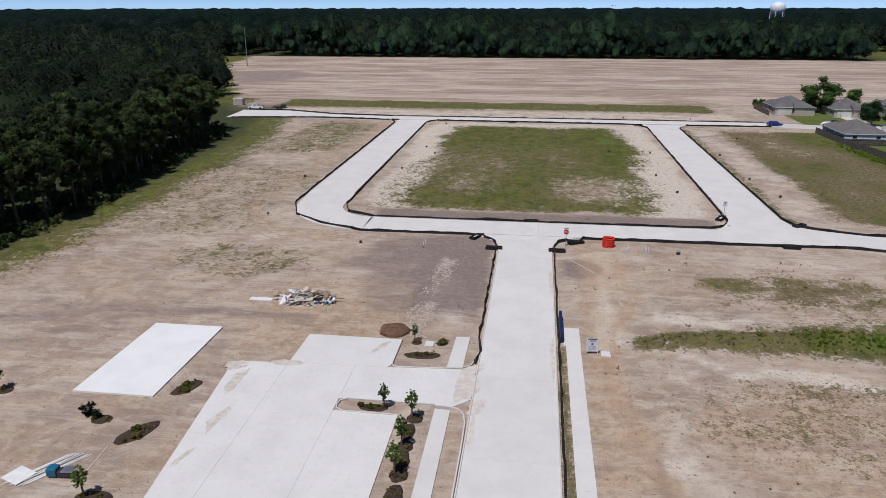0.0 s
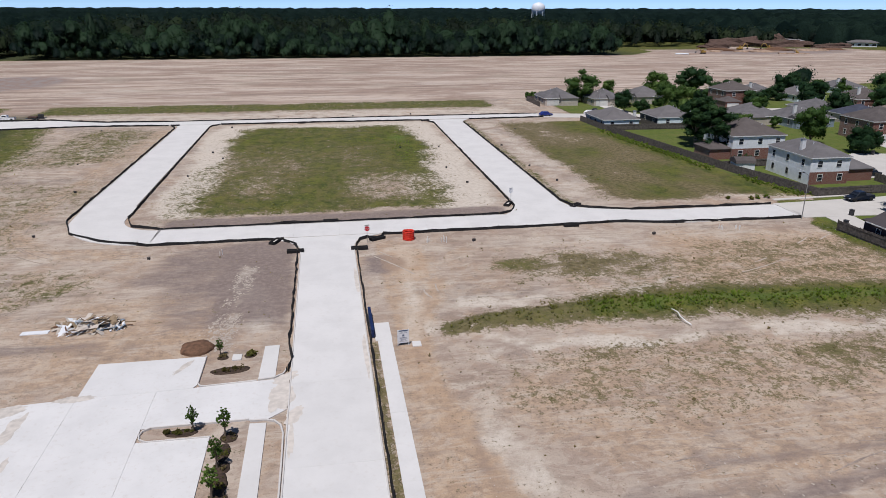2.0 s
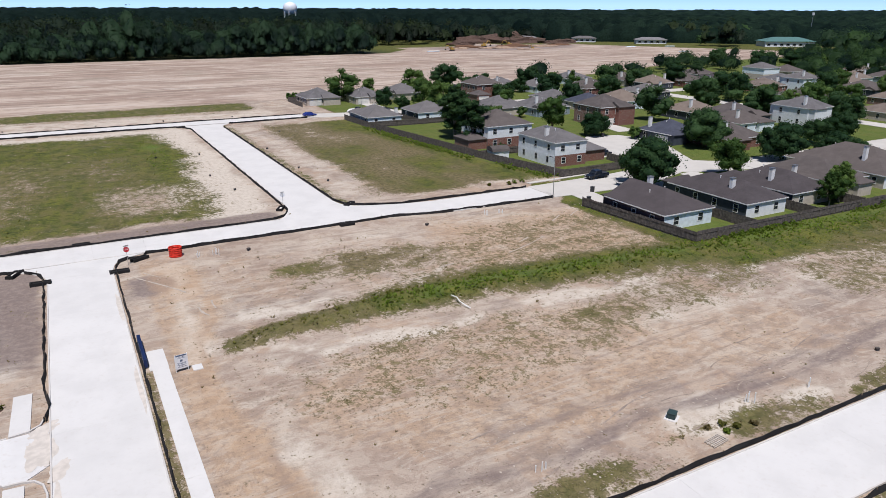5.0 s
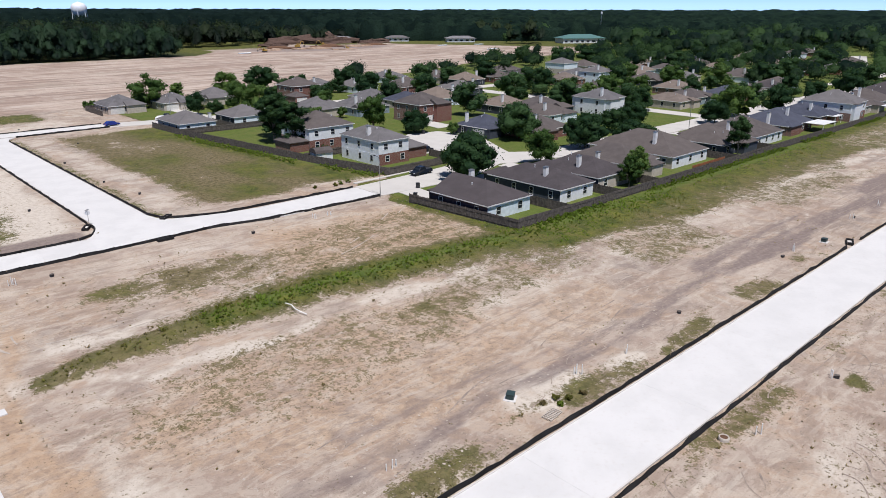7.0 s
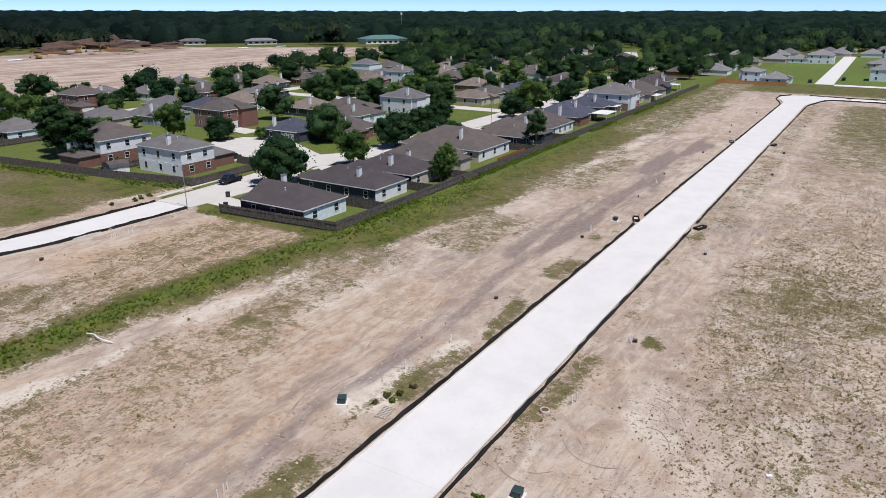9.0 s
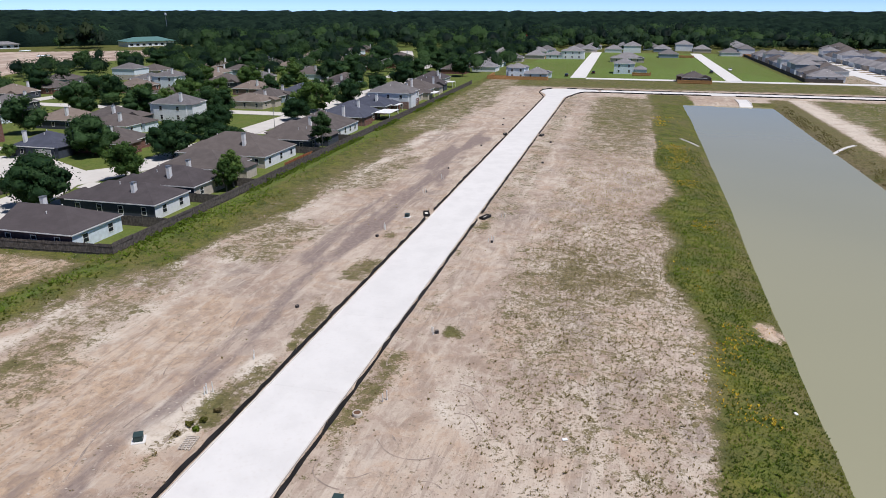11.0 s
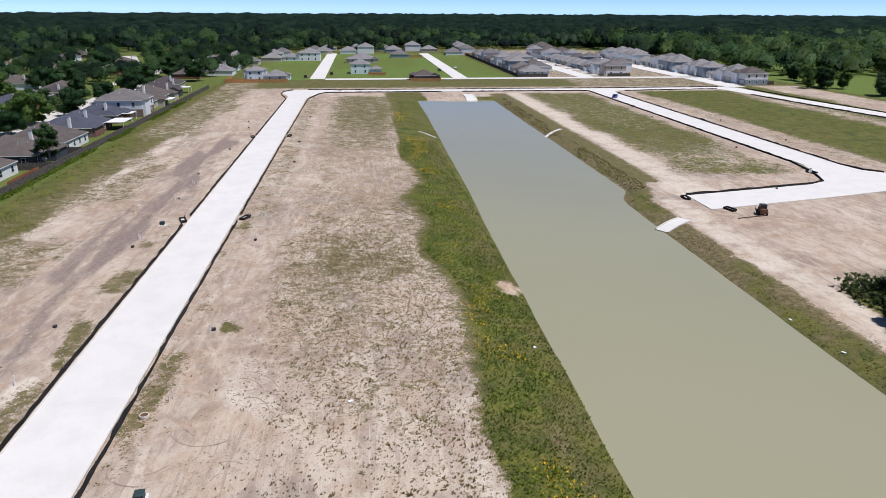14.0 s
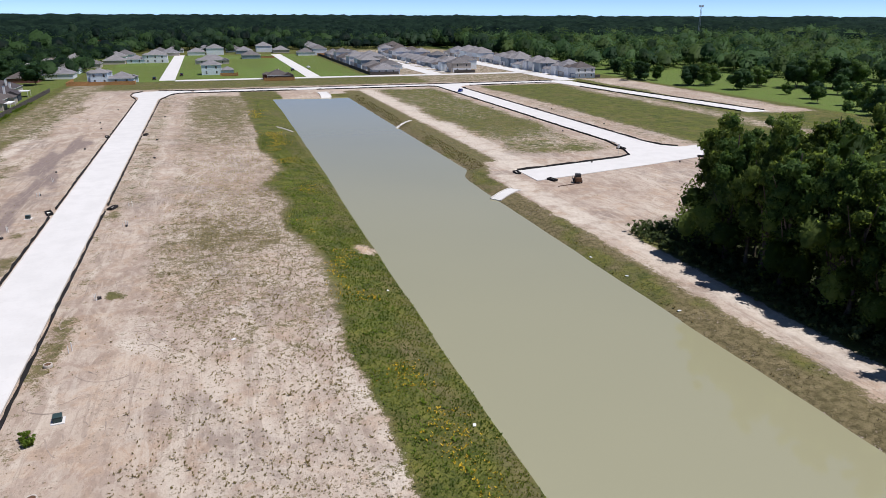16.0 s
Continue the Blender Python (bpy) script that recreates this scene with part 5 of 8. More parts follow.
house(101.0, 113.0, 246.0, 259.0, R1, M_BEIGE, "house with grey hip roof and garage facing the street", front="s")
house(119.0, 132.0, 250.0, 264.0, R1, M_BEIGE, "house with grey hip roof under trees", front="s")
house(150.0, 162.0, 238.0, 251.0, R0, M_BRICK, "two-storey brick house with white garage door", 2, wing=(146.0, 152.0, 231.0, 238.0, "s"), front="s")
house(150.0, 163.0, 163.0, 176.0, R0, M_BRICK, "two-storey red brick house with arched gable front", 2, pitch=0.5, front="s")
house(146.0, 158.0, 129.5, 142.0, R3, M_NAVY, "dark house with blue grey hip roof and white chimney", chimney=(147.5, 139.0, 1), front="w")
NEIGHBOURS = [(161, 124, 0), (173, 197, 3), (188, 196, 4), (191, 164, 4), (197, 152, 0), (186, 141, 0), (247, 130, 4), (264, 221, 0), (281, 206, 4), (311, 220, 1),
              (311, 178, 0), (286, 150, 4), (351, 209, 4), (389, 176, 1), (359, 155, 0), (151, 196, 1), (138, 203, 1), (226, 274, 1), (244, 257, 0), (216, 212, 1), (190, 251, 1),
              (178, 264, 1), (205, 131, 0), (222, 129, 0), (264, 131, 0), (280, 125, 3), (300, 126, 0), (320, 124, 2), (338, 128, 0), (170, 214, 1), (206, 236, 0), (245, 238, 4), (268, 241, 0), (262, 172, 0), (286, 236, 2),
              (330, 200, 4), (372, 205, 0), (405, 190, 4), (420, 210, 0), (336, 174, 1), (380, 150, 0), (402, 150, 3), (424, 148, 0), (448, 176, 4), (470, 160, 0), (352, 86, 2), (465, 231, 3), (486, 213, 4),
              (440, 240, 0), (398, 236, 4), (356, 250, 0), (330, 246, 1), (300, 262, 0), (512, 190, 0), (530, 226, 1), (410, 88, 0), (432, 92, 3), (456, 90, 0), (480, 92, 2), (505, 92, 0), (530, 96, 4), (440, 140, 1), (500, 150, 0), (560, 180, 4), (590, 210, 0), (560, 100, 0), (590, 105, 3), (620, 110, 1)]
WALLS = [M_BEIGE, M_BRICK, M_BRICK, M_NAVY, M_GREYBLUE, M_BEIGE, M_PALEBLUE]
house(206.5, 218.5, 131.5, 144.0, R1, M_WHITE, "white two-storey house with grey green hip roof", 2, chimney=(208.0, 134.0, 1), upper=M_WHITE)
house(292.0, 304.0, 194.0, 205.0, R1, M_PALEBLUE, "pale blue two-storey house with grey roof", 2, chimney=(294.0, 196.0, 1), upper=M_PALEBLUE)
for hx, hy, k in NEIGHBOURS:
    if (hx, hy) in ((205, 131), (222, 129)):
        continue
    w, d = rnd.uniform(11.5, 15), rnd.uniform(12, 15.5)
    two = rnd.random() < 0.08 and hx > 300
    wl = rnd.choice(WALLS)
    kinds = ("grey brown", "grey", "charcoal", "blue grey", "tan brown")[k]
    house(hx - w / 2, hx + w / 2, hy - d / 2, hy + d / 2, ROOFS[k], wl, f"{'two' if two else 'single'}-storey house with {kinds} hip roof among trees", 2 if two else 1,
          pitch=rnd.uniform(0.38, 0.5), chimney=(hx + rnd.choice((-1, 1)) * w * 0.32, hy - d * 0.25, 1) if rnd.random() < 0.75 else None, windows=hx < 330, upper=M_PALEBLUE if two else None)
PALE = [M_WHITE, M_PALEBLUE, M_WHITE, M_BEIGE, M_GREYBLUE]
# new estate
house(386.5, 400.0, 32.5, 44.5, R5, M_PALEBLUE, "new single-storey house with grey roof beside cedar fence", windows=True)
house(386.0, 396.0, 44.7, 53.0, R5, M_PALEBLUE, "new two-storey blue house with grey hip roof", 2, windows=True)
house(430.0, 441.0, -13.0, -1.5, R5, M_PALEBLUE, "new two-storey blue house with grey hip roof on lawn", 2, wing=(429.0, 441.0, -20.0, -13.2), windows=True)
house(383.0, 396.0, -48.0, -36.5, R0, M_BRICK, "new brown single-storey house with grey hip roof", windows=True)
house(524.0, 538.0, -18.5, 1.0, R5, M_BEIGE, "new house with wide grey hip roof")
house(547.0, 562.0, 23.5, 38.0, R5, M_WHITE, "new two-storey white house with grey roof", 2, windows=True)
house(547.0, 562.0, 38.6, 50.0, R5, M_PALEBLUE, "new pale blue house with grey roof beside cedar fence", windows=True)
for i, (hx, hy) in enumerate([(640, 24), (658, 33), (645, 3), (645, -12.5), (588, -39.5), (682, -57), (666, -71), (620, -88), (690, 22), (694, -4), (690, -30), (662, -38), (596, 62), (622, 58), (430, 74), (465, 76), (512, 70), (518, 96), (546, 58), (545, 80), (575, 88), (490, 98)]):
    house(hx - 7, hx + 7, hy - 7.2, hy + 7.2, ROOFS[(5, 1, 5)[i % 3]], rnd.choice(PALE), "new house with grey hip roof in the estate", rnd.choice((1, 1, 2)), windows=False)
for row, (y, x0, x1, gap) in enumerate(((-109, 414, 600, 14.2), (-122, 452, 610, 15), (-158, 414, 620, 14), (-172, 440, 630, 15), (-214, 356, 600, 14.5), (-226, 470, 620, 16), (-100, 620, 700, 15), (-180, 640, 720, 16))):
    x = x0
    while x < x1:
        two = rnd.random() < 0.45 if row > 1 else rnd.random() < 0.15
        w, d = gap - rnd.uniform(1.6, 2.6), rnd.uniform(11, 14)
        house(x - w / 2, x + w / 2, y - d / 2 + rnd.uniform(-1, 1), y + d / 2, ROOFS[rnd.choice((5, 5, 1, 0, 5))], rnd.choice(PALE), f"new {'two' if two else 'single'}-storey house with grey roof in a tight row",
              2 if two else 1, pitch=rnd.uniform(0.4, 0.55), windows=x < 450 and row in (0, 2, 4), upper=rnd.choice(PALE) if two else None, front="n" if row in (4, 5) else "s")
        y_street = {0: None, 1: -133.1, 2: -142.9, 3: None, 4: -203.1}.get(row)
        if y_street is not None:
            y_house = y - d / 2 - 0.6 if y_street < y else y + d / 2 + 0.6
            box_y = sorted((y_house, y_street))
            part("driveway", boxes((x - 3.4, x + 2.6, box_y[0], box_y[1], -0.1, 0.10)), M_ROAD, street_new)
        x += gap


# ---- board fences ----
def fence_panel_mesh(length, h):
    """One panel of boards set edge to edge, every second one a little proud."""
    n = int(length / 0.15)
    bm = bmesh.new()
    rows = []
    for i in range(n):
        for a in (i * length / n + 0.004, (i + 1) * length / n - 0.004):
            d = 0.02 if i % 2 else 0.0
            top = h + 0.03 * math.sin(i * 2.4)
            rows.append([bm.verts.new((a, -0.012 - d, 0.03)), bm.verts.new((a, -0.012 - d, top)), bm.verts.new((a, 0.02 - d, top)), bm.verts.new((a, 0.02 - d, 0.03))])
    for a, b in zip(rows, rows[1:]):
        for k in range(4):
            bm.faces.new((a[k], b[k], b[(k + 1) % 4], a[(k + 1) % 4]))
    bm.faces.new(rows[0])
    bm.faces.new(rows[-1][::-1])
    me = bpy.data.meshes.new("panel")
    bm.to_mesh(me)
    bm.free()
    return me


PANELS = {}


def board_fence(pts, mat, label, h=1.8):
    """A fence of board panels between posts along a line of points, with three rails outside."""
    o = pts[0]
    t = thing("fence", pose(o[0], o[1], 0), label, "fence", "fences")
    for (x0, y0), (x1, y1) in zip(pts, pts[1:]):
        L = math.hypot(x1 - x0, y1 - y0)
        n = max(1, round(L / 2.44))
        d = L / n
        key = (round(d, 3), mat.name, h)
        if key not in PANELS:
            PANELS[key] = (fence_panel_mesh(d, h), bpy.data.meshes.new("post"))
            bm = boxes((-0.06, 0.06, -0.06, 0.06, -0.2, h + 0.12))
            bm.to_mesh(PANELS[key][1])
            bm.free()
        ang = math.degrees(math.atan2(y1 - y0, x1 - x0))
        for i in range(n):
            px, py = x0 + (x1 - x0) * i / n, y0 + (y1 - y0) * i / n
            z = float(land(np.array([px]), np.array([py]))[0])
            ob = link("panel", PANELS[key][0], mat, t)
            ob.matrix_basis = pose(px - o[0], py - o[1], max(z, -0.05), rnd.uniform(-1.5, 1.5), 0, ang)
            ob = link("post", PANELS[key][1], mat, t)
            ob.matrix_basis = pose(px - o[0], py - o[1], 0, 0, 0, ang)
        for z in (0.35, h - 0.35):
            rail = part("rail", boxes((0, L, -0.075, -0.045, z, z + 0.09)), mat, t)
            rail.matrix_basis = pose(x0 - o[0], y0 - o[1], 0, 0, 0, ang)
    return t


OLD = "weathered grey board fence with posts and rails"
for pts in ([(85.2, 92), (87.2, 66.1), (101.5, 66.1)], [(101.5, 66.1), (118, 66.1)], [(101.5, 66.5), (101.5, 86)], [(118, 66.1), (132, 66.1)], [(118, 66.5), (118, 84)], [(132, 66.1), (148, 66.1)], [(132, 66.5), (132, 84)],
            [(148, 66.1), (168, 66.1)], [(168, 66.1), (188, 66.1)], [(168, 66.5), (168, 84)], [(188, 66.5), (188, 84)], [(188, 66.1), (210, 66.1)], [(210, 66.1), (237, 66.0)], [(237, 66), (275, 66)], [(275, 66), (315, 66)], [(315, 66), (352, 66)],
            [(96.8, 112.6), (91.6, 135), (88.2, 165), (84.4, 195), (83.6, 213)], [(96.8, 112.6), (118, 113.2), (118, 123)], [(91.6, 139), (99, 140), (118, 140)], [(84.2, 194), (101, 193), (118, 193)], [(101, 193), (101, 208)],
            [(80.5, 248), (80.5, 266), (98, 266), (135, 268)]):
    board_fence(pts, M_FENCE, OLD)
board_fence([(150.5, 68.6), (166, 68.6)], M_REDFENCE, "red brown stained board screen", 1.3)
board_fence([(106, 66.8), (117.5, 66.8)], M_REDFENCE, "low red brown stained board screen", 0.9)
for pts in ([(380, 31.5), (379, 63.5), (402, 63.5)], [(380, 31.5), (386, 31.5)], [(383, 53.5), (383, 63)], [(419.5, -12), (419.5, -22), (429, -22)], [(536, -19.5), (546, -19.5)], [(381, -34), (381, -50.5), (397, -50.5)], [(545.5, 50.5), (545.5, 62), (566, 62)], [(584, -47.5), (584, -58)], [(612, -97), (612, -108)]):
    board_fence(pts, M_NEWFENCE, "new orange cedar board fence")
for pts in ([(404, -98), (620, -98)], [(404, -98), (404, -116)], [(404, -152), (404, -166)], [(350, -224), (350, -208)]):
    board_fence(pts, M_FENCE, "dark weathered board fence of the estate")


# ---- trees ----
def cards(pts, nrm, size, r, lean=0.55, wide=0.8):
    """Leaf sprays: one small crooked blade at each place, and the way it faces."""
    n = len(pts)
    d = nrm + r.normal(0, lean, (n, 3))
    d /= np.linalg.norm(d, axis=1, keepdims=True) + 1e-9
    a = np.cross(d, r.normal(0, 1, (n, 3)))
    a /= np.linalg.norm(a, axis=1, keepdims=True) + 1e-9
    b = np.cross(d, a)
    s = (size * r.uniform(0.6, 1.4, n))[:, None]
    k = r.uniform(-0.5, 0.5, (n, 1))
    v = np.stack([pts - a * s - b * s * wide * 0.5, pts + a * s * 0.8 - b * s * wide * 0.5, pts + b * s * wide + a * s * k], 1).reshape(-1, 3)
    face = nrm * 0.5 + d * 0.5
    face /= np.linalg.norm(face, axis=1, keepdims=True) + 1e-9
    return v, np.arange(3 * n).reshape(n, 3), np.repeat(face, 3, 0)


def unit(v):
    return v / (np.linalg.norm(v, axis=-1, keepdims=True) + 1e-9)


def globe(sub):
    """A ball of triangles, open below."""
    bm = bmesh.new()
    bmesh.ops.create_icosphere(bm, subdivisions=sub, radius=1)
    bm.verts.index_update()
    v = np.array([q.co[:] for q in bm.verts])
    f = np.array([[q.index for q in p.verts] for p in bm.faces])
    bm.free()
    return v, f[v[f].mean(1)[:, 2] > -0.62]


GLOBE = {2: globe(2), 3: globe(3)}


def mass(r, centre, radii, sub, knobs, depth, leaves, size, lean=0.5, wide=0.9, up=0.0):
    """One knobbly mass of foliage: a lumpy core with leaf sprays over it. Gives places, corners and facings."""
    v, f = GLOBE[sub]
    c = unit(r.normal(0, 1, (knobs, 3)) + np.array([0, 0, 0.35]))
    hgt = r.uniform(0.75, 1.12, knobs)

    def relief(d):
        q = d @ c.T
        k = q.argmax(1)
        return (1 - depth + depth * step(0.45, 0.97, q.max(1))) * hgt[k], unit((d + 0.8 * (d - c[k])) / radii + np.array([0, 0, up]))

    k, nn = relief(v)
    core = centre + v * (k * r.uniform(0.62, 0.86, len(v)))[:, None] * radii
    d = unit(r.normal(0, 1, (leaves, 3)) + np.array([0, 0, 0.25]))
    k2, n2 = relief(d)
    p = centre + d * (k2 * r.uniform(0.74, 1.2, leaves))[:, None] * radii
    cv, cf, cn = cards(p, n2, size, r, lean, wide)
    return np.concatenate([core, cv]), np.concatenate([f, cf + len(v)]), np.concatenate([nn, cn])


def joined(pieces):
    V, F, N, off = [], [], [], 0
    for v, f, n in pieces:
        V.append(v)
        F.append(f + off)
        N.append(n)
        off += len(v)
    return np.concatenate(V), np.concatenate(F), np.concatenate(N)


def crown_points(r, n, clumps, spread, height, low=0.0, flat=1.0, lobe=(0.16, 0.36)):
    """Places and outward directions for leaves in clumps that fill an uneven crown."""
    c = unit(r.normal(0, 1, (clumps, 3)))
    c = c * r.uniform(0.45, 0.92, clumps)[:, None] * np.array([spread, spread, height])
    c[:, 2] = np.maximum(c[:, 2], -height * (1 - low))
    k = r.integers(0, clumps, n)
    d = unit(r.normal(0, 1, (n, 3)))
    size = r.uniform(*lobe, clumps)[k][:, None] * spread
    p = c[k] + d * size * r.uniform(0.55, 1.0, n)[:, None] * np.array([1, 1, 0.75 * flat])
    out = d * 0.8 + p / np.array([spread, spread, height]) * 0.7
    out[:, 2] += 0.25
    return p, unit(out)


def tree(seed, total, spread, trunk, leaves, size, mat, bark, name="tree", label="", category="tree", group="trees", clumps=30, low=0.35, lobe=(0.24, 0.44), wide=0.9, bushy=1.0, limbs=6, reach=(0.35, 0.85)):
    """A trunk with limbs and a crown of many leafy clumps, each a small knobbly mass with sprays."""
    r = np.random.default_rng(seed)
    t = thing(name, pose(0, 0, 0), label, category, group)
    crown_h = (total - trunk) / 2
    mid = trunk + crown_h
    bm = bmesh.new()
    rad = total * 0.016 + 0.04
    bend = r.uniform(-0.03, 0.03, 2) * total
    pts = [(0, 0, -0.15), (bend[0] * 0.2, bend[1] * 0.2, trunk * 0.5), (bend[0] * 0.6, bend[1] * 0.6, trunk), (bend[0], bend[1], mid + crown_h * 0.5)]
    tube(bm, pts, [rad * 1.3, rad, rad * 0.8, rad * 0.2], 7)
    for i in range(limbs):
        a = i * 2.4 + r.uniform(0, 1)
        z = trunk + crown_h * r.uniform(0.05, 0.5)
        e = (math.cos(a) * spread * 0.6, math.sin(a) * spread * 0.6, mid + crown_h * r.uniform(-0.3, 0.4))
        tube(bm, [(bend[0] * 0.5, bend[1] * 0.5, z), (e[0] * 0.45, e[1] * 0.45, (z + e[2]) / 2 + 0.2), e], [rad * 0.45, rad * 0.3, rad * 0.1], 5)
    part("trunk", bm, bark, t)
    c = unit(r.normal(0, 1, (clumps, 3))) * r.uniform(*reach, clumps)[:, None]
    c[:, 2] = np.maximum(c[:, 2], low - 1)
    pieces = []
    for q in c:
        taper = 1 - 0.35 * max(0.0, q[2])
        rr = r.uniform(*lobe) * spread * taper
        at = np.array([q[0] * spread * taper + bend[0] * 0.6, q[1] * spread * taper + bend[1] * 0.6, mid + q[2] * crown_h])
        pieces.append(mass(r, at, np.array([rr, rr, rr * 0.8]) * bushy, 2, 5, 0.3, leaves // clumps, size, 0.6, wide))
    link("crown", arrays("crown", *joined(pieces)), mat, t)
    return t


def plant(protos, x, y, scale=1.0, zscale=None, z=0.0, label=""):
    pr = rnd.choice(protos)
    m = pose(x, y, z, 0, 0, rnd.uniform(0, 360)) @ Matrix.Diagonal((scale, scale, zscale or scale, 1))
    ob = copy_thing(pr, m)
    if label:
        ob["label"] = label
    return ob


def retire(protos):
    for p in protos:
        for c in list(p.children_recursive):
            bpy.data.objects.remove(c)
        bpy.data.objects.remove(p)


OAKS = [tree(20 + i, 7.6, 5.3, 0.2, 6600, 0.19, M_OAK, M_BARK, clumps=46, low=0.12, bushy=1.12, label="broad dark green live oak with a rounded crown", group="yard trees") for i in range(3)]
BROADS = [tree(30 + i, 8.3, 3.9, 0.3, 4800, 0.18, M_BROAD, M_BARK, low=0.12, bushy=1.15, label="leafy green yard tree with an uneven crown", group="yard trees") for i in range(3)]
TALLS = [tree(40 + i, 13.5, 4.3, 1.2, 6400, 0.20, M_OAK if i else M_BROAD, M_PALEBARK, label="tall slender dark green tree", group="yard trees", clumps=40, lobe=(0.2, 0.4)) for i in range(2)]
FAROAKS = [tree(50 + i, 8.6, 5.0, 0.2, 2000, 0.25, M_OAK, M_BARK, label="dark green yard tree among roofs", group="yard trees", clumps=20, low=0.1, bushy=1.1, lobe=(0.32, 0.54), wide=0.95, limbs=3) for i in range(3)]
FARBROADS = [tree(55 + i, 9.2, 4.3, 0.3, 1800, 0.25, M_BROAD, M_BARK, label="leafy green yard tree among roofs", group="yard trees", clumps=18, low=0.1, bushy=1.1, lobe=(0.32, 0.54), wide=0.95, limbs=3) for i in range(3)]
for x, y, k, w in ((100, 258, 1, 6.0), (118, 274, 1, 3.2), (141, 277, 1, 4.6), (162, 287, 0, 8.2), (106, 229, 0, 4.6), (112, 228, 0, 3.0), (120, 228, 1, 5.0), (122, 215, 1, 5.0), (195, 266, 0, 6.0), (141, 203, 1, 3.7), (177, 227, 0, 6.6), (132, 164, 1, 4.9), (120, 178, 1, 3.6), (212, 271, 1, 2.8),
                   (139, 190, 1, 2.0), (171, 205, 0, 5.5), (222, 245, 0, 6.0), (240, 246, 0, 5.1), (137, 150, 0, 4.4), (173, 164, 0, 6.6), (107, 98.2, 0, 6.6), (263, 242, 0, 7.6), (144, 141, 1, 2.0), (152, 123, 0, 6.6), (130, 96.5, 1, 4.6), (155, 102, 0, 6.0), (165, 95, 0, 4.8), (171, 93, 0, 3.8), (213, 154, 0, 7.0), (239, 186, 0, 7.0),
                   (223, 188, 0, 7.2), (373, 310, 0, 8.0), (374, 282, 0, 9.0), (386, 268, 0, 9.5), (239, 152, 1, 5.1), (236, 141, 0, 5.4), (418, 274, 1, 4.1), (308, 188, 1, 4.7), (219, 98, 0, 5.1), (240, 100, 1, 5.8), (261, 96, 0, 5.5), (382, 204, 0, 9.5), (229, 130, 0, 5.0), (330, 152, 1, 8.0), (354, 142, 0, 9.0), (366, 134, 0, 8.4),
                   (456, 151, 0, 8.6), (294, 96, 0, 5.6), (330, 95, 0, 6.6), (354, 95, 0, 6.8), (508, 130, 0, 8.4), (416, 100, 0, 8.0), (390, 79, 0, 8.0), (516, 263, 0, 8.0), (516, 217, 0, 8.4), (183, 112, 0, 4.6), (200, 116, 0, 5.0), (270, 113, 0, 5.0), (310, 111, 0, 5.2), (281, 178, 0, 6.0), (300, 160, 1, 5.0), (254, 205, 0, 6.2), (205, 222, 0, 5.4)):
    f = w / (4.9, 3.8)[k] * (0.9 if w > 7 else 1.0)
    plant((OAKS if x + y < 330 else FAROAKS, BROADS if x + y < 330 else FARBROADS)[k], x, y, f, min(f, 1.35))
for x, y, f, g in ((103, 173, 1.3, 1.1), (97.8, 153.6, 1.3, 0.98), (98.6, 165, 1.25, 1.05), (173, 68.8, 0.82, 0.82), (127.0, 70.2, 0.62, 0.56), (131.2, 71.0, 0.72, 0.66)):
    plant(TALLS, x, y, f, g)
placed, yard = 0, []
while placed < 330:
    x, y = rnd.uniform(150, 640), rnd.uniform(108, 330)
    if y > np.interp(x, [86, 160, 250, 380, 540, 700], [262, 278, 294, 338, 345, 370]) or 216 < y < 233 and x < 330 or 111 < y < 122 and x > 372 or 226 < x < 238 or x + y < 340:
        continue
    if abs((x - 445) * 0.307 - (y - 127) * 0.952) < 9 and x > 436:
        continue
    if any(abs(x - hx) < 9 and -12 < y - hy < 9 for hx, hy, _ in NEIGHBOURS) or abs(x - 298) < 9 and abs(y - 200) < 12 or abs(x - 212) < 10 and abs(y - 136) < 14:
        continue
    placed += 1
    if x + y < 480 and placed % 3:
        plant(FAROAKS if rnd.random() < 0.65 else FARBROADS, x, y, rnd.uniform(0.6, 1.0))
    elif x + y >= 480:
        yard.append((x, y))
for i in range(12):
    plant(BROADS, 82 + i * 2.2, 268.5 + rnd.uniform(-1, 1), rnd.uniform(0.3, 0.5))


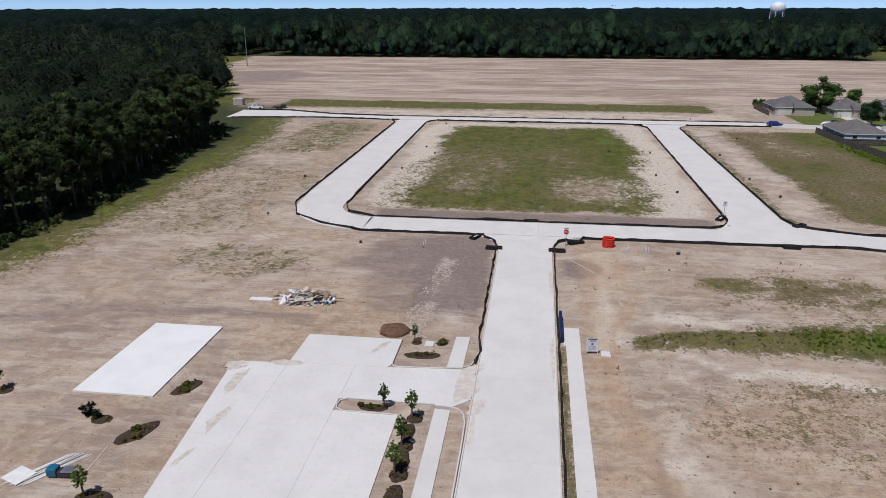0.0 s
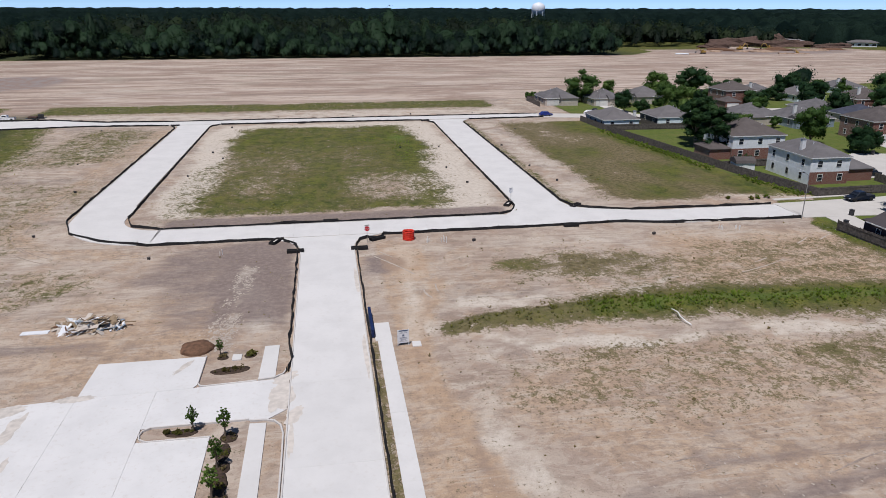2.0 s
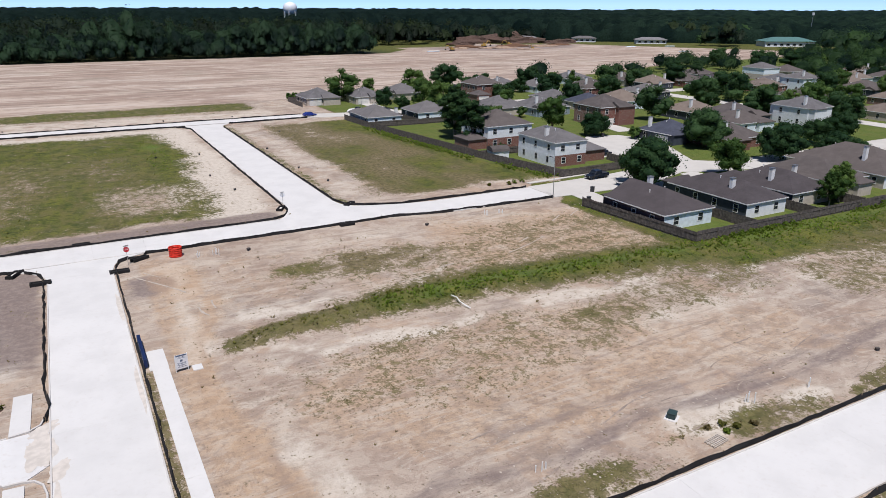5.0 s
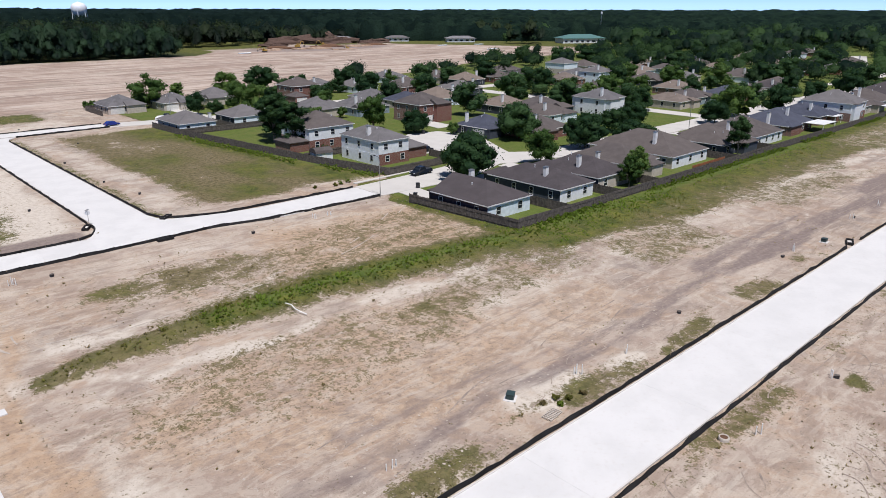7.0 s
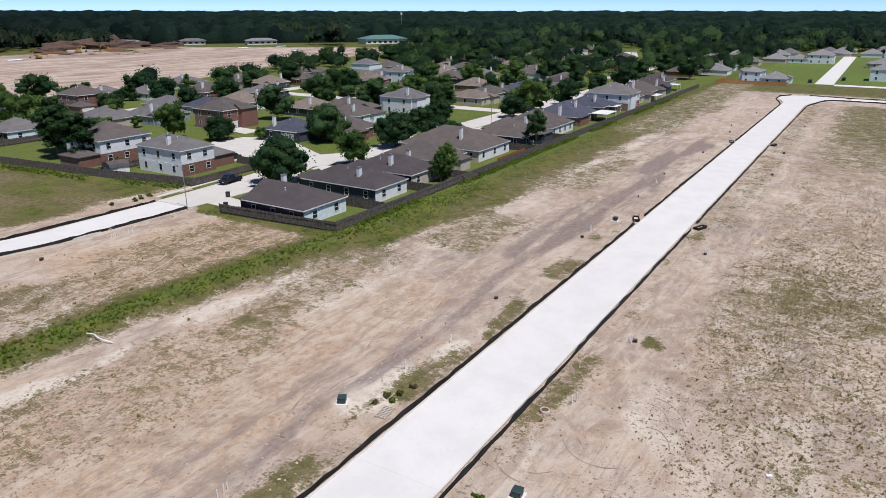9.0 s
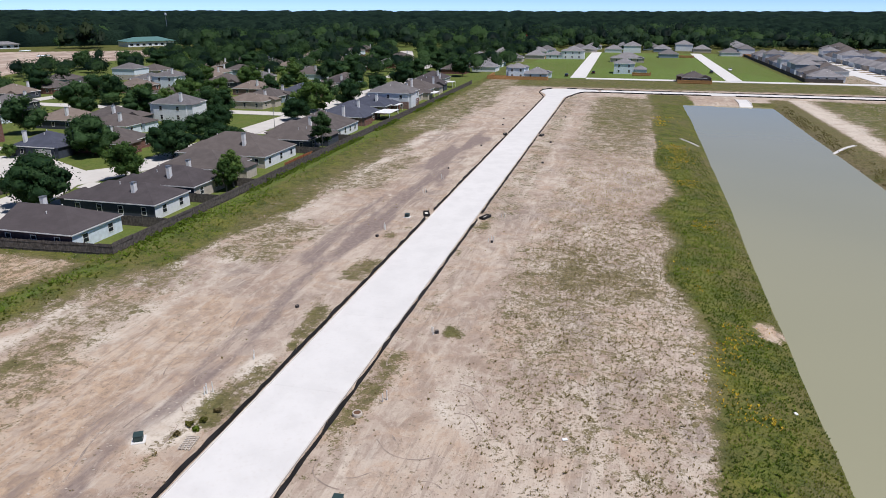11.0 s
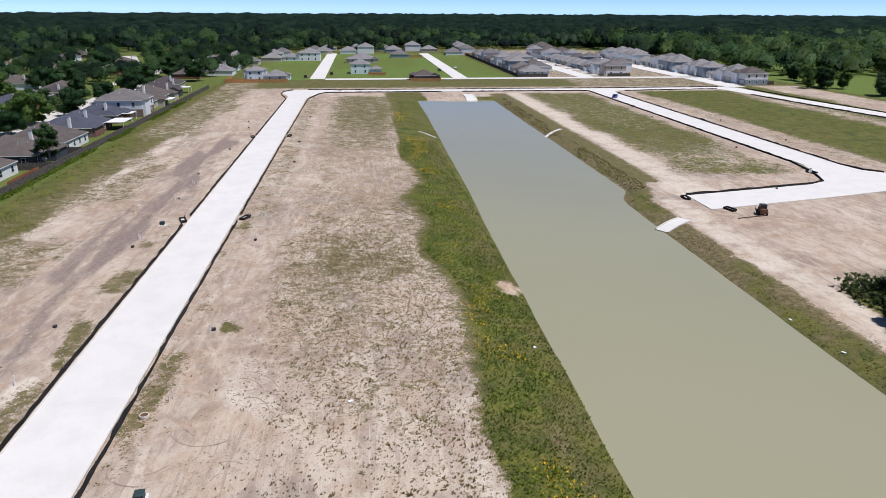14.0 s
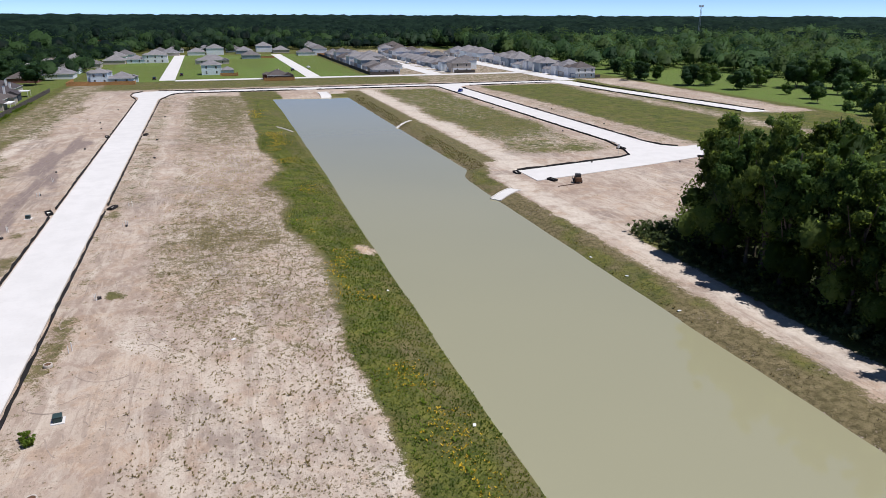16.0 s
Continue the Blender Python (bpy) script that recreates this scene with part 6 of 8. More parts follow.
def woods(name, label, pts, mat, leaves, size, spread=(3.2, 5.2), height=(15, 22), seed=1, trunks=True, knobs=(9, 15), tone=0.5, depth=0.42, tallness=(1.0, 1.35)):
    """Many trees too many to count, as one thing: knobbly crowns with sprays, and bare lower stems."""
    r = np.random.default_rng(seed)
    pieces, T = [], []
    stems = bmesh.new()
    for x, y, *more in pts:
        s, h = r.uniform(*spread), r.uniform(*height) * (more[0] if more else 1)
        ch = min(max(s * r.uniform(*tallness), 0.28 * h), 0.5 * h)
        radii = np.array([s * r.uniform(0.85, 1.15), s * r.uniform(0.85, 1.15), ch])
        one = mass(r, np.array([x, y, h - ch]), radii, 2, int(r.integers(*knobs)), depth, leaves, size, 0.6, 0.9, 0.2)
        pieces.append(one)
        T.append(np.full(len(one[0]), r.uniform(-tone, tone) + (0.45 if r.random() < 0.1 else 0.0)))
        if trunks:
            tube(stems, [(x, y, -0.2), (x + r.uniform(-0.4, 0.4), y + r.uniform(-0.4, 0.4), h * 0.45), (x + r.uniform(-0.8, 0.8), y + r.uniform(-0.8, 0.8), h * 0.85)], [0.26, 0.2, 0.08], 4)
    t = thing(name, pose(0, 0, 0), label, "woods", kind="stuff")
    me = arrays("crowns", *joined(pieces))
    layer = me.color_attributes.new("tree_tone", "FLOAT_COLOR", "POINT")
    T = np.concatenate(T)
    layer.data.foreach_set("color", np.stack([T, T, T, T * 0 + 1], 1).astype(np.float32).ravel())
    link("crowns", me, mat, t)
    if trunks:
        part("stem_cluster", stems, M_BARK, t, "slim tree stems")
    else:
        stems.free()
    return t


def scatter(n, ok, x0, x1, y0, y1, gap, seed):
    r = random.Random(seed)
    out, cell = [], {}
    for _ in range(n * 12):
        x, y = r.uniform(x0, x1), r.uniform(y0, y1)
        if not ok(x, y):
            continue
        k = (int(x // gap), int(y // gap))
        if any(math.hypot(x - a, y - b) < gap for i in (-1, 0, 1) for j in (-1, 0, 1) for a, b in cell.get((k[0] + i, k[1] + j), ())):
            continue
        cell.setdefault(k, []).append((x, y))
        out.append((x, y))
        if len(out) >= n:
            break
    return out


EAST = [(640, 24), (658, 33), (645, 3), (645, -12.5), (588, -39.5), (682, -57), (666, -71), (620, -88), (690, 22), (694, -4), (690, -30), (662, -38), (596, 62), (622, 58), (430, 74), (465, 76), (512, 70), (518, 96), (546, 58), (545, 80), (575, 88), (490, 98)]
yard += scatter(70, lambda x, y: not any(abs(x - a) < 11 and abs(y - b) < 10 for a, b in EAST), 404, 660, 64, 112, 7, 91)
yard += scatter(34, lambda x, y: not any(abs(x - a) < 12 and abs(y - b) < 11 for a, b in EAST), 650, 735, -100, 60, 9, 92)
woods("woods", "leafy trees among the farther roofs", yard, M_TOWN, 260, 0.42, (3.6, 6.4), (7, 12), 31, trunks=False, depth=0.24, tallness=(0.8, 1.05))

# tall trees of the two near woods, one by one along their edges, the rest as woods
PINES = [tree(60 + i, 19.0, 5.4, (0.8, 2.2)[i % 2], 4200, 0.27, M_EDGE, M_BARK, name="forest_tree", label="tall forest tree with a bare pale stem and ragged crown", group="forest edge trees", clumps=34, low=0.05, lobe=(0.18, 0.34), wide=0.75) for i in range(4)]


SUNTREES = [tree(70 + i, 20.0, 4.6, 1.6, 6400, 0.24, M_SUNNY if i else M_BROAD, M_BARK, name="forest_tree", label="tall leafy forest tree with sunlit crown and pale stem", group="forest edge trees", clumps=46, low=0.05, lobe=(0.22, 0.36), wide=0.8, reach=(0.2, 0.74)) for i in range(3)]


def wood_edge(y):
    return float(np.interp(y, [-40, 20, 60, 80, 95, 110, 126, 150, 185, 205], [-96, -88, -86, -84, -83, -82.5, -84, -87, -92, -99]))


y = 18.0
while y < 200:
    plant(PINES, wood_edge(y) - rnd.uniform(2.5, 5), y, rnd.uniform(0.75, 1.1))
    y += rnd.uniform(3.2, 5.5)
y = 10.0
while y < 205:
    plant(PINES, wood_edge(y) - rnd.uniform(9, 12), y, rnd.uniform(0.9, 1.15))
    y += rnd.uniform(5, 7)


def in_view(x, y, west=-46.0, south=150.0):
    """Inside the sweep of land that the place opens on."""
    return west < math.degrees(math.atan2(x + 10, y + 10)) < south


def west_side(y):
    return float(np.interp(y, [0, 205, 240, 256, 300, 380, 430, 440, 560, 600], [-96, -112, -122, -122, -142, -178, -206, -230, -236, -215]))


nw = scatter(1100, lambda x, y: (x < wood_edge(y) - 13 if y < 205 else x < west_side(y)) and in_view(x, y) and math.hypot(x + 372, y - 640) > 36 and math.hypot((x + 130) * 1.5, y - 247) > 20, -560, -86, 20, 640, 6.3, 5)
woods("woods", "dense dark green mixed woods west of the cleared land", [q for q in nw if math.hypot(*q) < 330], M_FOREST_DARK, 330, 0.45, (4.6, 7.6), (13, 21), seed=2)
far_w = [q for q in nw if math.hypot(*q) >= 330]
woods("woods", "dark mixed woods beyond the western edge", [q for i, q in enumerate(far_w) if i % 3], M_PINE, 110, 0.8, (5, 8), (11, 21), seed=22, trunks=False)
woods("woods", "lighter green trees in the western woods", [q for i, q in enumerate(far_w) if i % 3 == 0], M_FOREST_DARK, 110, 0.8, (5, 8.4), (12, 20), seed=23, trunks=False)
def woodsize():
    k = rnd.uniform(0.85, 1.1)
    return k, k * rnd.uniform(1.12, 1.34)


x = 71.0
while x > -6:
    plant(SUNTREES, x, -77.4 - rnd.uniform(0, 2.6) - (3 if x > 66 else 0), *woodsize())
    x -= rnd.uniform(3.2, 5.0)
y = -84.0
while y > -150:
    plant(SUNTREES, 70.5 + 0.15 * (y + 92) - rnd.uniform(0, 4), y, *woodsize())
    y -= rnd.uniform(4, 6)
x = 67.0
while x > 0:
    plant(SUNTREES, x, -84 - rnd.uniform(0, 4), *woodsize())
    x -= rnd.uniform(5, 7)
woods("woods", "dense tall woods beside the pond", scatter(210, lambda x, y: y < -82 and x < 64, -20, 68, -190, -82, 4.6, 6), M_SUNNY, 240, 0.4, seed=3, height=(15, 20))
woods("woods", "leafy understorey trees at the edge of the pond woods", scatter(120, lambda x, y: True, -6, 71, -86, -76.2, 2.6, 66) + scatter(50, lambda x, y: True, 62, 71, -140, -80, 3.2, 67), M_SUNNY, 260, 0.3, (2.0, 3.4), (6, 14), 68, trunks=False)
# brush under the woods
def brush(name, label, pts, mat, seed, size=0.34, spread=1.4, leaves=55):
    r = np.random.default_rng(seed)
    V, F, N, off = [], [], [], 0
    for x, y in pts:
        s = spread * r.uniform(0.6, 1.4)
        p, nn = crown_points(r, leaves, 7, s, s * 0.8, 0.5)
        p += np.array([x, y, float(land(np.array([x]), np.array([y]))[0]) + s * 0.55])
        v, f, q = cards(p, nn, size, r)
        V.append(v)
        N.append(q)
        F.append(f + off)
        off += len(v)
    return tagged(link(name, arrays(name, np.concatenate(V), np.concatenate(F), np.concatenate(N)), mat), label, "undergrowth", kind="stuff")


brush("undergrowth", "dark brush under the western woods", scatter(420, lambda x, y: wood_edge(y) - 9 < x < wood_edge(y) + 1.5, -100, -70, 15, 205, 1.3, 8), M_EDGE, 4)
brush("undergrowth", "tangled brush under the pond woods", scatter(640, lambda x, y: (-80 < y < -72.4 and x < 76) or (66 < x < 79 and -150 < y < -72.4), -10, 86, -150, -72.3, 1.15, 9), M_EDGE, 5)

brush("hedge_weeds", "low dark bushes along the southern shore", scatter(600, lambda x, y: x > 136 and 0.5 < float(pond_edge(np.array([x]), np.array([y]))[0]) < 4.5 and float(fbm(np.array([x * 0.09]), np.array([y * 0.2]), 2)[0]) > 0.36, 60, 300, -70, -60, 0.45, 47), M_SHOREBUSH, 48, 0.09, 0.24, 22)
brush("hedge_weeds", "leafy weeds growing up along the board fence", scatter(320, lambda x, y: float(fbm(np.array([x * 0.07]), np.array([2.0]), 2)[0]) > 0.38, 88, 345, 64.3, 65.8, 0.8, 44), M_BRIGHTWEED, 45, 0.16, 0.6, 60)
brush("hedge_weeds", "bright leafy weeds before the board fence of the corner lots", scatter(420, lambda x, y: 0.3 < float(np.interp(y, [112, 135, 195, 213], [97, 91, 84, 84])) - x < 3.2 and float(fbm(np.array([x * 0.2]), np.array([y * 0.06]), 2)[0]) > 0.4, 78, 97, 114, 205, 0.75, 49), M_BRIGHTWEED, 50, 0.15, 0.5, 45)
brush("hedge_weeds", "tall leafy weeds on the low grassy ridge", [(x, float(np.interp(x, [16, 36, 60, 85], [65.3, 68.6, 66.4, 64.0])) + rnd.gauss(0, 1.5)) for x in [rnd.uniform(32, 112) for _ in range(340)]], M_BERMGRASS, 46, 0.09, 0.20, 30)
# far woods
def lumpy(pts):
    """Trees of uneven height: groves of tall ones and low gaps."""
    out = []
    for x, y in pts:
        k = 0.55 + 0.75 * float(fbm(np.array([x * 0.018]), np.array([y * 0.018]), 3)[0])
        out.append((x, y, k * rnd.uniform(0.78, 1.12)))
    return out


far_n = scatter(1500, lambda x, y: y > 525 + 5 * math.sin(x * 0.05) + 3 * math.sin(x * 0.17) and not (x > 225 and y < 625) and not (-226 < x < -206 and y < 590) and x > -236, -236, 330, 520, 640, 6.4, 12)
front = [q for q in far_n if q[1] < 552]
back = [q for q in far_n if q[1] >= 552]
low_n = scatter(420, lambda x, y: 521 < y < 534 and not -226 < x < -206, -234, 226, 520, 534, 3.0, 41)
woods("woods", "low understorey along the forest edge", low_n, M_FOREST, 50, 0.55, (2.6, 4.8), (7, 16), 42, trunks=False)
woods("woods", "long dark wall of forest beyond the bare field", lumpy(front), M_FOREST, 200, 0.6, (4.2, 8.0), (17, 29), 7, trunks=False)
woods("woods", "forest crowns behind the first trees", lumpy(back[::2]), M_FOREST_DARK, 80, 0.85, (5, 8.4), (19, 28), 27, trunks=False)
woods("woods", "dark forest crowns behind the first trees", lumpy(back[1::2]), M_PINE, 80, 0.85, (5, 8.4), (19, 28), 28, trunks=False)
def hall_lawn(x, y):
    """Open grass before the far halls."""
    k = max(0.0, min(1.0, ((x - 520) * 110 + (y - 385) * 70) / (110 ** 2 + 70 ** 2)))
    if 430 < x < 760 and 0 < (x - 430) * 0.55 + (y - 585) * 0.84 < 62:
        return True
    return math.hypot(x - 520 - 110 * k, y - 385 - 70 * k) < 38 or math.hypot(x - 660, y - 405) < 30 or math.hypot(x - 565, y - 590) < 34


hor = scatter(1500, lambda x, y: not hall_lawn(x, y) and not (x < 560 and y < 640) and in_view(x, y) and math.hypot(x, y) < 830, -640, 640, 430, 830, 10.5, 13)
woods("woods", "forest reaching towards the horizon", lumpy(hor[::2]), M_FOREST_DARK, 70, 1.1, (6.5, 10), (16, 23), 8, trunks=False, depth=0.24, tallness=(0.8, 1.1))
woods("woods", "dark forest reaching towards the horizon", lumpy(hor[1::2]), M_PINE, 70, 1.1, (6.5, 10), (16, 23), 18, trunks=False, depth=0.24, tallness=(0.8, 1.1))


def east(x, y):
    if y > 60:
        return x > 640 + 0.2 * (y - 60) or (x > 560 and y > 240)
    if y > -245:
        return x > 708
    return True


belt = scatter(1500, lambda x, y: east(x, y) and y > -260 and math.hypot(x, y) < 840 and not hall_lawn(x, y), 560, 840, -260, 520, 9.6, 14)
woods("woods", "leafy belt of trees behind the housing estate", lumpy(belt[::2]), M_TOWN, 90, 0.7, (5.4, 9.4), (12, 22), 9, trunks=False, tone=0.75, depth=0.22, tallness=(0.8, 1.05))
woods("woods", "dark green belt of trees behind the housing estate", lumpy(belt[1::2]), M_FOREST, 90, 0.7, (5.4, 9.4), (12, 22), 19, trunks=False, tone=0.75, depth=0.22, tallness=(0.8, 1.05))


def meadow(x, y):
    """Clearings in the south-east."""
    if y > -248 and x > 340 or y > -237:
        return True
    if 150 < x < 398 and y > -335 + 0.12 * (x - 250):
        return True
    for cx, cy, rx, ry in ((700, -335, 60, 14), (690, -402, 50, 12), (685, -462, 100, 26), (468, -299, 24, 14), (436, -526, 40, 40), (321, -405, 40, 26), (560, -400, 40, 14)):
        if math.hypot((x - cx) / rx, (y - cy) / ry) < 1:
            return True
    return False


sme = scatter(1500, lambda x, y: not meadow(x, y) and in_view(x, y) and (x > 150 or y < -300), 60, 800, -700, -236, 8.2, 15)
woods("woods", "trees and scrub round green meadows", lumpy(sme[::2]), M_MEADOW, 130, 0.75, (5.5, 9), (12, 21), 10, trunks=False, depth=0.26, tallness=(0.8, 1.1))
woods("woods", "dark trees and scrub round green meadows", lumpy(sme[1::2]), M_OAK, 130, 0.75, (5.5, 9), (12, 21), 20, trunks=False, depth=0.26, tallness=(0.8, 1.1))
for x, y, k, q in ((296, -245, 0, 1.25), (292, -253, 1, 1.3), (297, -260, 0, 1.0), (270, -257, 0, 1.2), (278, -274, 1, 1.2), (283, -281, 0, 1.1), (268, -290, 0, 1.6), (265, -298, 1, 1.7), (262, -307, 0, 1.7), (258, -316, 1, 1.6), (272, -304, 0, 1.5), (331, -231, 1, 1.0), (329, -239, 0, 1.05),
                   (327, -247, 1, 0.95), (336, -240, 0, 1.1), (318, -262, 1, 0.5), (306, -290, 0, 0.7), (245, -262, 1, 0.6), (238, -285, 0, 1.0), (352, -246, 0, 1.0), (362, -251, 1, 1.1), (372, -249, 0, 1.1), (228, -262, 0, 0.9), (215, -250, 1, 0.8), (204, -258, 0, 1.0), (190, -248, 1, 1.1), (178, -242, 0, 1.2), (166, -250, 1, 1.2)):
    plant((FAROAKS, FARBROADS)[k], x, y, q * 1.05, q * 1.1, label="leafy green tree standing in a meadow")
sehor = scatter(1100, lambda x, y: (x > 780 or y < -690) and in_view(x, y) and math.hypot(x, y) < 840 and y < -255, 100, 840, -840, -255, 10.5, 16)
woods("woods", "woods to the south-east horizon", lumpy(sehor), M_OAK, 70, 1.1, (7, 10.5), (14, 21), 11, trunks=False)


# canopy out to the horizon
def domes(x, y, cell):
    """Rounded crowns side by side, each of its own height."""
    ix, iy = np.floor(x / cell).astype(int), np.floor(y / cell).astype(int)
    best, tone = np.full_like(x, 2.0), np.zeros_like(x)
    for i in (-1, 0, 1):
        for j in (-1, 0, 1):
            a, b = ix + i, iy + j
            ox, oy, hh, tt = LAT[a % 256, b % 256], LAT[(a + 91) % 256, (b + 37) % 256], LAT[(a + 17) % 256, (b + 151) % 256], LAT[(a + 61) % 256, (b + 7) % 256]
            d2 = ((x - (a + ox) * cell) ** 2 + (y - (b + oy) * cell) ** 2) / (0.72 * cell) ** 2
            top = (10 + 10 * hh) * np.sqrt(np.clip(1 - d2, 0, 1)) + 2
            tone = np.where(top > best, tt, tone)
            best = np.maximum(best, top)
    return best, tone


cr = np.concatenate([[796, 797], np.linspace(800, 1120, 76), np.linspace(1126, 1800, 44), 1800 * (11500 / 1800) ** np.linspace(0.02, 1, 30)])
ca = np.radians(np.linspace(-50, 150, 520))
rr, aa = np.meshgrid(cr, ca)
cxx, cyy = (rr * np.sin(aa)).ravel(), (rr * np.cos(aa)).ravel()
cz, ctone = domes(cxx, cyy, 13.0)
cz = cz * (1 + 0.25 * step(0.9, 0.4, aa.ravel())) * (0.72 + 0.45 * fbm(cxx * 0.006, cyy * 0.006, 3)) * np.where(rr.ravel() < 796.5, 0, 1)
nr = len(cr)
ic = (np.arange(len(ca) - 1)[:, None] * nr + np.arange(nr - 1)[None, :]).ravel()


def canopy_material():
    n = Nodes("distant forest canopy")
    p = n.pos()
    at = n.t.nodes.new("ShaderNodeVertexColor")
    at.layer_name = "tone"
    sp = n.add("ShaderNodeSeparateColor", Color=at.outputs["Color"])
    # crown colours pushed towards blue: distance haze is painted in here
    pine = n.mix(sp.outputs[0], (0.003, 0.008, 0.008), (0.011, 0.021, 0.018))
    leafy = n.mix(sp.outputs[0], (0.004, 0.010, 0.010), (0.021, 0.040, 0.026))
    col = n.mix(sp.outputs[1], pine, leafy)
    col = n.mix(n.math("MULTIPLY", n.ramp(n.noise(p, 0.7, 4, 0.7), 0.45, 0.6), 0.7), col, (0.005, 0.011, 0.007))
    n.bump(n.noise(p, 0.5, 4, 0.7), 1.0, 1.5)
    n.bsdf.inputs["Specular IOR Level"].default_value = 0.02
    return n.done(col, 0.95)


canopy_mesh = arrays("forest_canopy", np.stack([cxx, cyy, cz], 1), np.stack([ic, ic + 1, ic + nr + 1, ic + nr], 1))
layer = canopy_mesh.color_attributes.new("tone", "FLOAT_COLOR", "POINT")
layer.data.foreach_set("color", np.stack([ctone, step(0.45, 0.95, aa.ravel()), 0 * ctone, 0 * ctone + 1], 1).astype(np.float32).ravel())
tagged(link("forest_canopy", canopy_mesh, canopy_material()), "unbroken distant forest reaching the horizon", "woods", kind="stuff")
retire(OAKS + BROADS + TALLS + PINES + SUNTREES + FAROAKS + FARBROADS)


# ---- loose things on the site ----
def stop_sign(x, y, rot, z=0.0):
    t = thing("stop_sign", pose(x, y, z, 0, 0, rot), "red octagonal stop sign on a thin steel post", "traffic sign", "stop signs")
    bm = bmesh.new()
    tube(bm, [(0, 0, -0.2), (0, 0, 3.1)], [0.035, 0.035], 8)
    part("post", bm, M_METAL, t)
    bm = bmesh.new()
    oc = [(0.42 * math.cos(radians(22.5 + 45 * i)), 0.42 * math.sin(radians(22.5 + 45 * i))) for i in range(8)]
    prism(bm, oc, 0, 0.02)
    face = part("face", bm, M_SIGNRED, t)
    face.matrix_basis = pose(0, -0.04, 2.4, 90, 0, 0)
    bm = bmesh.new()
    prism(bm, [(1.07 * a, 1.07 * b) for a, b in oc], -0.006, 0.0)
    rim = part("rim", bm, M_SIGNWHITE, t)
    rim.matrix_basis = pose(0, -0.034, 2.4, 90, 0, 0)
    fc = bpy.data.curves.new("lettering", "FONT")
    fc.body, fc.size, fc.align_x, fc.align_y, fc.extrude = "STOP", 0.30, "CENTER", "CENTER", 0.002
    tx = new("lettering", fc)
    tx.data.materials.append(M_SIGNWHITE)
    tx.parent = face
    tx.matrix_basis = pose(0, 0, 0.024)
    blade = part("street_blade", boxes((-0.4, 0.4, -0.01, 0.01, 2.85, 3.02)), M_METAL, t)
    blade.matrix_basis = pose(0, 0, 0, 0, 0, 20)
    return t


stop_sign(6.3, 98.0, 0)
stop_sign(35.0, 117.6, 180)
stop_sign(139.5, -107.6, 90)

# coil of red duct
coil = thing("duct_coil", pose(13.0, 98.8, 0), "coil of bright orange red plastic duct on the soil", "pipe coil")
for i in range(9):
    bm = bmesh.new()
    a = 0.88 - 0.05 * (i % 2)
    n = 28
    rows = [[bm.verts.new(((a + 0.1 * math.cos(q)) * math.cos(p), (a + 0.1 * math.cos(q)) * math.sin(p), 0.12 + i * 0.16 + 0.1 * math.sin(q) + 0.03 * math.sin(p * 2 + i))) for q in [2 * math.pi * k / 7 for k in range(7)]] for p in [2 * math.pi * j / n for j in range(n)]]
    for j in range(n):
        for k in range(7):
            bm.faces.new((rows[j][k], rows[(j + 1) % n][k], rows[(j + 1) % n][(k + 1) % 7], rows[j][(k + 1) % 7]))
    part("turn", bm, M_RED, coil)

# notice board at the footpath
board = thing("notice_board", pose(8.0, 61.6, 0, 0, 0, 6), "white framed site notice board on two posts", "sign")
for s in (-0.66, 0.58):
    part("post", boxes((s, s + 0.08, -0.04, 0.04, -0.2, 1.95), bevel=0.01), M_TRIM, board)
panel = part("panel", boxes((-0.58, 0.58, -0.02, 0.02, 0.3, 1.9)), M_SIGNWHITE, board)
part("header", boxes((-0.52, 0.52, -0.026, -0.02, 1.72, 1.88)), M_PRINT, panel)
for i, (w, z) in enumerate(((0.3, 1.62), (0.42, 1.50), (0.46, 0.95), (0.40, 0.86), (0.46, 0.72), (0.3, 0.62), (0.44, 0.5))):
    part("text_line", boxes((-w, w, -0.026, -0.02, z, z + 0.035)), M_PRINT, panel)
part("emblem", boxes((-0.12, 0.12, -0.026, -0.02, 1.1, 1.34)), M_PRINT, panel)
tagged(part("concrete_pad", boxes((9.0, 10.0, 61.0, 62.2, -0.1, 0.12), bevel=0.02), M_ROAD, None), "small loose square concrete slab on soil", "slab")

# long dark blue barrier at the kerb
bar = thing("barrier", pose(4.75, 67.2, 0), "long dark blue plastic barrier standing at the kerb", "barrier")
part("panel", boxes((-0.16, 0.2, -3.3, 3.3, 0.02, 1.05), bevel=0.04), M_BLUETARP, bar)
part("foot", boxes((-0.3, 0.34, -3.34, 3.34, -0.05, 0.12), bevel=0.02), M_DARKMETAL, bar)

# rubble heap with a pale sheet beside it
heap = thing("rubble_heap", pose(-28, 72.2, 0), "heap of broken boards, plaster and white sheeting", "rubble heap")
hr = random.Random(5)
RUB = [M_SIGNWHITE, M_BEIGE, M_STAKE, M_SIGNWHITE, M_BEIGE, M_STAKE, M_BEIGE, M_CLAY, M_GREYBLUE]
for i in range(150):
    a, q = hr.uniform(0, 6.28), hr.random() ** 0.7
    l, w = hr.uniform(0.4, 2.2), hr.uniform(0.08, 0.7)
    ob = part("scrap", boxes((-l / 2, l / 2, -w / 2, w / 2, -0.03, 0.03)), RUB[i % 9], heap)
    ob.matrix_basis = pose(math.cos(a) * q * 4.2, math.sin(a) * q * 2.4, 0.1 + (1 - q) * 1.0 * hr.random(), hr.uniform(-26, 26), hr.uniform(-26, 26), hr.uniform(0, 180))
bm = bmesh.new()
lump(bm, 1.6, 0.4, 0.5, 4)
part("core", bm, M_BEIGE, heap)
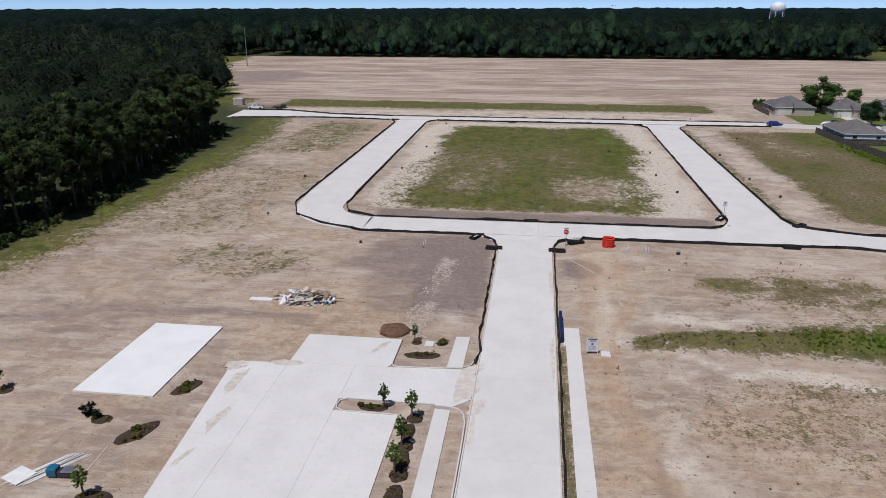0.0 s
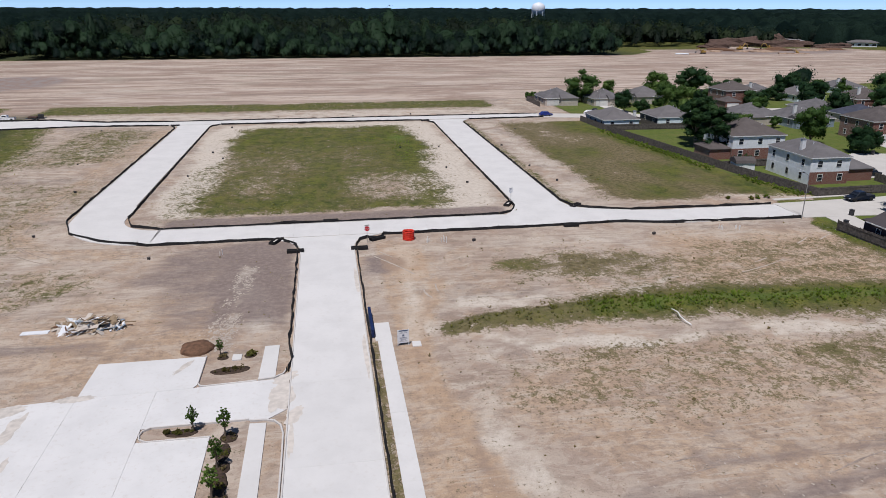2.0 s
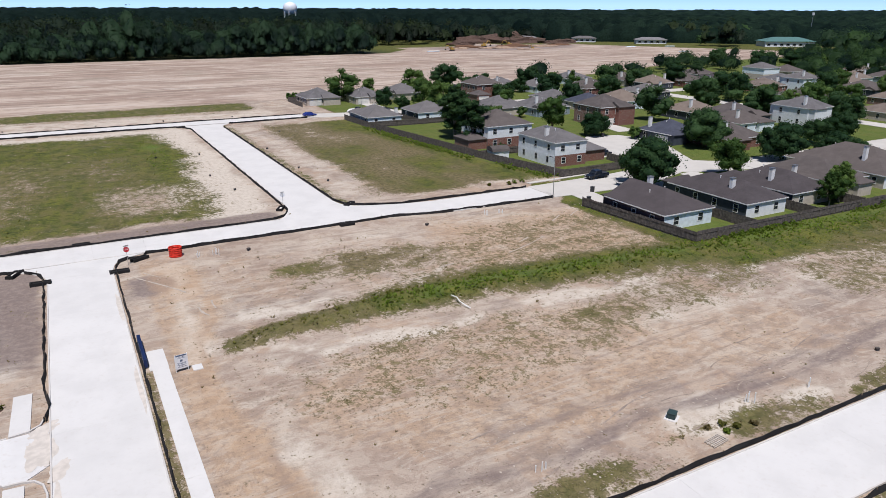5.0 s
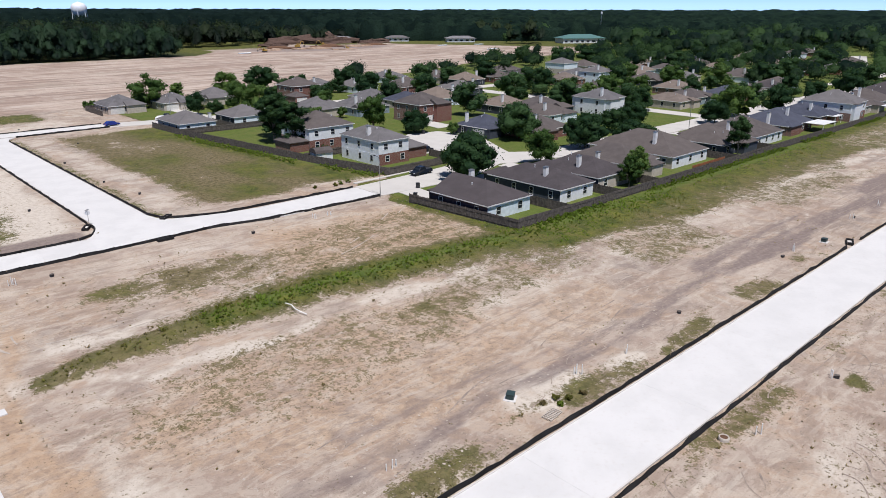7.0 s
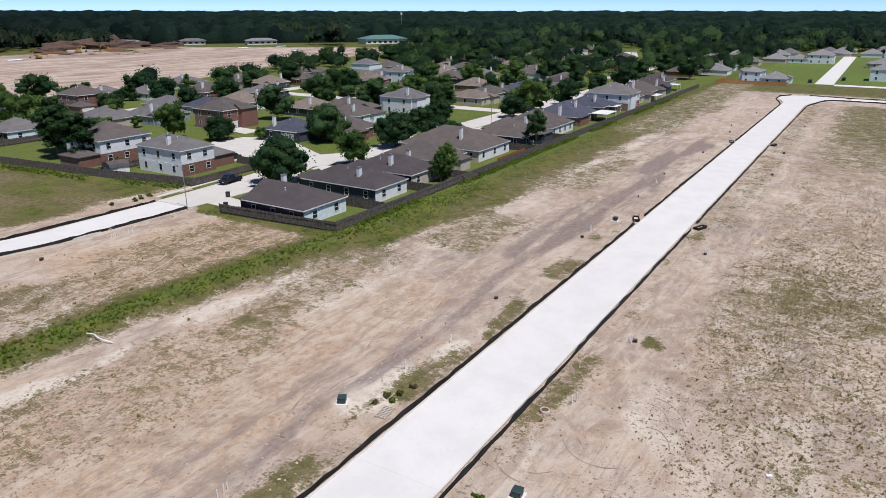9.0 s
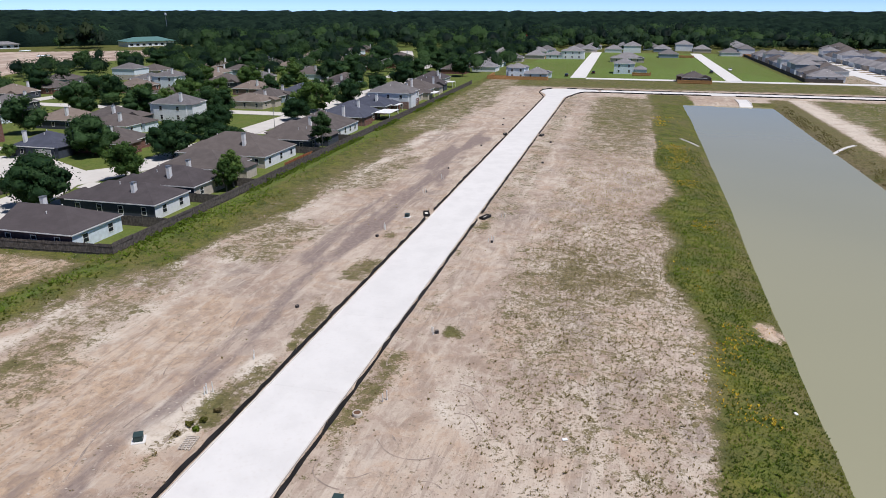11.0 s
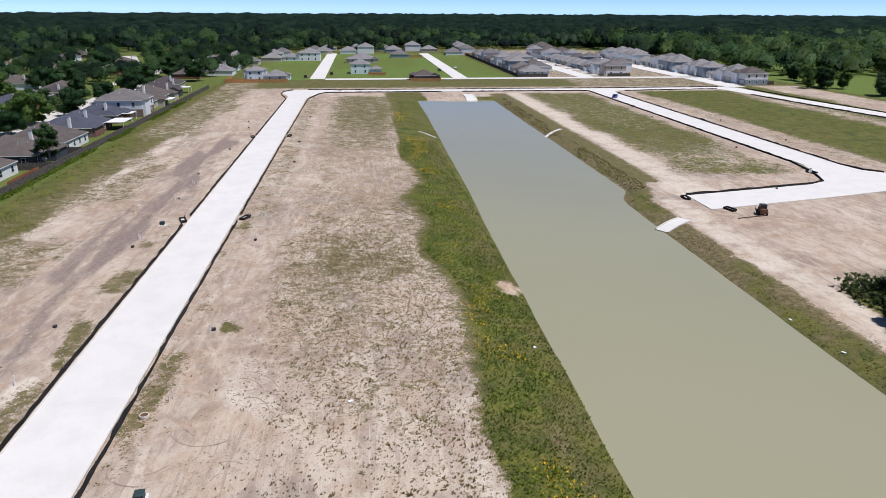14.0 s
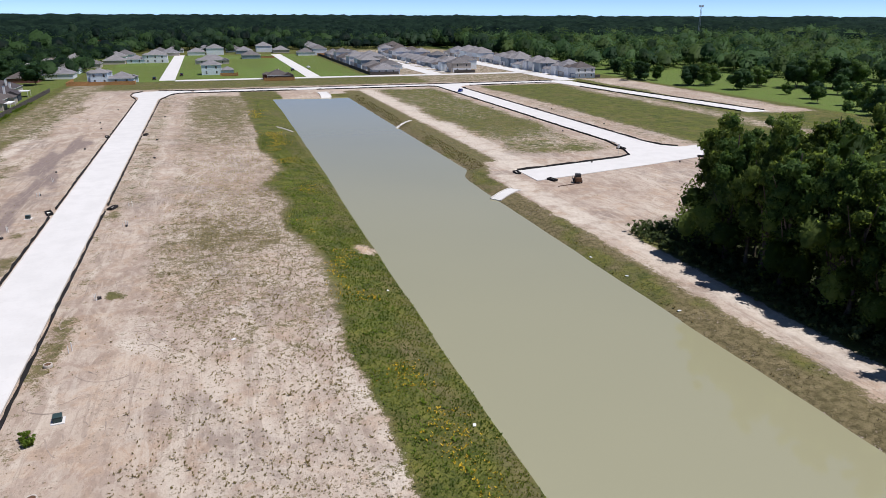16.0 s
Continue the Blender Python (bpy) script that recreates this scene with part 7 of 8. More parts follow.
tagged(part("sheet", boxes((-35.2, -32.2, 71.0, 71.9, 0.0, 0.08)), M_SIGNWHITE, None), "white sheet of building board lying on soil", "board")
plank = tagged(part("plank", boxes((-1.6, 1.6, -0.06, 0.06, 0.02, 0.1)), M_STAKE, None), "long loose wooden plank", "plank")
plank.matrix_basis = pose(-24.6, 73.0, 0, 0, 0, -4)


def mound(x, y, r, squash, mat, label, seed, category="soil heap", rough=0.3, sx=1.0, rot=0):
    bm = bmesh.new()
    lump(bm, r, squash, rough, seed)
    ob = tagged(part(category.replace(" ", "_"), bm, mat, None), label, category)
    for p in ob.data.polygons:
        p.use_smooth = True
    ob.matrix_basis = pose(x, y, 0, 0, 0, rot) @ Matrix.Diagonal((sx, 1, 1, 1))
    return ob


mound(-14.6, 64.4, 1.8, 0.3, M_CLAY, "low mound of red brown soil", 1, "soil mound", rough=0.22, sx=1.1)
for i, (x, y, sx, rot, r) in enumerate(((-32.7, 49.0, 2.0, 62, 0.85), (-33.4, 41.0, 2.2, 62, 1.0), (-37.8, 42.6, 1.3, 0, 0.75), (-10.4, 58.8, 2.5, 5, 0.8), (-13.3, 47.85, 2.3, 0, 0.62), (-9.1, 46.5, 0.9, 0, 0.85), (-9.3, 44.3, 0.45, 0, 1.3),
                                        (-9.2, 42.1, 0.8, 0, 0.9), (-9.1, 40.0, 0.45, 0, 1.4), (-9.0, 38.2, 0.8, 0, 0.95), (-8.9, 35.5, 0.5, 0, 1.5), (-50.6, 46.2, 1.2, 0, 0.8), (-32.0, 32.4, 1.9, 0, 0.8), (-11.5, 61.8, 1.0, 0, 0.6), (-8.6, 61.9, 1.2, 40, 0.6))):
    mound(x, y, r, 0.14, M_MULCH, "flat bed of dark brown mulch", 20 + i, "mulch bed", 0.16, sx, rot)
    ca, sa = math.cos(radians(rot)), math.sin(radians(rot))
    spots = [(hr.uniform(-0.75, 0.75) * r * sx, hr.uniform(-0.55, 0.55) * r) for _ in range(int(5 * max(sx, 1) * r) + 2)]
    brush("ground_cover", "low dry plants growing in the mulch bed", [(x + a * ca - b * sa, y + a * sa + b * ca) for a, b in spots], M_DRYWEED if i % 2 else M_WEED, 600 + i, 0.09, 0.27, 40)
SAPS = [tree(80 + i, 3.3, 0.80, 0.7, 2600, 0.055, M_YOUNG, M_BARK, name="young_tree", label="newly planted young tree in a mulch bed", group="young trees", clumps=90, low=0.2, lobe=(0.10, 0.20), wide=0.55) for i in range(3)]
for x, y, s in ((-12.3, 48.1, 0.85), (-9.4, 46.6, 1.0), (-9.5, 42.1, 1.0), (-9.4, 38.2, 1.05), (-32.8, 32.4, 0.95), (-51.1, 46.2, 1.0), (-11.8, 62.2, 0.7)):
    plant(SAPS, x, y, s)
retire(SAPS)


def shrub(x, y, s, mat, label, seed, leaves=420):
    r = np.random.default_rng(seed)
    t = thing("shrub", pose(x, y, 0), label, "shrub", "shrubs")
    bm = bmesh.new()
    for i in range(4):
        tube(bm, [(0, 0, -0.1), (r.uniform(-0.4, 0.4) * s, r.uniform(-0.4, 0.4) * s, s * 0.8)], [0.03, 0.012], 5)
    part("stem_cluster", bm, M_BARK, t)
    p, nn = crown_points(r, leaves, 12, s, s * 0.7, 0.4)
    p[:, 2] += s * 0.6
    link("leaves", arrays("leaves", *cards(p, nn, 0.13, r)), mat, t)


for i, (x, y, s, m) in enumerate(((-39.6, 43.1, 0.95, M_FOREST_DARK), (-38.4, 42.9, 0.5, M_FOREST_DARK), (-14.6, 48.0, 0.3, M_SHOREBUSH), (-13.6, 47.9, 0.3, M_SHOREBUSH), (-8.6, 61.9, 0.5, M_WEED), (-10.0, 58.9, 0.28, M_SHOREBUSH), (-11.0, 58.7, 0.28, M_SHOREBUSH),
                                  (-32.9, 49.3, 0.4, M_WEED), (-32.4, 48.2, 0.4, M_WEED), (-33.6, 41.3, 0.45, M_WEED), (-33.0, 40.3, 0.45, M_WEED), (50.2, 27.3, 0.38, M_WEED), (49.2, 28.2, 0.42, M_WEED), (48.7, 27.2, 0.34, M_BRIGHTWEED), (47.6, 28.4, 0.3, M_DRYWEED), (52.0, 27.0, 0.34, M_DRYWEED), (40.2, 13.0, 0.8, M_BRIGHTWEED), (39.2, 12.6, 0.7, M_BRIGHTWEED),
                                  (82.3, 112.5, 0.6, M_WEED), (84.0, 113.2, 0.6, M_BRIGHTWEED), (86.0, 113.0, 0.6, M_BRIGHTWEED), (102, 146.5, 1.4, M_OAK), (99.5, 145.8, 1.2, M_OAK), (78.0, 113.8, 0.5, M_WEED))):
    shrub(x, y, s, m, "leafy green shrub on bare soil" if m is not M_FOREST_DARK else "dark green shrub in mulch", 300 + i)

# sand washed over the concrete at the court's mouth
for x, y, r, sx, rot, sd in ((-4.9, 52.6, 1.1, 2.4, 88, 1), (-3.6, 49.0, 0.6, 2.6, 70, 2), (-4.6, 56.2, 0.7, 2.0, 40, 3), (-3.7, 45.0, 0.25, 9.0, 90, 4), (3.75, 60, 0.2, 22.0, 90, 5), (3.8, 82, 0.25, 16.0, 90, 6)):
    bm = bmesh.new()
    lump(bm, r, 0.010, 0.55, sd, 4)
    ob = tagged(part("sand_wash", bm, M_SAND, None), "thin film of washed sand on concrete", "sand")
    ob.matrix_basis = pose(x, y, TOP + 0.004, 0, 0, rot) @ Matrix.Diagonal((sx, 1, 1, 1))

for x, y, r, sx, rot, sd in ((-28.4, 50.5, 0.55, 3.4, 88, 11), (-27.2, 44.0, 0.4, 4.0, 84, 12), (-27.6, 38.0, 0.22, 4.6, 76, 14), (-24.6, 55.2, 0.5, 3.0, 4, 16), (-15.2, 60.2, 0.25, 5.0, 60, 17), (-29.6, 54.0, 0.7, 1.6, 30, 18)):
    bm = bmesh.new()
    lump(bm, r, 0.008, 0.9, sd, 4)
    ob = tagged(part("soil_wash", bm, M_WASH, None), "thin brown soil washed over pale concrete", "soil")
    ob.matrix_basis = pose(x, y, G + 0.004, 0, 0, rot) @ Matrix.Diagonal((sx, 1, 1, 1))

# white fencing stock with a small blue generator
stock = thing("fencing_stock", pose(-37.6, 34.6, 0, 0, 0, 0), "white boards and sheets stacked on the soil", "building boards")
for i in range(9):
    ob = part("board", boxes((-0.05, 0.05, -2.6, 2.6, 0.02, 0.07)), M_TRIM, stock)
    ob.matrix_basis = pose(-1.2 + i * 0.24, 0.4 + 0.15 * (i % 3), 0.02 * (i % 2), 0, 0, -32 + hr.uniform(-4, 4))
ob = part("sheet", boxes((-1.0, 1.0, -0.9, 0.9, 0.0, 0.1)), M_TRIM, stock)
ob.matrix_basis = pose(-2.0, -0.6, 0.03, 0, 0, -20)
gen = thing("generator", pose(-36.5, 34.5, 0.0, 0, 0, 4), "teal blue generator with dark fittings on the boards", "generator")
part("tank", boxes((-0.75, 0.1, -0.4, 0.4, 0.12, 0.85), bevel=0.08), M_TEAL, gen)
part("engine", boxes((0.16, 1.2, -0.38, 0.38, 0.12, 0.62), bevel=0.05), M_DARKMETAL, gen)
part("guard", boxes((0.5, 1.5, -0.42, 0.42, 0.62, 0.72), bevel=0.02), M_METAL, gen)
pole = tagged(part("pipe", boxes((-0.03, 0.03, -2.2, 2.2, 0.02, 0.08)), M_PVC, None), "long thin white pipe on soil", "pipe")
pole.matrix_basis = pose(-34.6, 36.6, 0, 0, 0, 4)


def transformer(x, y, rot):
    t = thing("transformer", pose(x, y, 0, 0, 0, rot), "dark green steel transformer box on a white pad", "transformer", "transformers")
    part("pad", boxes((-0.62, 0.62, -0.6, 0.6, -0.1, 0.1), bevel=0.02), M_ROAD, t)
    part("cabinet", boxes((-0.42, 0.42, -0.38, 0.38, 0.1, 0.6), bevel=0.04), M_GREENBOX, t)
    part("lid", boxes((-0.45, 0.45, -0.42, 0.4, 0.6, 0.68), bevel=0.03), M_GREENBOX, t)
    part("door_seam", boxes((-0.01, 0.01, -0.392, -0.38, 0.14, 0.56)), M_DARKMETAL, t)


transformer(46.1, 31.2, 30)
transformer(42.6, 11.0, 5)
transformer(118.6, 28.6, 0)

# pallet of pale slats at the kerb
pal = thing("slat_pallet", pose(46.7, 26.6, 0, 0, 0, 8), "pale wooden slat frames stacked at the kerb", "pallet")
for i in range(8):
    part("slat", boxes((-0.95 + i * 0.26, -0.85 + i * 0.26, -0.55, 0.55, 0.16, 0.22)), M_BEIGE, pal)
for i in range(4):
    part("bearer", boxes((-1.0, 1.02, -0.52 + i * 0.33, -0.44 + i * 0.33, 0.02, 0.16)), M_BEIGE, pal)


def well_ring(x, y, r=0.45):
    t = thing("drain_ring", pose(x, y, 0), "round drain shaft with an orange white collar", "drain", "drain shafts")
    bm = bmesh.new()
    lathe(bm, [(r * 0.78, -0.1), (r * 0.78, 0.30), (r, 0.32), (r + 0.04, 0.2), (r + 0.04, -0.1)], 22)
    part("collar", bm, M_BEIGE, t)
    bm = bmesh.new()
    lathe(bm, [(r * 0.76, 0.0), (r * 0.76, 0.26)], 22)
    part("cover", bm, M_CLAY, t)


well_ring(54.7, 14.0)
well_ring(30.8, 10.9)


def stub(x, y, n=3, seed=0):
    r = random.Random(seed)
    t = thing("pipe_stubs", pose(x, y, 0), "white plastic service pipes standing out of the soil", "pipe stubs", "pipe stubs")
    for i in range(n):
        bm = bmesh.new()
        h = r.uniform(0.6, 1.2)
        px, py = r.uniform(-0.6, 0.6), r.uniform(-0.4, 0.4)
        tube(bm, [(px, py, -0.1), (px + r.uniform(-0.05, 0.05), py, h)], [0.055, 0.055], 8)
        part("pipe", bm, M_PVC, t)


for i, (x, y) in enumerate(((57.6, 12.2), (31.0, 30.4), (54.5, 29.7), (73.4, 11.9), (16.2, 96.6), (18.3, 96.4), (62.0, 28.8), (136.5, 30.4), (108.5, 11.2), (122.9, 11.6), (110.5, 30.2), (65.8, 95.6), (-16.0, 95.8), (150, 30), (69.0, 95.2))):
    stub(x, y, 2 + i % 3, i)


def utility_box(x, y, s=1.0):
    t = thing("utility_box", pose(x, y, 0, 0, 0, rnd.uniform(0, 180)), "small dark utility box standing on bare soil", "utility box", "utility boxes")
    part("case", boxes((-0.32 * s, 0.32 * s, -0.25 * s, 0.25 * s, -0.05, 0.48 * s), bevel=0.03), M_DARKMETAL, t)
    part("lid", boxes((-0.36 * s, 0.36 * s, -0.29 * s, 0.29 * s, 0.48 * s, 0.56 * s), bevel=0.02), M_FENCE, t)


for x, y in ((53.6, 94.9), (23.3, 96.2), (-26.4, 95.5), (-50.0, 139.1), (-47.3, 109.5), (-34.3 + 6, 176.6), (-24.8, 168.5), (30.3, 175.5), (49.6, 133.7), (47.8, 148.9), (-57.9, 166.8), (76.2, 30.3), (106.3, 30.1), (137.0, 30.1), (73.4, 11.2),
             (108.1, 11.0), (171.5, 10.0), (227.5, 29.3), (240.7, 31.2), (20, 176), (28, 150), (30, 135), (-30, 150), (47.5, 175), (58, 200), (-15, 236), (10, 235), (30, 236), (52, 236), (-66, 216), (-28, 216), (160, 31), (190, 29), (200, 11), (250, 11), (275, 29), (180, -112), (205, -112), (240, -112), (190, -133), (230, -133), (133, -96), (127, -118)):
    utility_box(x, y, rnd.uniform(0.55, 0.78))

# loose pale pipe over the ridge, litter on the bank
bm = bmesh.new()
tube(bm, [(0, 2.2, 0.42), (0.2, 1.0, 0.5), (0.0, 0, 0.4), (0.25, -1.0, 0.2), (0.5, -1.9, 0.1)], [0.07] * 5, 8)
ob = tagged(part("drain_hose", bm, M_PVC, None), "curved pale plastic drain hose across weeds", "hose")
ob.matrix_basis = pose(41.7, 62.8, 0.12)
for i, (x, y) in enumerate(((70.5, -60.6), (61, -61.2), (48, -60.9), (55.5, -5.2), (31.0, -26.0), (66, -26.2))):
    ob = tagged(part("litter", boxes((-0.25, 0.25, -0.16, 0.16, 0.0, 0.1), bevel=0.03), M_SIGNWHITE, None), "scrap of white litter lying in grass", "litter")
    ob.matrix_basis = pose(x, y, float(land(np.array([x]), np.array([y]))[0]), 0, 0, i * 40)


# ---- vehicles ----
def wheel(parent, x, y, r=0.36):
    bm = bmesh.new()
    lathe(bm, [(r * 0.62, -0.12), (r * 0.95, -0.12), (r, -0.07), (r, 0.07), (r * 0.95, 0.12), (r * 0.62, 0.12)], 18)
    w = part("wheel", bm, M_RUBBER, parent)
    w.matrix_basis = pose(x, y, r, 90, 0, 0)
    bm = bmesh.new()
    lathe(bm, [(r * 0.6, -0.10), (r * 0.6, 0.125), (r * 0.2, 0.13)], 14)
    part("rim", bm, M_METAL, w)


def car(x, y, rot, paint, label, style="sedan"):
    """A parked car: body with bonnet and cabin, glass, lamps and wheels."""
    t = thing("pickup" if style == "pickup" else "car", pose(x, y, TOP if style != "soil" else 0, 0, 0, rot), label, "pickup truck" if style == "pickup" else "car", "vehicles")
    L, W = (5.7, 1.95) if style == "pickup" else (4.6, 1.8)
    roof = 1.85 if style == "pickup" else 1.45
    prof = ([(-L / 2, 0.4), (L / 2, 0.4), (L / 2, 0.85), (L / 2 - 1.2, 1.02), (L / 2 - 1.9, roof - 0.02), (L / 2 - 3.4, roof), (L / 2 - 3.6, 1.1), (-L / 2, 1.1)] if style == "pickup"
            else [(-L / 2, 0.35), (L / 2, 0.35), (L / 2, 0.68), (L / 2 - 1.1, 0.88), (L / 2 - 1.8, roof), (-L / 2 + 1.0, roof), (-L / 2 + 0.3, 0.95), (-L / 2, 0.85)])
    bm = bmesh.new()
    rings = []
    for w, k in ((-W / 2, 0.93), (-W / 2 + 0.12, 1.0), (W / 2 - 0.12, 1.0), (W / 2, 0.93)):
        rings.append([bm.verts.new((px * (0.985 if k < 1 else 1), w if pz < 1.05 else w * 0.86, 0.3 + (pz - 0.3) * (k if pz > 1 else 1))) for px, pz in prof])
    for a, b in zip(rings, rings[1:]):
        for i in range(len(prof)):
            bm.faces.new((a[i], a[(i + 1) % len(prof)], b[(i + 1) % len(prof)], b[i]))
    bm.faces.new(rings[0])
    bm.faces.new(rings[-1][::-1])
    part("body", bm, paint, t)
    if style == "pickup":
        part("bed", boxes((-L / 2 + 0.1, L / 2 - 3.75, -W / 2 + 0.18, W / 2 - 0.18, 1.08, 1.115)), M_DARKMETAL, t)
        g0, g1 = L / 2 - 3.3, L / 2 - 1.95
    else:
        g0, g1 = -L / 2 + 1.0, L / 2 - 1.75
    for s in (-1, 1):
        part("side_window", boxes((g0 + 0.1, g1 - 0.05, s * W * 0.435 - 0.03, s * W * 0.435 + 0.03, roof - 0.48, roof - 0.1)), M_GLASS, t)
        part("headlight", boxes((L / 2 - 0.04, L / 2 + 0.02, s * 0.68 - 0.16, s * 0.68 + 0.16, 0.62, 0.76)), M_SIGNWHITE, t)
        part("tail_light", boxes((-L / 2 - 0.02, -L / 2 + 0.04, s * 0.72 - 0.1, s * 0.72 + 0.1, 0.68, 0.88)), M_SIGNRED, t)
    ws = part("windscreen", boxes((-0.02, 0.02, -W * 0.4, W * 0.4, -0.3, 0.3)), M_GLASS, t)
    ws.matrix_basis = pose(L / 2 - (1.57 if style == "pickup" else 1.46), 0, (roof + 0.93) / 2 + 0.06, 0, -52, 0)
    for px in (-L / 2 + 0.95, L / 2 - 0.95):
        for s in (-1, 1):
            wheel(t, px, s * (W / 2 - 0.12), 0.4 if style == "pickup" else 0.33)
    return t


car(102.6, 108.4, 184, M_CARBLACK, "black pickup truck parked at the kerb", "pickup")
car(75.6, 225.0, 5, M_CARBLUE, "dark blue car standing on the far street")
car(92.0, 226.0, 20, M_CARWHITE, "white car parked at the street end")
car(95.0, 229.5, 60, M_CARBLACK, "black car parked in a driveway")
car(120.5, 127.0, 10, M_CARBLACK, "black car beside a garage")
car(148.5, 143.0, 30, M_CARBLACK, "black car in a court driveway", "pickup")
car(299.0, -119.0, 150, M_CARBLUE, "dark car parked on the new street")
car(-102.3, 241.4, 182, M_CARWHITE, "white pickup truck at the street end", "pickup")
for i in range(9):
    car(406 + i * 21, (23.5, 9.8, -57, -70)[i % 4] if i < 4 else (-131, -145, -190)[i % 3], rnd.choice((0, 90, 180)), rnd.choice((M_CARWHITE, M_CARBLACK, M_METAL)), "car parked among the new houses")
trailer = thing("trailer", pose(-93.5, 242.0, 0, 0, 0, 3), "dark flat trailer loaded with machine parts", "trailer")
part("deck", boxes((-3, 3, -1.1, 1.1, 0.55, 0.72), bevel=0.02), M_DARKMETAL, trailer)
part("load", boxes((-2.2, 0.6, -0.8, 0.8, 0.72, 1.3), bevel=0.1), M_DEBRIS, trailer)
part("arm", boxes((0.8, 2.6, -0.2, 0.2, 0.72, 1.9), bevel=0.1), M_DARKMETAL, trailer)
for px in (-0.6, 0.5):
    for s in (-1, 1):
        wheel(trailer, px, s * 0.95, 0.36)
box_v = thing("container", pose(-113.5, 252.3, 0), "cream storage container at the woods edge", "container")
part("body", boxes((-1.9, 1.9, -1.2, 1.2, 0.0, 2.5), bevel=0.03), M_BEIGE, box_v)
part("roof", boxes((-1.95, 1.95, -1.25, 1.25, 2.5, 2.58)), M_TRIM, box_v)


def digger(x, y, rot, label, s=1.0):
    t = thing("excavator", pose(x, y, 0, 0, 0, rot) @ Matrix.Diagonal((s, s, s, 1)), label, "excavator", "excavators")
    for q in (-1.1, 1.1):
        part("track", boxes((-2, 2, q - 0.3, q + 0.3, 0, 0.9), bevel=0.3), M_DARKMETAL, t)
    part("body", boxes((-1.8, 1.3, -1.3, 1.3, 0.95, 2.2), bevel=0.15), M_YELLOW, t)
    cab = part("cab", boxes((0.1, 1.4, 0.2, 1.3, 2.2, 3.2), bevel=0.1), M_YELLOW, t)
    part("cab_glass", boxes((1.38, 1.43, 0.35, 1.15, 2.35, 3.05)), M_GLASS, cab)
    bm = bmesh.new()
    tube(bm, [(1.2, -0.3, 1.6), (3.4, -0.3, 4.6), (5.2, -0.3, 4.2)], [0.32, 0.3, 0.22], 6)
    part("boom", bm, M_YELLOW, t)
    bm = bmesh.new()
    tube(bm, [(5.2, -0.3, 4.3), (6.2, -0.3, 1.8)], [0.24, 0.16], 6)
    part("stick", bm, M_YELLOW, t)
    part("bucket", boxes((5.6, 6.6, -0.9, 0.3, 0.9, 1.8), bevel=0.2), M_DARKMETAL, t)


for x, y, r, s in ((352, 560, 10, 1.25), (384, 566, 160, 1.2), (300, 527, 180, 1.0), (378, 520, 90, 0.7)):
    digger(x, y, r, "yellow excavator working on cleared land", s)
for i, (x, y, r, sx) in enumerate(((424, 612, 8.0, 3.6), (386, 628, 9.0, 3.0), (352, 600, 5.0, 3.0), (462, 590, 5.0, 4.0), (440, 640, 9.5, 2.2))):
    t = thing("brush_pile", pose(x, y, 0, 0, 0, -8), "long brown pile of uprooted brush and logs", "brush pile", "brush piles")
    bm = bmesh.new()
    lump(bm, r, 0.8, 0.6, 60 + i)
    for v in bm.verts:
        v.co.x *= sx
    part("core", bm, M_DEBRIS, t)
    bm = bmesh.new()
    for k in range(70):
        a, q = hr.uniform(0, 6.28), hr.random()
        p = Vector((math.cos(a) * q * r * sx, math.sin(a) * q * r, r * 0.75 * (1 - q * q)))
        d = Vector((hr.uniform(-1, 1), hr.uniform(-1, 1), hr.uniform(-0.2, 0.7))) * 3.2
        tube(bm, [p - d * 0.5, p + d * 0.5], [0.2, 0.12], 4)
    part("logs", bm, M_BARK, t, "tangle of logs")["kind"] = "stuff"
for i, (x, y, r, sx, m) in enumerate(((332, 558, 4.0, 4.0, M_CLAY), (356, 540, 3.2, 5.0, M_EARTH), (385, 560, 4.2, 4.0, M_CLAY), (410, 548, 2.8, 5.0, M_EARTH), (372, 515, 1.6, 8.0, M_EARTH), (318, 545, 3.0, 3.0, M_EARTH), (436, 560, 3.0, 5.0, M_CLAY))):
    mound(x, y, r, 0.55, m, "long bank of dug brown soil on cleared land", 90 + i, "earth bank", 0.5, sx, -12)
for x, y in ((280, 522), (480, 505), (520, 495), (470, 430)):
    t = thing("pipe_stack", pose(x, y, 0, 0, 0, -5), "stack of light blue plastic pipes", "pipe stack", "pipe stacks")
    for k in range(4):
        bm = bmesh.new()
        tube(bm, [(-5, k * 0.7, 0.35), (5, k * 0.7, 0.35)], [0.36, 0.36], 8)
        part("pipe", bm, M_PALEBLUE, t)

# skid loader beside the southern street
sk = thing("skid_loader", pose(114.6, -82.0, 0, 0, 0, -15), "dark red compact loader with a white grid attachment", "loader")
part("body", boxes((-1.1, 0.8, -0.7, 0.7, 0.3, 1.3), bevel=0.12), M_CLAY, sk)
cage = part("cage", boxes((-0.7, 0.5, -0.6, 0.6, 1.3, 2.05), bevel=0.08), M_DARKMETAL, sk)
part("arm", boxes((0.4, 1.7, -0.85, -0.7, 0.5, 0.8), bevel=0.04), M_DARKMETAL, sk)
part("arm", boxes((0.4, 1.7, 0.7, 0.85, 0.5, 0.8), bevel=0.04), M_DARKMETAL, sk)
for i in range(4):
    part("grid_bar", boxes((1.7, 1.78, -0.8 + i * 0.5, -0.65 + i * 0.5, 0.1, 1.2)), M_TRIM, sk)
for px in (-0.6, 0.5):
    for s in (-1, 1):
        wheel(sk, px, s * 0.75, 0.4)
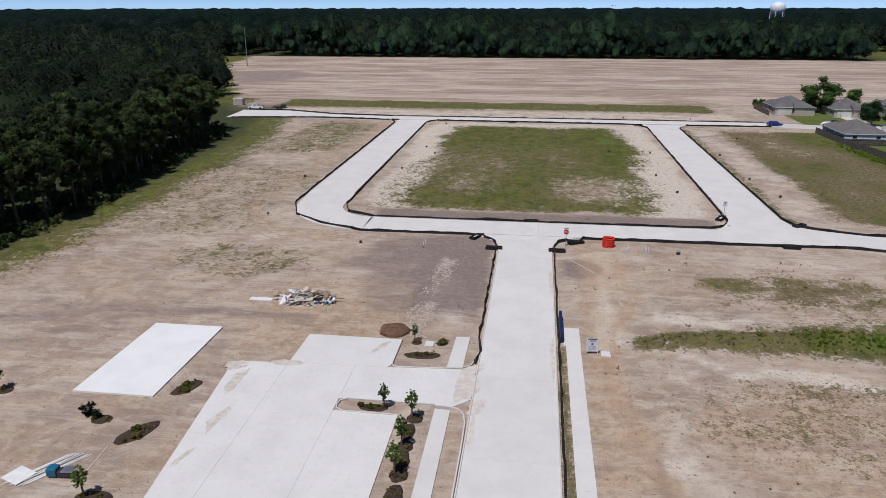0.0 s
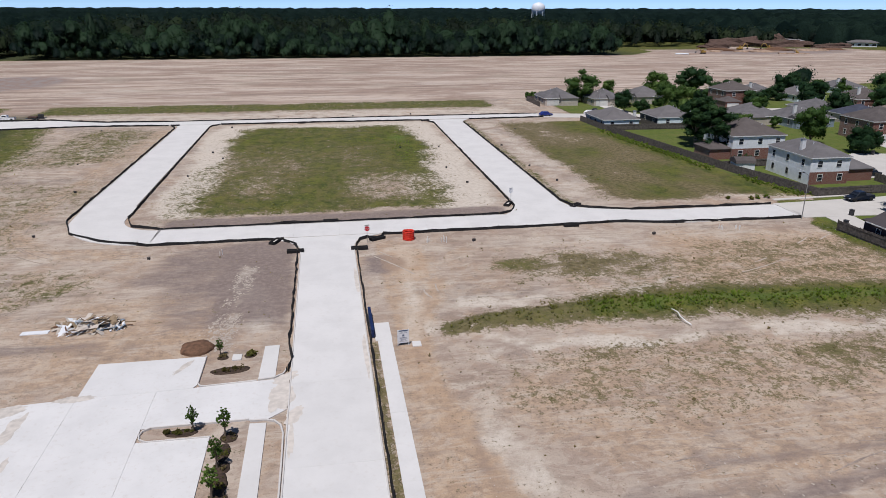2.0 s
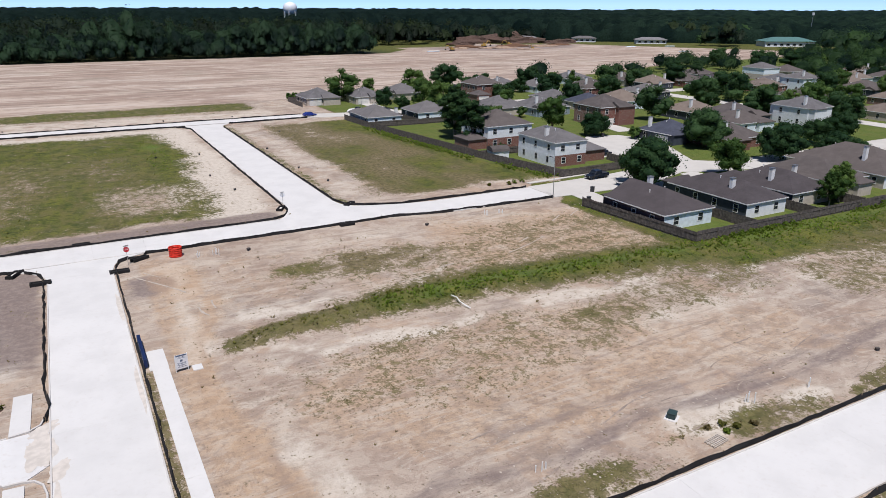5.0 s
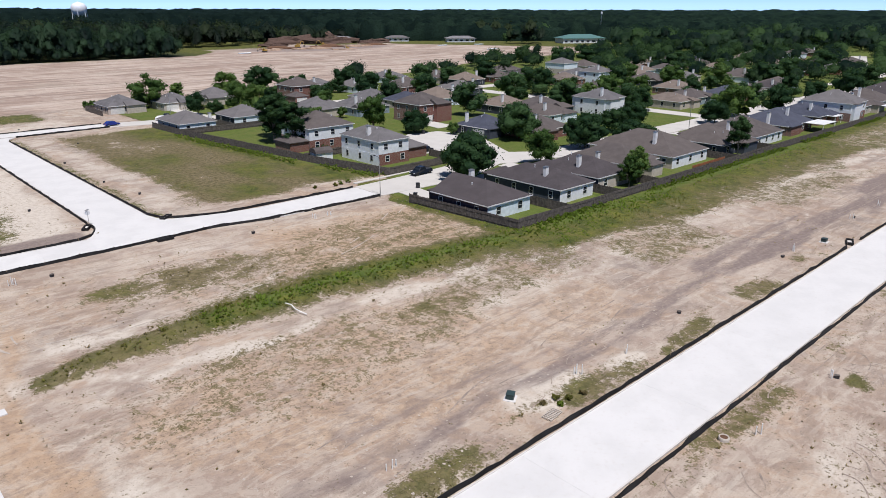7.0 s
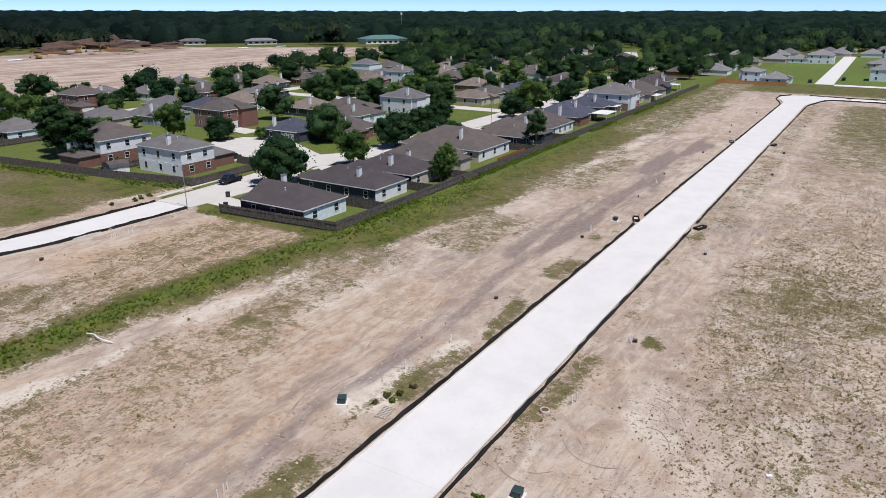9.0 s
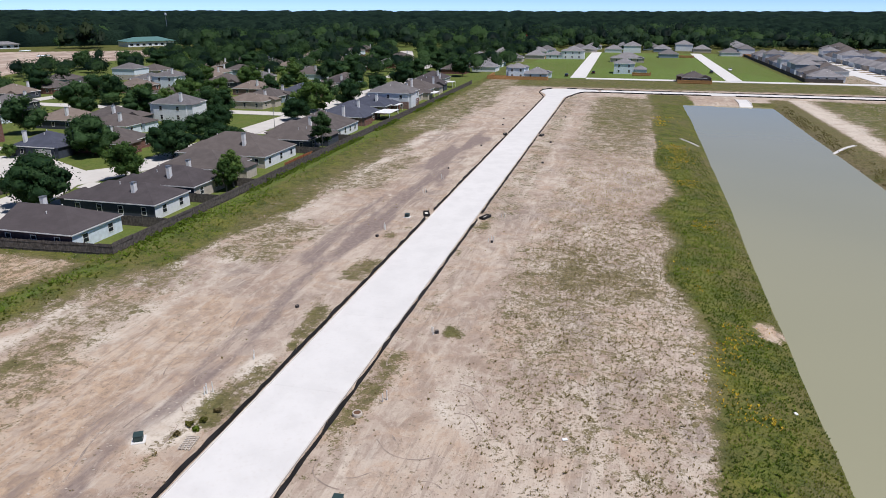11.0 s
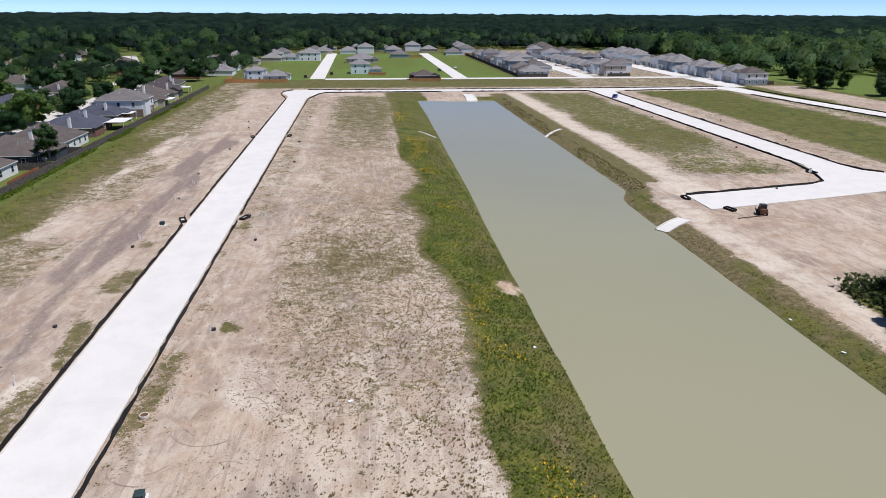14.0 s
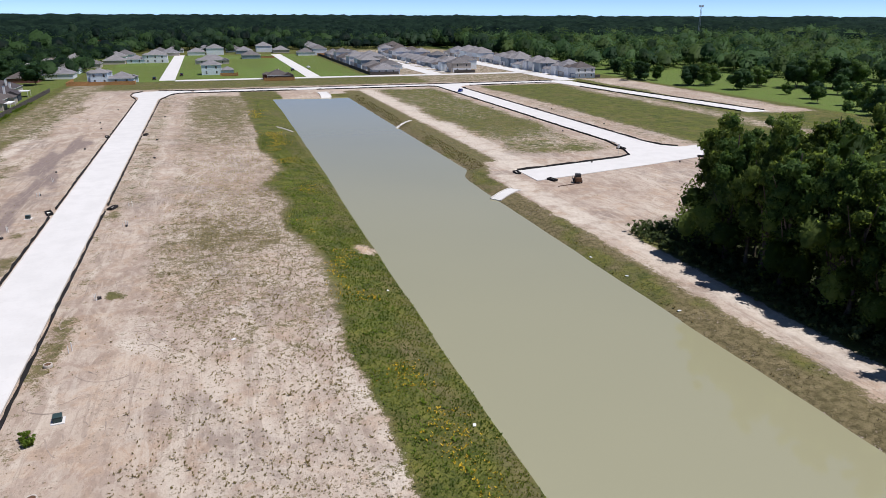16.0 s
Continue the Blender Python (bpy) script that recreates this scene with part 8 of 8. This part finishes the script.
t = tagged(part("timber", boxes((-3.2, 3.2, -0.1, 0.1, 0.0, 0.14)), M_DEBRIS, None), "long dark timber on bare soil", "timber")
t.matrix_basis = pose(113.0, -79.2, 0, 0, 0, -78)


# ---- masts, tower, far buildings ----
def lamp_post(x, y, rot, h=8.0):
    t = thing("street_lamp", pose(x, y, 0, 0, 0, rot), "tall thin grey street lamp", "street lamp", "street lamps")
    bm = bmesh.new()
    tube(bm, [(0, 0, -0.3), (0, 0, h * 0.9), (0.25, 0, h), (1.3, 0, h + 0.15)], [0.09, 0.07, 0.055, 0.045], 8)
    part("pole", bm, M_METAL, t)
    part("lamp_head", boxes((1.2, 1.8, -0.13, 0.13, h + 0.08, h + 0.22), bevel=0.04), M_DARKMETAL, t)


lamp_post(83.6, 99.0, 90)
lamp_post(139.4, 152.5, -100)
lamp_post(200, 96.5, 90)
lamp_post(97.5, 232.0, -90)


def mast(x, y, h, r, label):
    t = thing("mast", pose(x, y, 0), label, "mast", "masts")
    bm = bmesh.new()
    for k in range(3):
        a = 2.094 * k
        tube(bm, [(math.cos(a) * r, math.sin(a) * r, 0), (math.cos(a) * r * 0.4, math.sin(a) * r * 0.4, h)], [0.16, 0.1], 5)
    for k in range(int(h / 3)):
        q = r * (1 - 0.6 * k * 3 / h)
        for j in range(3):
            a, b = 2.094 * j, 2.094 * (j + 1)
            tube(bm, [(math.cos(a) * q, math.sin(a) * q, k * 3), (math.cos(b) * q, math.sin(b) * q, k * 3 + 3)], [0.07, 0.07], 4)
    part("lattice", bm, M_METAL, t)
    for k in range(6):
        a = k * 1.047
        part("antenna", boxes((math.cos(a) * r * 1.4 - 0.25, math.cos(a) * r * 1.4 + 0.25, math.sin(a) * r * 1.4 - 0.25, math.sin(a) * r * 1.4 + 0.25, h - 3, h - 0.4)), M_SIGNWHITE, t)


mast(-22 + 0.7951 * 920, -5.4 - 0.6065 * 920, 45.5, 1.6, "tall lattice mast with pale antennas above trees")
mast(1.2 + 0.8211 * 834, -7.4 + 0.5708 * 834, 31, 0.5, "thin grey radio mast above trees")
bm = bmesh.new()
tube(bm, [(0, 0, -0.5), (0.3, 0, 23)], [0.32, 0.2], 8)
t = tagged(part("utility_pole", bm, M_METAL, None), "tall bare pale utility pole at the field edge", "utility pole")
t.matrix_basis = pose(-183.7, 430.5, 0)

tower = thing("water_tower", pose(290, 949, -4.5) @ Matrix.Diagonal((0.86, 0.86, 1, 1)), "white water tower with a rounded tank on legs", "water tower")
bm = bmesh.new()
lathe(bm, [(1.2, 29), (6.5, 30), (9.6, 32.5), (10.6, 36), (10.4, 39.5), (8.2, 42.6), (4, 44.3), (0.8, 44.8), (0.3, 45.6)], 28)
for f in bm.faces:
    f.smooth = True
part("tank", bm, M_TOWER, tower)
bm = bmesh.new()
tube(bm, [(0, 0, 0), (0, 0, 30)], [1.3, 1.3], 12)
part("riser", bm, M_TOWER, tower)
for k in range(6):
    a = k * 1.047
    bm = bmesh.new()
    tube(bm, [(math.cos(a) * 11.5, math.sin(a) * 11.5, 0), (math.cos(a) * 9.6, math.sin(a) * 9.6, 34)], [0.5, 0.45], 8)
    part("leg", bm, M_TOWER, tower)


def hall(x, y, w, d, h, roof, label, rot=0):
    t = thing("building", pose(x, y, 0, 0, 0, rot), label, "building", "far buildings")
    part("wall", boxes((-w / 2, w / 2, -d / 2, d / 2, 0, h)), M_WHITE, t)
    bm = bmesh.new()
    hip_roof(bm, -w / 2, w / 2, -d / 2, d / 2, h, 0.3, 1.2, 0.4)
    part("roof", bm, roof, t)
    for i in range(int(w / 6)):
        part("window", boxes((-w / 2 + 2 + i * 6, -w / 2 + 5 + i * 6, -d / 2 - 0.08, -d / 2, 1.0, 2.8)), M_GLASS, t)


hall(626, 452, 46, 22, 5, M_TEALROOF, "long white hall with a green metal roof", -30)
hall(668, 410, 24, 15, 5, M_TEALROOF, "white hall with a green metal roof", -30)
hall(545, 548, 30, 13, 4, R5, "low white far building", -35)
hall(505, 605, 24, 12, 4, R1, "low white far building", -35)
hall(572, 590, 40, 15, 6, M_BEIGE, "low tan far building", -35)
hall(455, 640, 22, 12, 4, R5, "low white far building", -35)
hall(-382, 652, 24, 12, 5, M_METAL, "grey shed at the woods", 0)
hall(760, 92, 20, 12, 8, M_SIGNRED, "red roofed building beyond the estate", 0)
sh = thing("shed", pose(95.2, 137.0, 0, 0, 0, -8), "small white garden shed with a barrel roof", "shed")
part("wall", boxes((-2.2, 2.2, -1.7, 1.7, 0, 2.0)), M_WHITE, sh)
bm = bmesh.new()
pr = [(-1.95, 1.95), (-1.7, 2.55), (-1.0, 3.0), (0, 3.15), (1.0, 3.0), (1.7, 2.55), (1.95, 1.95)]
lo = [bm.verts.new((-2.35, a, b)) for a, b in pr]
hi = [bm.verts.new((2.35, a, b)) for a, b in pr]
for i in range(6):
    bm.faces.new((lo[i], hi[i], hi[i + 1], lo[i + 1]))
bm.faces.new(lo)
bm.faces.new(hi[::-1])
part("roof", bm, R0, sh)
part("door", boxes((-0.6, 0.6, -1.76, -1.7, 0.1, 1.9)), M_TRIM, sh)
for x, y in ((93.8, 99.4), (120.4, 103.4), (88.4, 94.0), (138.0, 147.6), (143.6, 136.0), (145, 131)):
    t = thing("waste_bin", pose(x, y, TOP if y > 95 else 0, 0, 0, 20), "dark wheeled waste bin at the kerb", "waste bin", "waste bins")
    part("body", boxes((-0.3, 0.3, -0.35, 0.35, 0.02, 1.0), bevel=0.05), M_DARKMETAL, t)
    part("lid", boxes((-0.33, 0.33, -0.4, 0.38, 1.0, 1.08), bevel=0.03), M_DARKMETAL, t)
drives = street("pavement_5", "weathered concrete driveways and footpaths of the houses")
for poly in ([(88, 92), (93, 92), (94, 99.4), (88.6, 99.4)], [(107, 92.5), (112, 92.5), (113, 99.6), (108, 98.4)], [(121, 89), (126, 89), (127, 103.4), (122, 102.8)], [(136, 91.5), (141, 91.5), (141, 98.4), (136, 98.6)], [(153, 91), (158, 91), (158, 98.4), (153, 98.4)], [(173, 87), (178, 87), (178, 98.4), (173, 98.4)], [(192, 89), (197, 89), (197, 98.4), (192, 98.4)],
             [(216, 89), (221, 89), (221, 98.4), (216, 98.4)], [(117.7, 125), (126, 125.5), (126.4, 132), (117.7, 131)], [(148, 152), (155, 152), (156, 162.5), (150, 162.5)], [(144.6, 133), (146, 132), (146, 138), (147.6, 138)], [(86.5, 111.2), (108, 112.4), (108, 113), (86.5, 112.3)], [(92, 216.5), (97, 215), (96, 210.4), (91, 210.4)], [(103, 224.2), (108, 224.2), (108, 246), (103, 246)]):
    slab(drives, poly, M_OLDROAD, 0.09)


# ---- wheel tracks in the soil ----
def track(pts, half=0.9, w=0.34):
    """Two pressed ruts along a line."""
    pts = [Vector((*p, 0)) for p in pts]
    line = []
    for i in range(len(pts) - 1):
        p0, p1, p2, p3 = pts[max(i - 1, 0)], pts[i], pts[i + 1], pts[min(i + 2, len(pts) - 1)]
        m = max(3, int((p2 - p1).length / 0.7))
        for k in range(m):
            s = k / m
            line.append(0.5 * ((2 * p1) + (p2 - p0) * s + (2 * p0 - 5 * p1 + 4 * p2 - p3) * s * s + (3 * p1 - p0 - 3 * p2 + p3) * s ** 3))
    line.append(pts[-1])
    return line, half, w


def lay_tracks(lines, mat, name, label):
    V, F = [], []
    for line, half, w in lines:
        for side in (-half, half):
            off = len(V)
            for i, p in enumerate(line):
                d = (line[min(i + 1, len(line) - 1)] - line[max(i - 1, 0)]).normalized()
                nn = Vector((-d.y, d.x, 0))
                ww = w * (0.6 + 0.7 * rnd.random())
                for q in (side - ww / 2, side + ww / 2):
                    V.append(p + nn * (q + rnd.uniform(-0.03, 0.03)))
            gone = 0
            for i in range(len(line) - 1):
                gone = gone - 1 if gone > 0 else (rnd.randint(4, 22) if rnd.random() < 0.14 else 0)
                if gone == 0:
                    F.append((off + 2 * i, off + 2 * i + 1, off + 2 * i + 3, off + 2 * i + 2))
    v = np.array([tuple(p) for p in V])
    v[:, 2] = land(v[:, 0], v[:, 1]) + 0.022
    me = arrays(name, v, np.array(F))
    return tagged(link(name, me, mat), label, "wheel tracks", kind="stuff")


M_RUT = plain("pressed damp soil", (0.330, 0.264, 0.220), 0.95, 0.3, 1.2)
M_RUTPALE = plain("pressed pale soil", (0.46, 0.395, 0.335), 0.95, 0.2, 1.2)
tr = random.Random(3)
dark, pale = [], []
for k in range(3):
    y0 = 32.5 + k * 2.3
    dark.append(track([(24 + k * 4, 33 + k * 3.1), (36, y0 + tr.uniform(-2, 3)), (48, y0 + tr.uniform(0, 4)), (60, y0 + tr.uniform(-2, 2)), (76, y0 + tr.uniform(-2.5, 2.5)), (94, y0 + tr.uniform(-1, 2)), (112, y0 + tr.uniform(-2, 1.5)), (150, y0 - 1.5), (205, y0 + tr.uniform(-2, 1))], 0.85, 0.15))
for k in range(4):
    cx, cy, rr = 45 + tr.uniform(-5, 14), 7 + tr.uniform(-3, 2), tr.uniform(3, 7)
    a0 = tr.uniform(0, 6)
    dark.append(track([(cx + rr * math.cos(a0 + j * 0.35), cy + rr * 0.6 * math.sin(a0 + j * 0.35)) for j in range(5)], 0.7, 0.13))
for k in range(13):
    cx, cy, rr = tr.uniform(38, 84), tr.uniform(4, 12), tr.uniform(2.5, 8)
    a0, turn = tr.uniform(0, 6), tr.choice((-0.3, 0.3))
    dark.append(track([(cx + rr * math.cos(a0 + j * turn), min(14.0, cy + rr * 0.55 * math.sin(a0 + j * turn))) for j in range(6)], 0.75, 0.11))
for k in range(12):
    cx, cy, rr = tr.uniform(26, 84), tr.uniform(30, 36), tr.uniform(3, 10)
    a0, turn = tr.uniform(0, 6), tr.choice((-0.28, 0.28))
    dark.append(track([(cx + rr * math.cos(a0 + j * turn), max(27.0, cy + rr * 0.35 * math.sin(a0 + j * turn))) for j in range(6)], 0.75, 0.11))
for k in range(2):
    dark.append(track([(-28 + k, 97 - k * 1.9), (-40, 98 - k * 1.7), (-48 - k * 1.9, 106), (-51 - k * 2.0, 118), (-50 - k, 150), (-46 - k * 2, 200)], 0.9, 0.18))
pale.append(track([(7, 93), (13, 83), (15, 74), (31, 73.4), (60, 78), (82, 91)], 0.9, 0.25))
for k in range(2):
    dark.append(track([(300 + k * 3, 34), (318 + k, 38 + k * 2), (330, 37 + k * 2), (336 + k, 33)], 0.9, 0.35))
lay_tracks(dark, M_RUT, "wheel_tracks", "dark wheel ruts pressed into bare soil")
lay_tracks(pale, M_RUTPALE, "wheel_tracks", "pale sandy wheel ruts across bare lots")


# ---- dried mud ----
def flakes(name, label, pts, mat, seed, size=(0.12, 0.5)):
    """Thin irregular plates of dried mud, many and small."""
    r = np.random.default_rng(seed)
    V, F = [], []
    for x, y in pts:
        s, k, n = r.uniform(*size), r.uniform(0.4, 0.8), int(r.integers(6, 10))
        a0, tilt = r.uniform(0, 6.3), r.uniform(-0.5, 0.5)
        F.append(list(range(len(V), len(V) + n)))
        for i in range(n):
            q = s * r.uniform(0.5, 1.1)
            u, v = q * math.cos(a0 + 6.283 * i / n) * k, q * math.sin(a0 + 6.283 * i / n)
            V.append((x + u * math.cos(tilt) - v * math.sin(tilt), y + u * math.sin(tilt) + v * math.cos(tilt), 0.02 + 0.01 * r.random()))
    v = np.array(V)
    v[:, 2] += land(v[:, 0], v[:, 1])
    me = bpy.data.meshes.new(name)
    me.from_pydata(v.tolist(), [], F)
    return tagged(link(name, me, mat), label, "dried mud", kind="stuff")


mud = []
for _ in range(2600):
    y = tr.uniform(63, 91)
    lane = tr.choice((-1.0, -0.7, -0.2, 0.4, 0.8, 1.1))
    if float(fbm(np.array([lane * 2.0 + 9]), np.array([y * 0.35]), 3)[0]) + 0.010 * (78 - y) + tr.uniform(-0.08, 0.08) > 0.47:
        mud.append((float(np.interp(y, [66, 80, 90], [-12.9, -11.7, -11.2])) + lane * (1.5 - 0.03 * (y - 65)) + tr.gauss(0, 0.3), y))
flakes("mud_crust", "pale dried mud crust in broken streaks on damp soil", mud, M_RUTPALE, 5, (0.05, 0.26))
flakes("mud_crust", "thin pale mud plates scattered over the lots", [(tr.uniform(9, 90), tr.choice((tr.uniform(27, 38), tr.uniform(70, 97)))) for _ in range(700)], M_RUTPALE, 6, (0.05, 0.22))


# ---- weeds and tall grass ----
def tufts(x, y, h, r, spread=1.0, blades=6):
    n = len(x)
    z = land(x, y)
    base = np.stack([x, y, z], 1)[:, None, :] + np.concatenate([r.normal(0, 0.10, (n, blades, 2)) * (h * 1.2)[:, None, None], np.full((n, blades, 1), -0.02)], 2)
    a = r.uniform(0, 2 * np.pi, (n, blades))
    out = np.stack([np.cos(a), np.sin(a), np.zeros_like(a)], 2)
    side = np.stack([-np.sin(a), np.cos(a), np.zeros_like(a)], 2)
    hh = (h[:, None] * r.uniform(0.6, 1.25, (n, blades)))[:, :, None]
    tip = base + out * hh * spread * r.uniform(0.4, 1.3, (n, blades, 1)) + np.array([0, 0, 1.0]) * hh
    w = hh * 0.24
    v = np.stack([base, (base + tip) / 2 + side * w + np.array([0, 0, 0.1]) * hh, tip, (base + tip) / 2 - side * w + np.array([0, 0, 0.1]) * hh], 2).reshape(-1, 3)
    return v, np.arange(n * blades * 4).reshape(-1, 4)


wr = np.random.default_rng(21)
px = np.concatenate([wr.uniform(-78, 60, 90000), wr.uniform(10, 130, 160000), wr.uniform(100, 320, 70000)])
py = np.concatenate([wr.uniform(40, 220, 90000), wr.uniform(-68, 98, 160000), wr.uniform(-115, 70, 70000)])
wa, wb = zones(px, py)
grassy, lushy = wa[:, 0], wb[:, 0]
clump = fbm(px * 0.25, py * 0.25, 3)
chance = np.clip((grassy - 0.16) * 0.75 + (clump - 0.5) * 1.2, 0, 1) * (wb[:, 2] < 0.3) * (pond_edge(px, py) > 0.3)
on_road = ((px > -5) & (px < 5)) | ((py > 15.3) & (py < 25.0) & (px > 3) & (px < 345)) | ((py > 101.5) & (py < 110.4)) | ((px > -46) & (px < -34) & (py > 100)) | ((px > 35) & (px < 45.3) & (py > 100)) | ((px < 5) & (py < 66)) | ((px > 5) & (px < 7.2) & (py < 68)) | \
          ((py < -116) & (py > -127) & (px > 140)) | ((px > 117) & (px < 138) & (py < -72)) | ((px > 326) & (px < 342)) | (town(px, py) > 0.3) | ((py > -72) & (py < -65) & (px < 126) & (px > 15))
speck = wr.random(len(px)) < np.where((py < 6) & (py > -18) & (px < 170) & (px > 22), 0.05 + 0.45 * np.clip(clump - 0.38, 0, 1), np.where(px < 10, 0.0008, 0.0015))
chance = chance * np.where((px > 14) & (px < 84) & (py > 27) & (py < 62), 0.35, 1.0)
keep = ((wr.random(len(px)) < chance * np.where(lushy < 0.46, 0.16, 0.34)) | speck) & ~on_road & (wb[:, 2] < 0.3) & (pond_edge(px, py) > 0.3)
px, py, lu = px[keep], py[keep], lushy[keep]
tall = np.clip(berm(px, py), 0, 1)
hgt = wr.uniform(0.07, 0.19, len(px)) * (1 + 0.8 * tall + 0.35 * (lu > 0.75)) * np.where(wr.random(len(px)) < 0.08, 1.7, 1)
for name, sel, mat, label in (("weeds", lu < 0.46, M_DRYWEED, "sparse dry weeds dotting the sandy soil"), ("tall_grass", (lu >= 0.46) & (lu < 0.76), M_WEED, "olive green tufts of tall grass"), ("weeds", lu >= 0.76, M_BRIGHTWEED, "bright green weeds along fence and bank")):
    tagged(link(name, arrays(name, *tufts(px[sel], py[sel], hgt[sel], wr)), mat), label, "weeds", kind="stuff")
dx, dy = wr.uniform(22, 190, 15000), wr.uniform(-18.5, 4.5, 15000)
thick = step(5, -5, dy) * (0.25 + 1.5 * np.clip(fbm(dx * 0.10, dy * 0.14, 3) - 0.36, 0, 1)) * step(-19, -16.5, dy)
sel = (wr.random(len(dx)) < thick) & (zones(dx, dy)[0][:, 0] < 0.8)
dx, dy = dx[sel], dy[sel]
tagged(link("weeds", arrays("weeds", *tufts(dx, dy, wr.uniform(0.09, 0.22, len(dx)), wr, 0.8, 6)), M_CLUMPWEED), "soft brown green weed clumps dotting pale ground", "weeds", kind="stuff")
bx, by = wr.uniform(18, 200, 34000), wr.uniform(-29, -12, 34000)
bank, green = zones(bx, by)
sel = (bank[:, 0] > 0.85) & (pond_edge(bx, by) > 0.15) & (wr.random(len(bx)) < np.where(bx < 100, 0.95, 0.5))
bx, by, shade = bx[sel], by[sel], fbm(bx[sel] * 0.3, by[sel] * 0.3, 3)
for name, sel, mat, label in (("tall_grass", shade < 0.46, M_BERMGRASS, "olive green tall grass on the pond bank"), ("tall_grass", shade >= 0.46, M_BANKGRASS, "dark green tall grass on the pond bank")):
    tagged(link(name, arrays(name, *tufts(bx[sel], by[sel], wr.uniform(0.10, 0.26, sel.sum()), wr, 0.8, 3)), mat), label, "grass", kind="stuff")
fx, fy = wr.uniform(15, 260, 5200), wr.normal(-22.4, 1.9, 5200)
sel = fbm(fx * 0.12 + 40, fy * 0.12, 3) > np.where(fx > 58, 0.54, 0.64)
fx, fy = fx[sel], fy[sel]
tagged(link("wild_flowers", arrays("wild_flowers", *tufts(fx, fy, wr.uniform(0.13, 0.24, len(fx)), wr, 0.9, 4)), M_FLOWER), "yellow wild flowers on the pond bank", "flowers", kind="stuff")
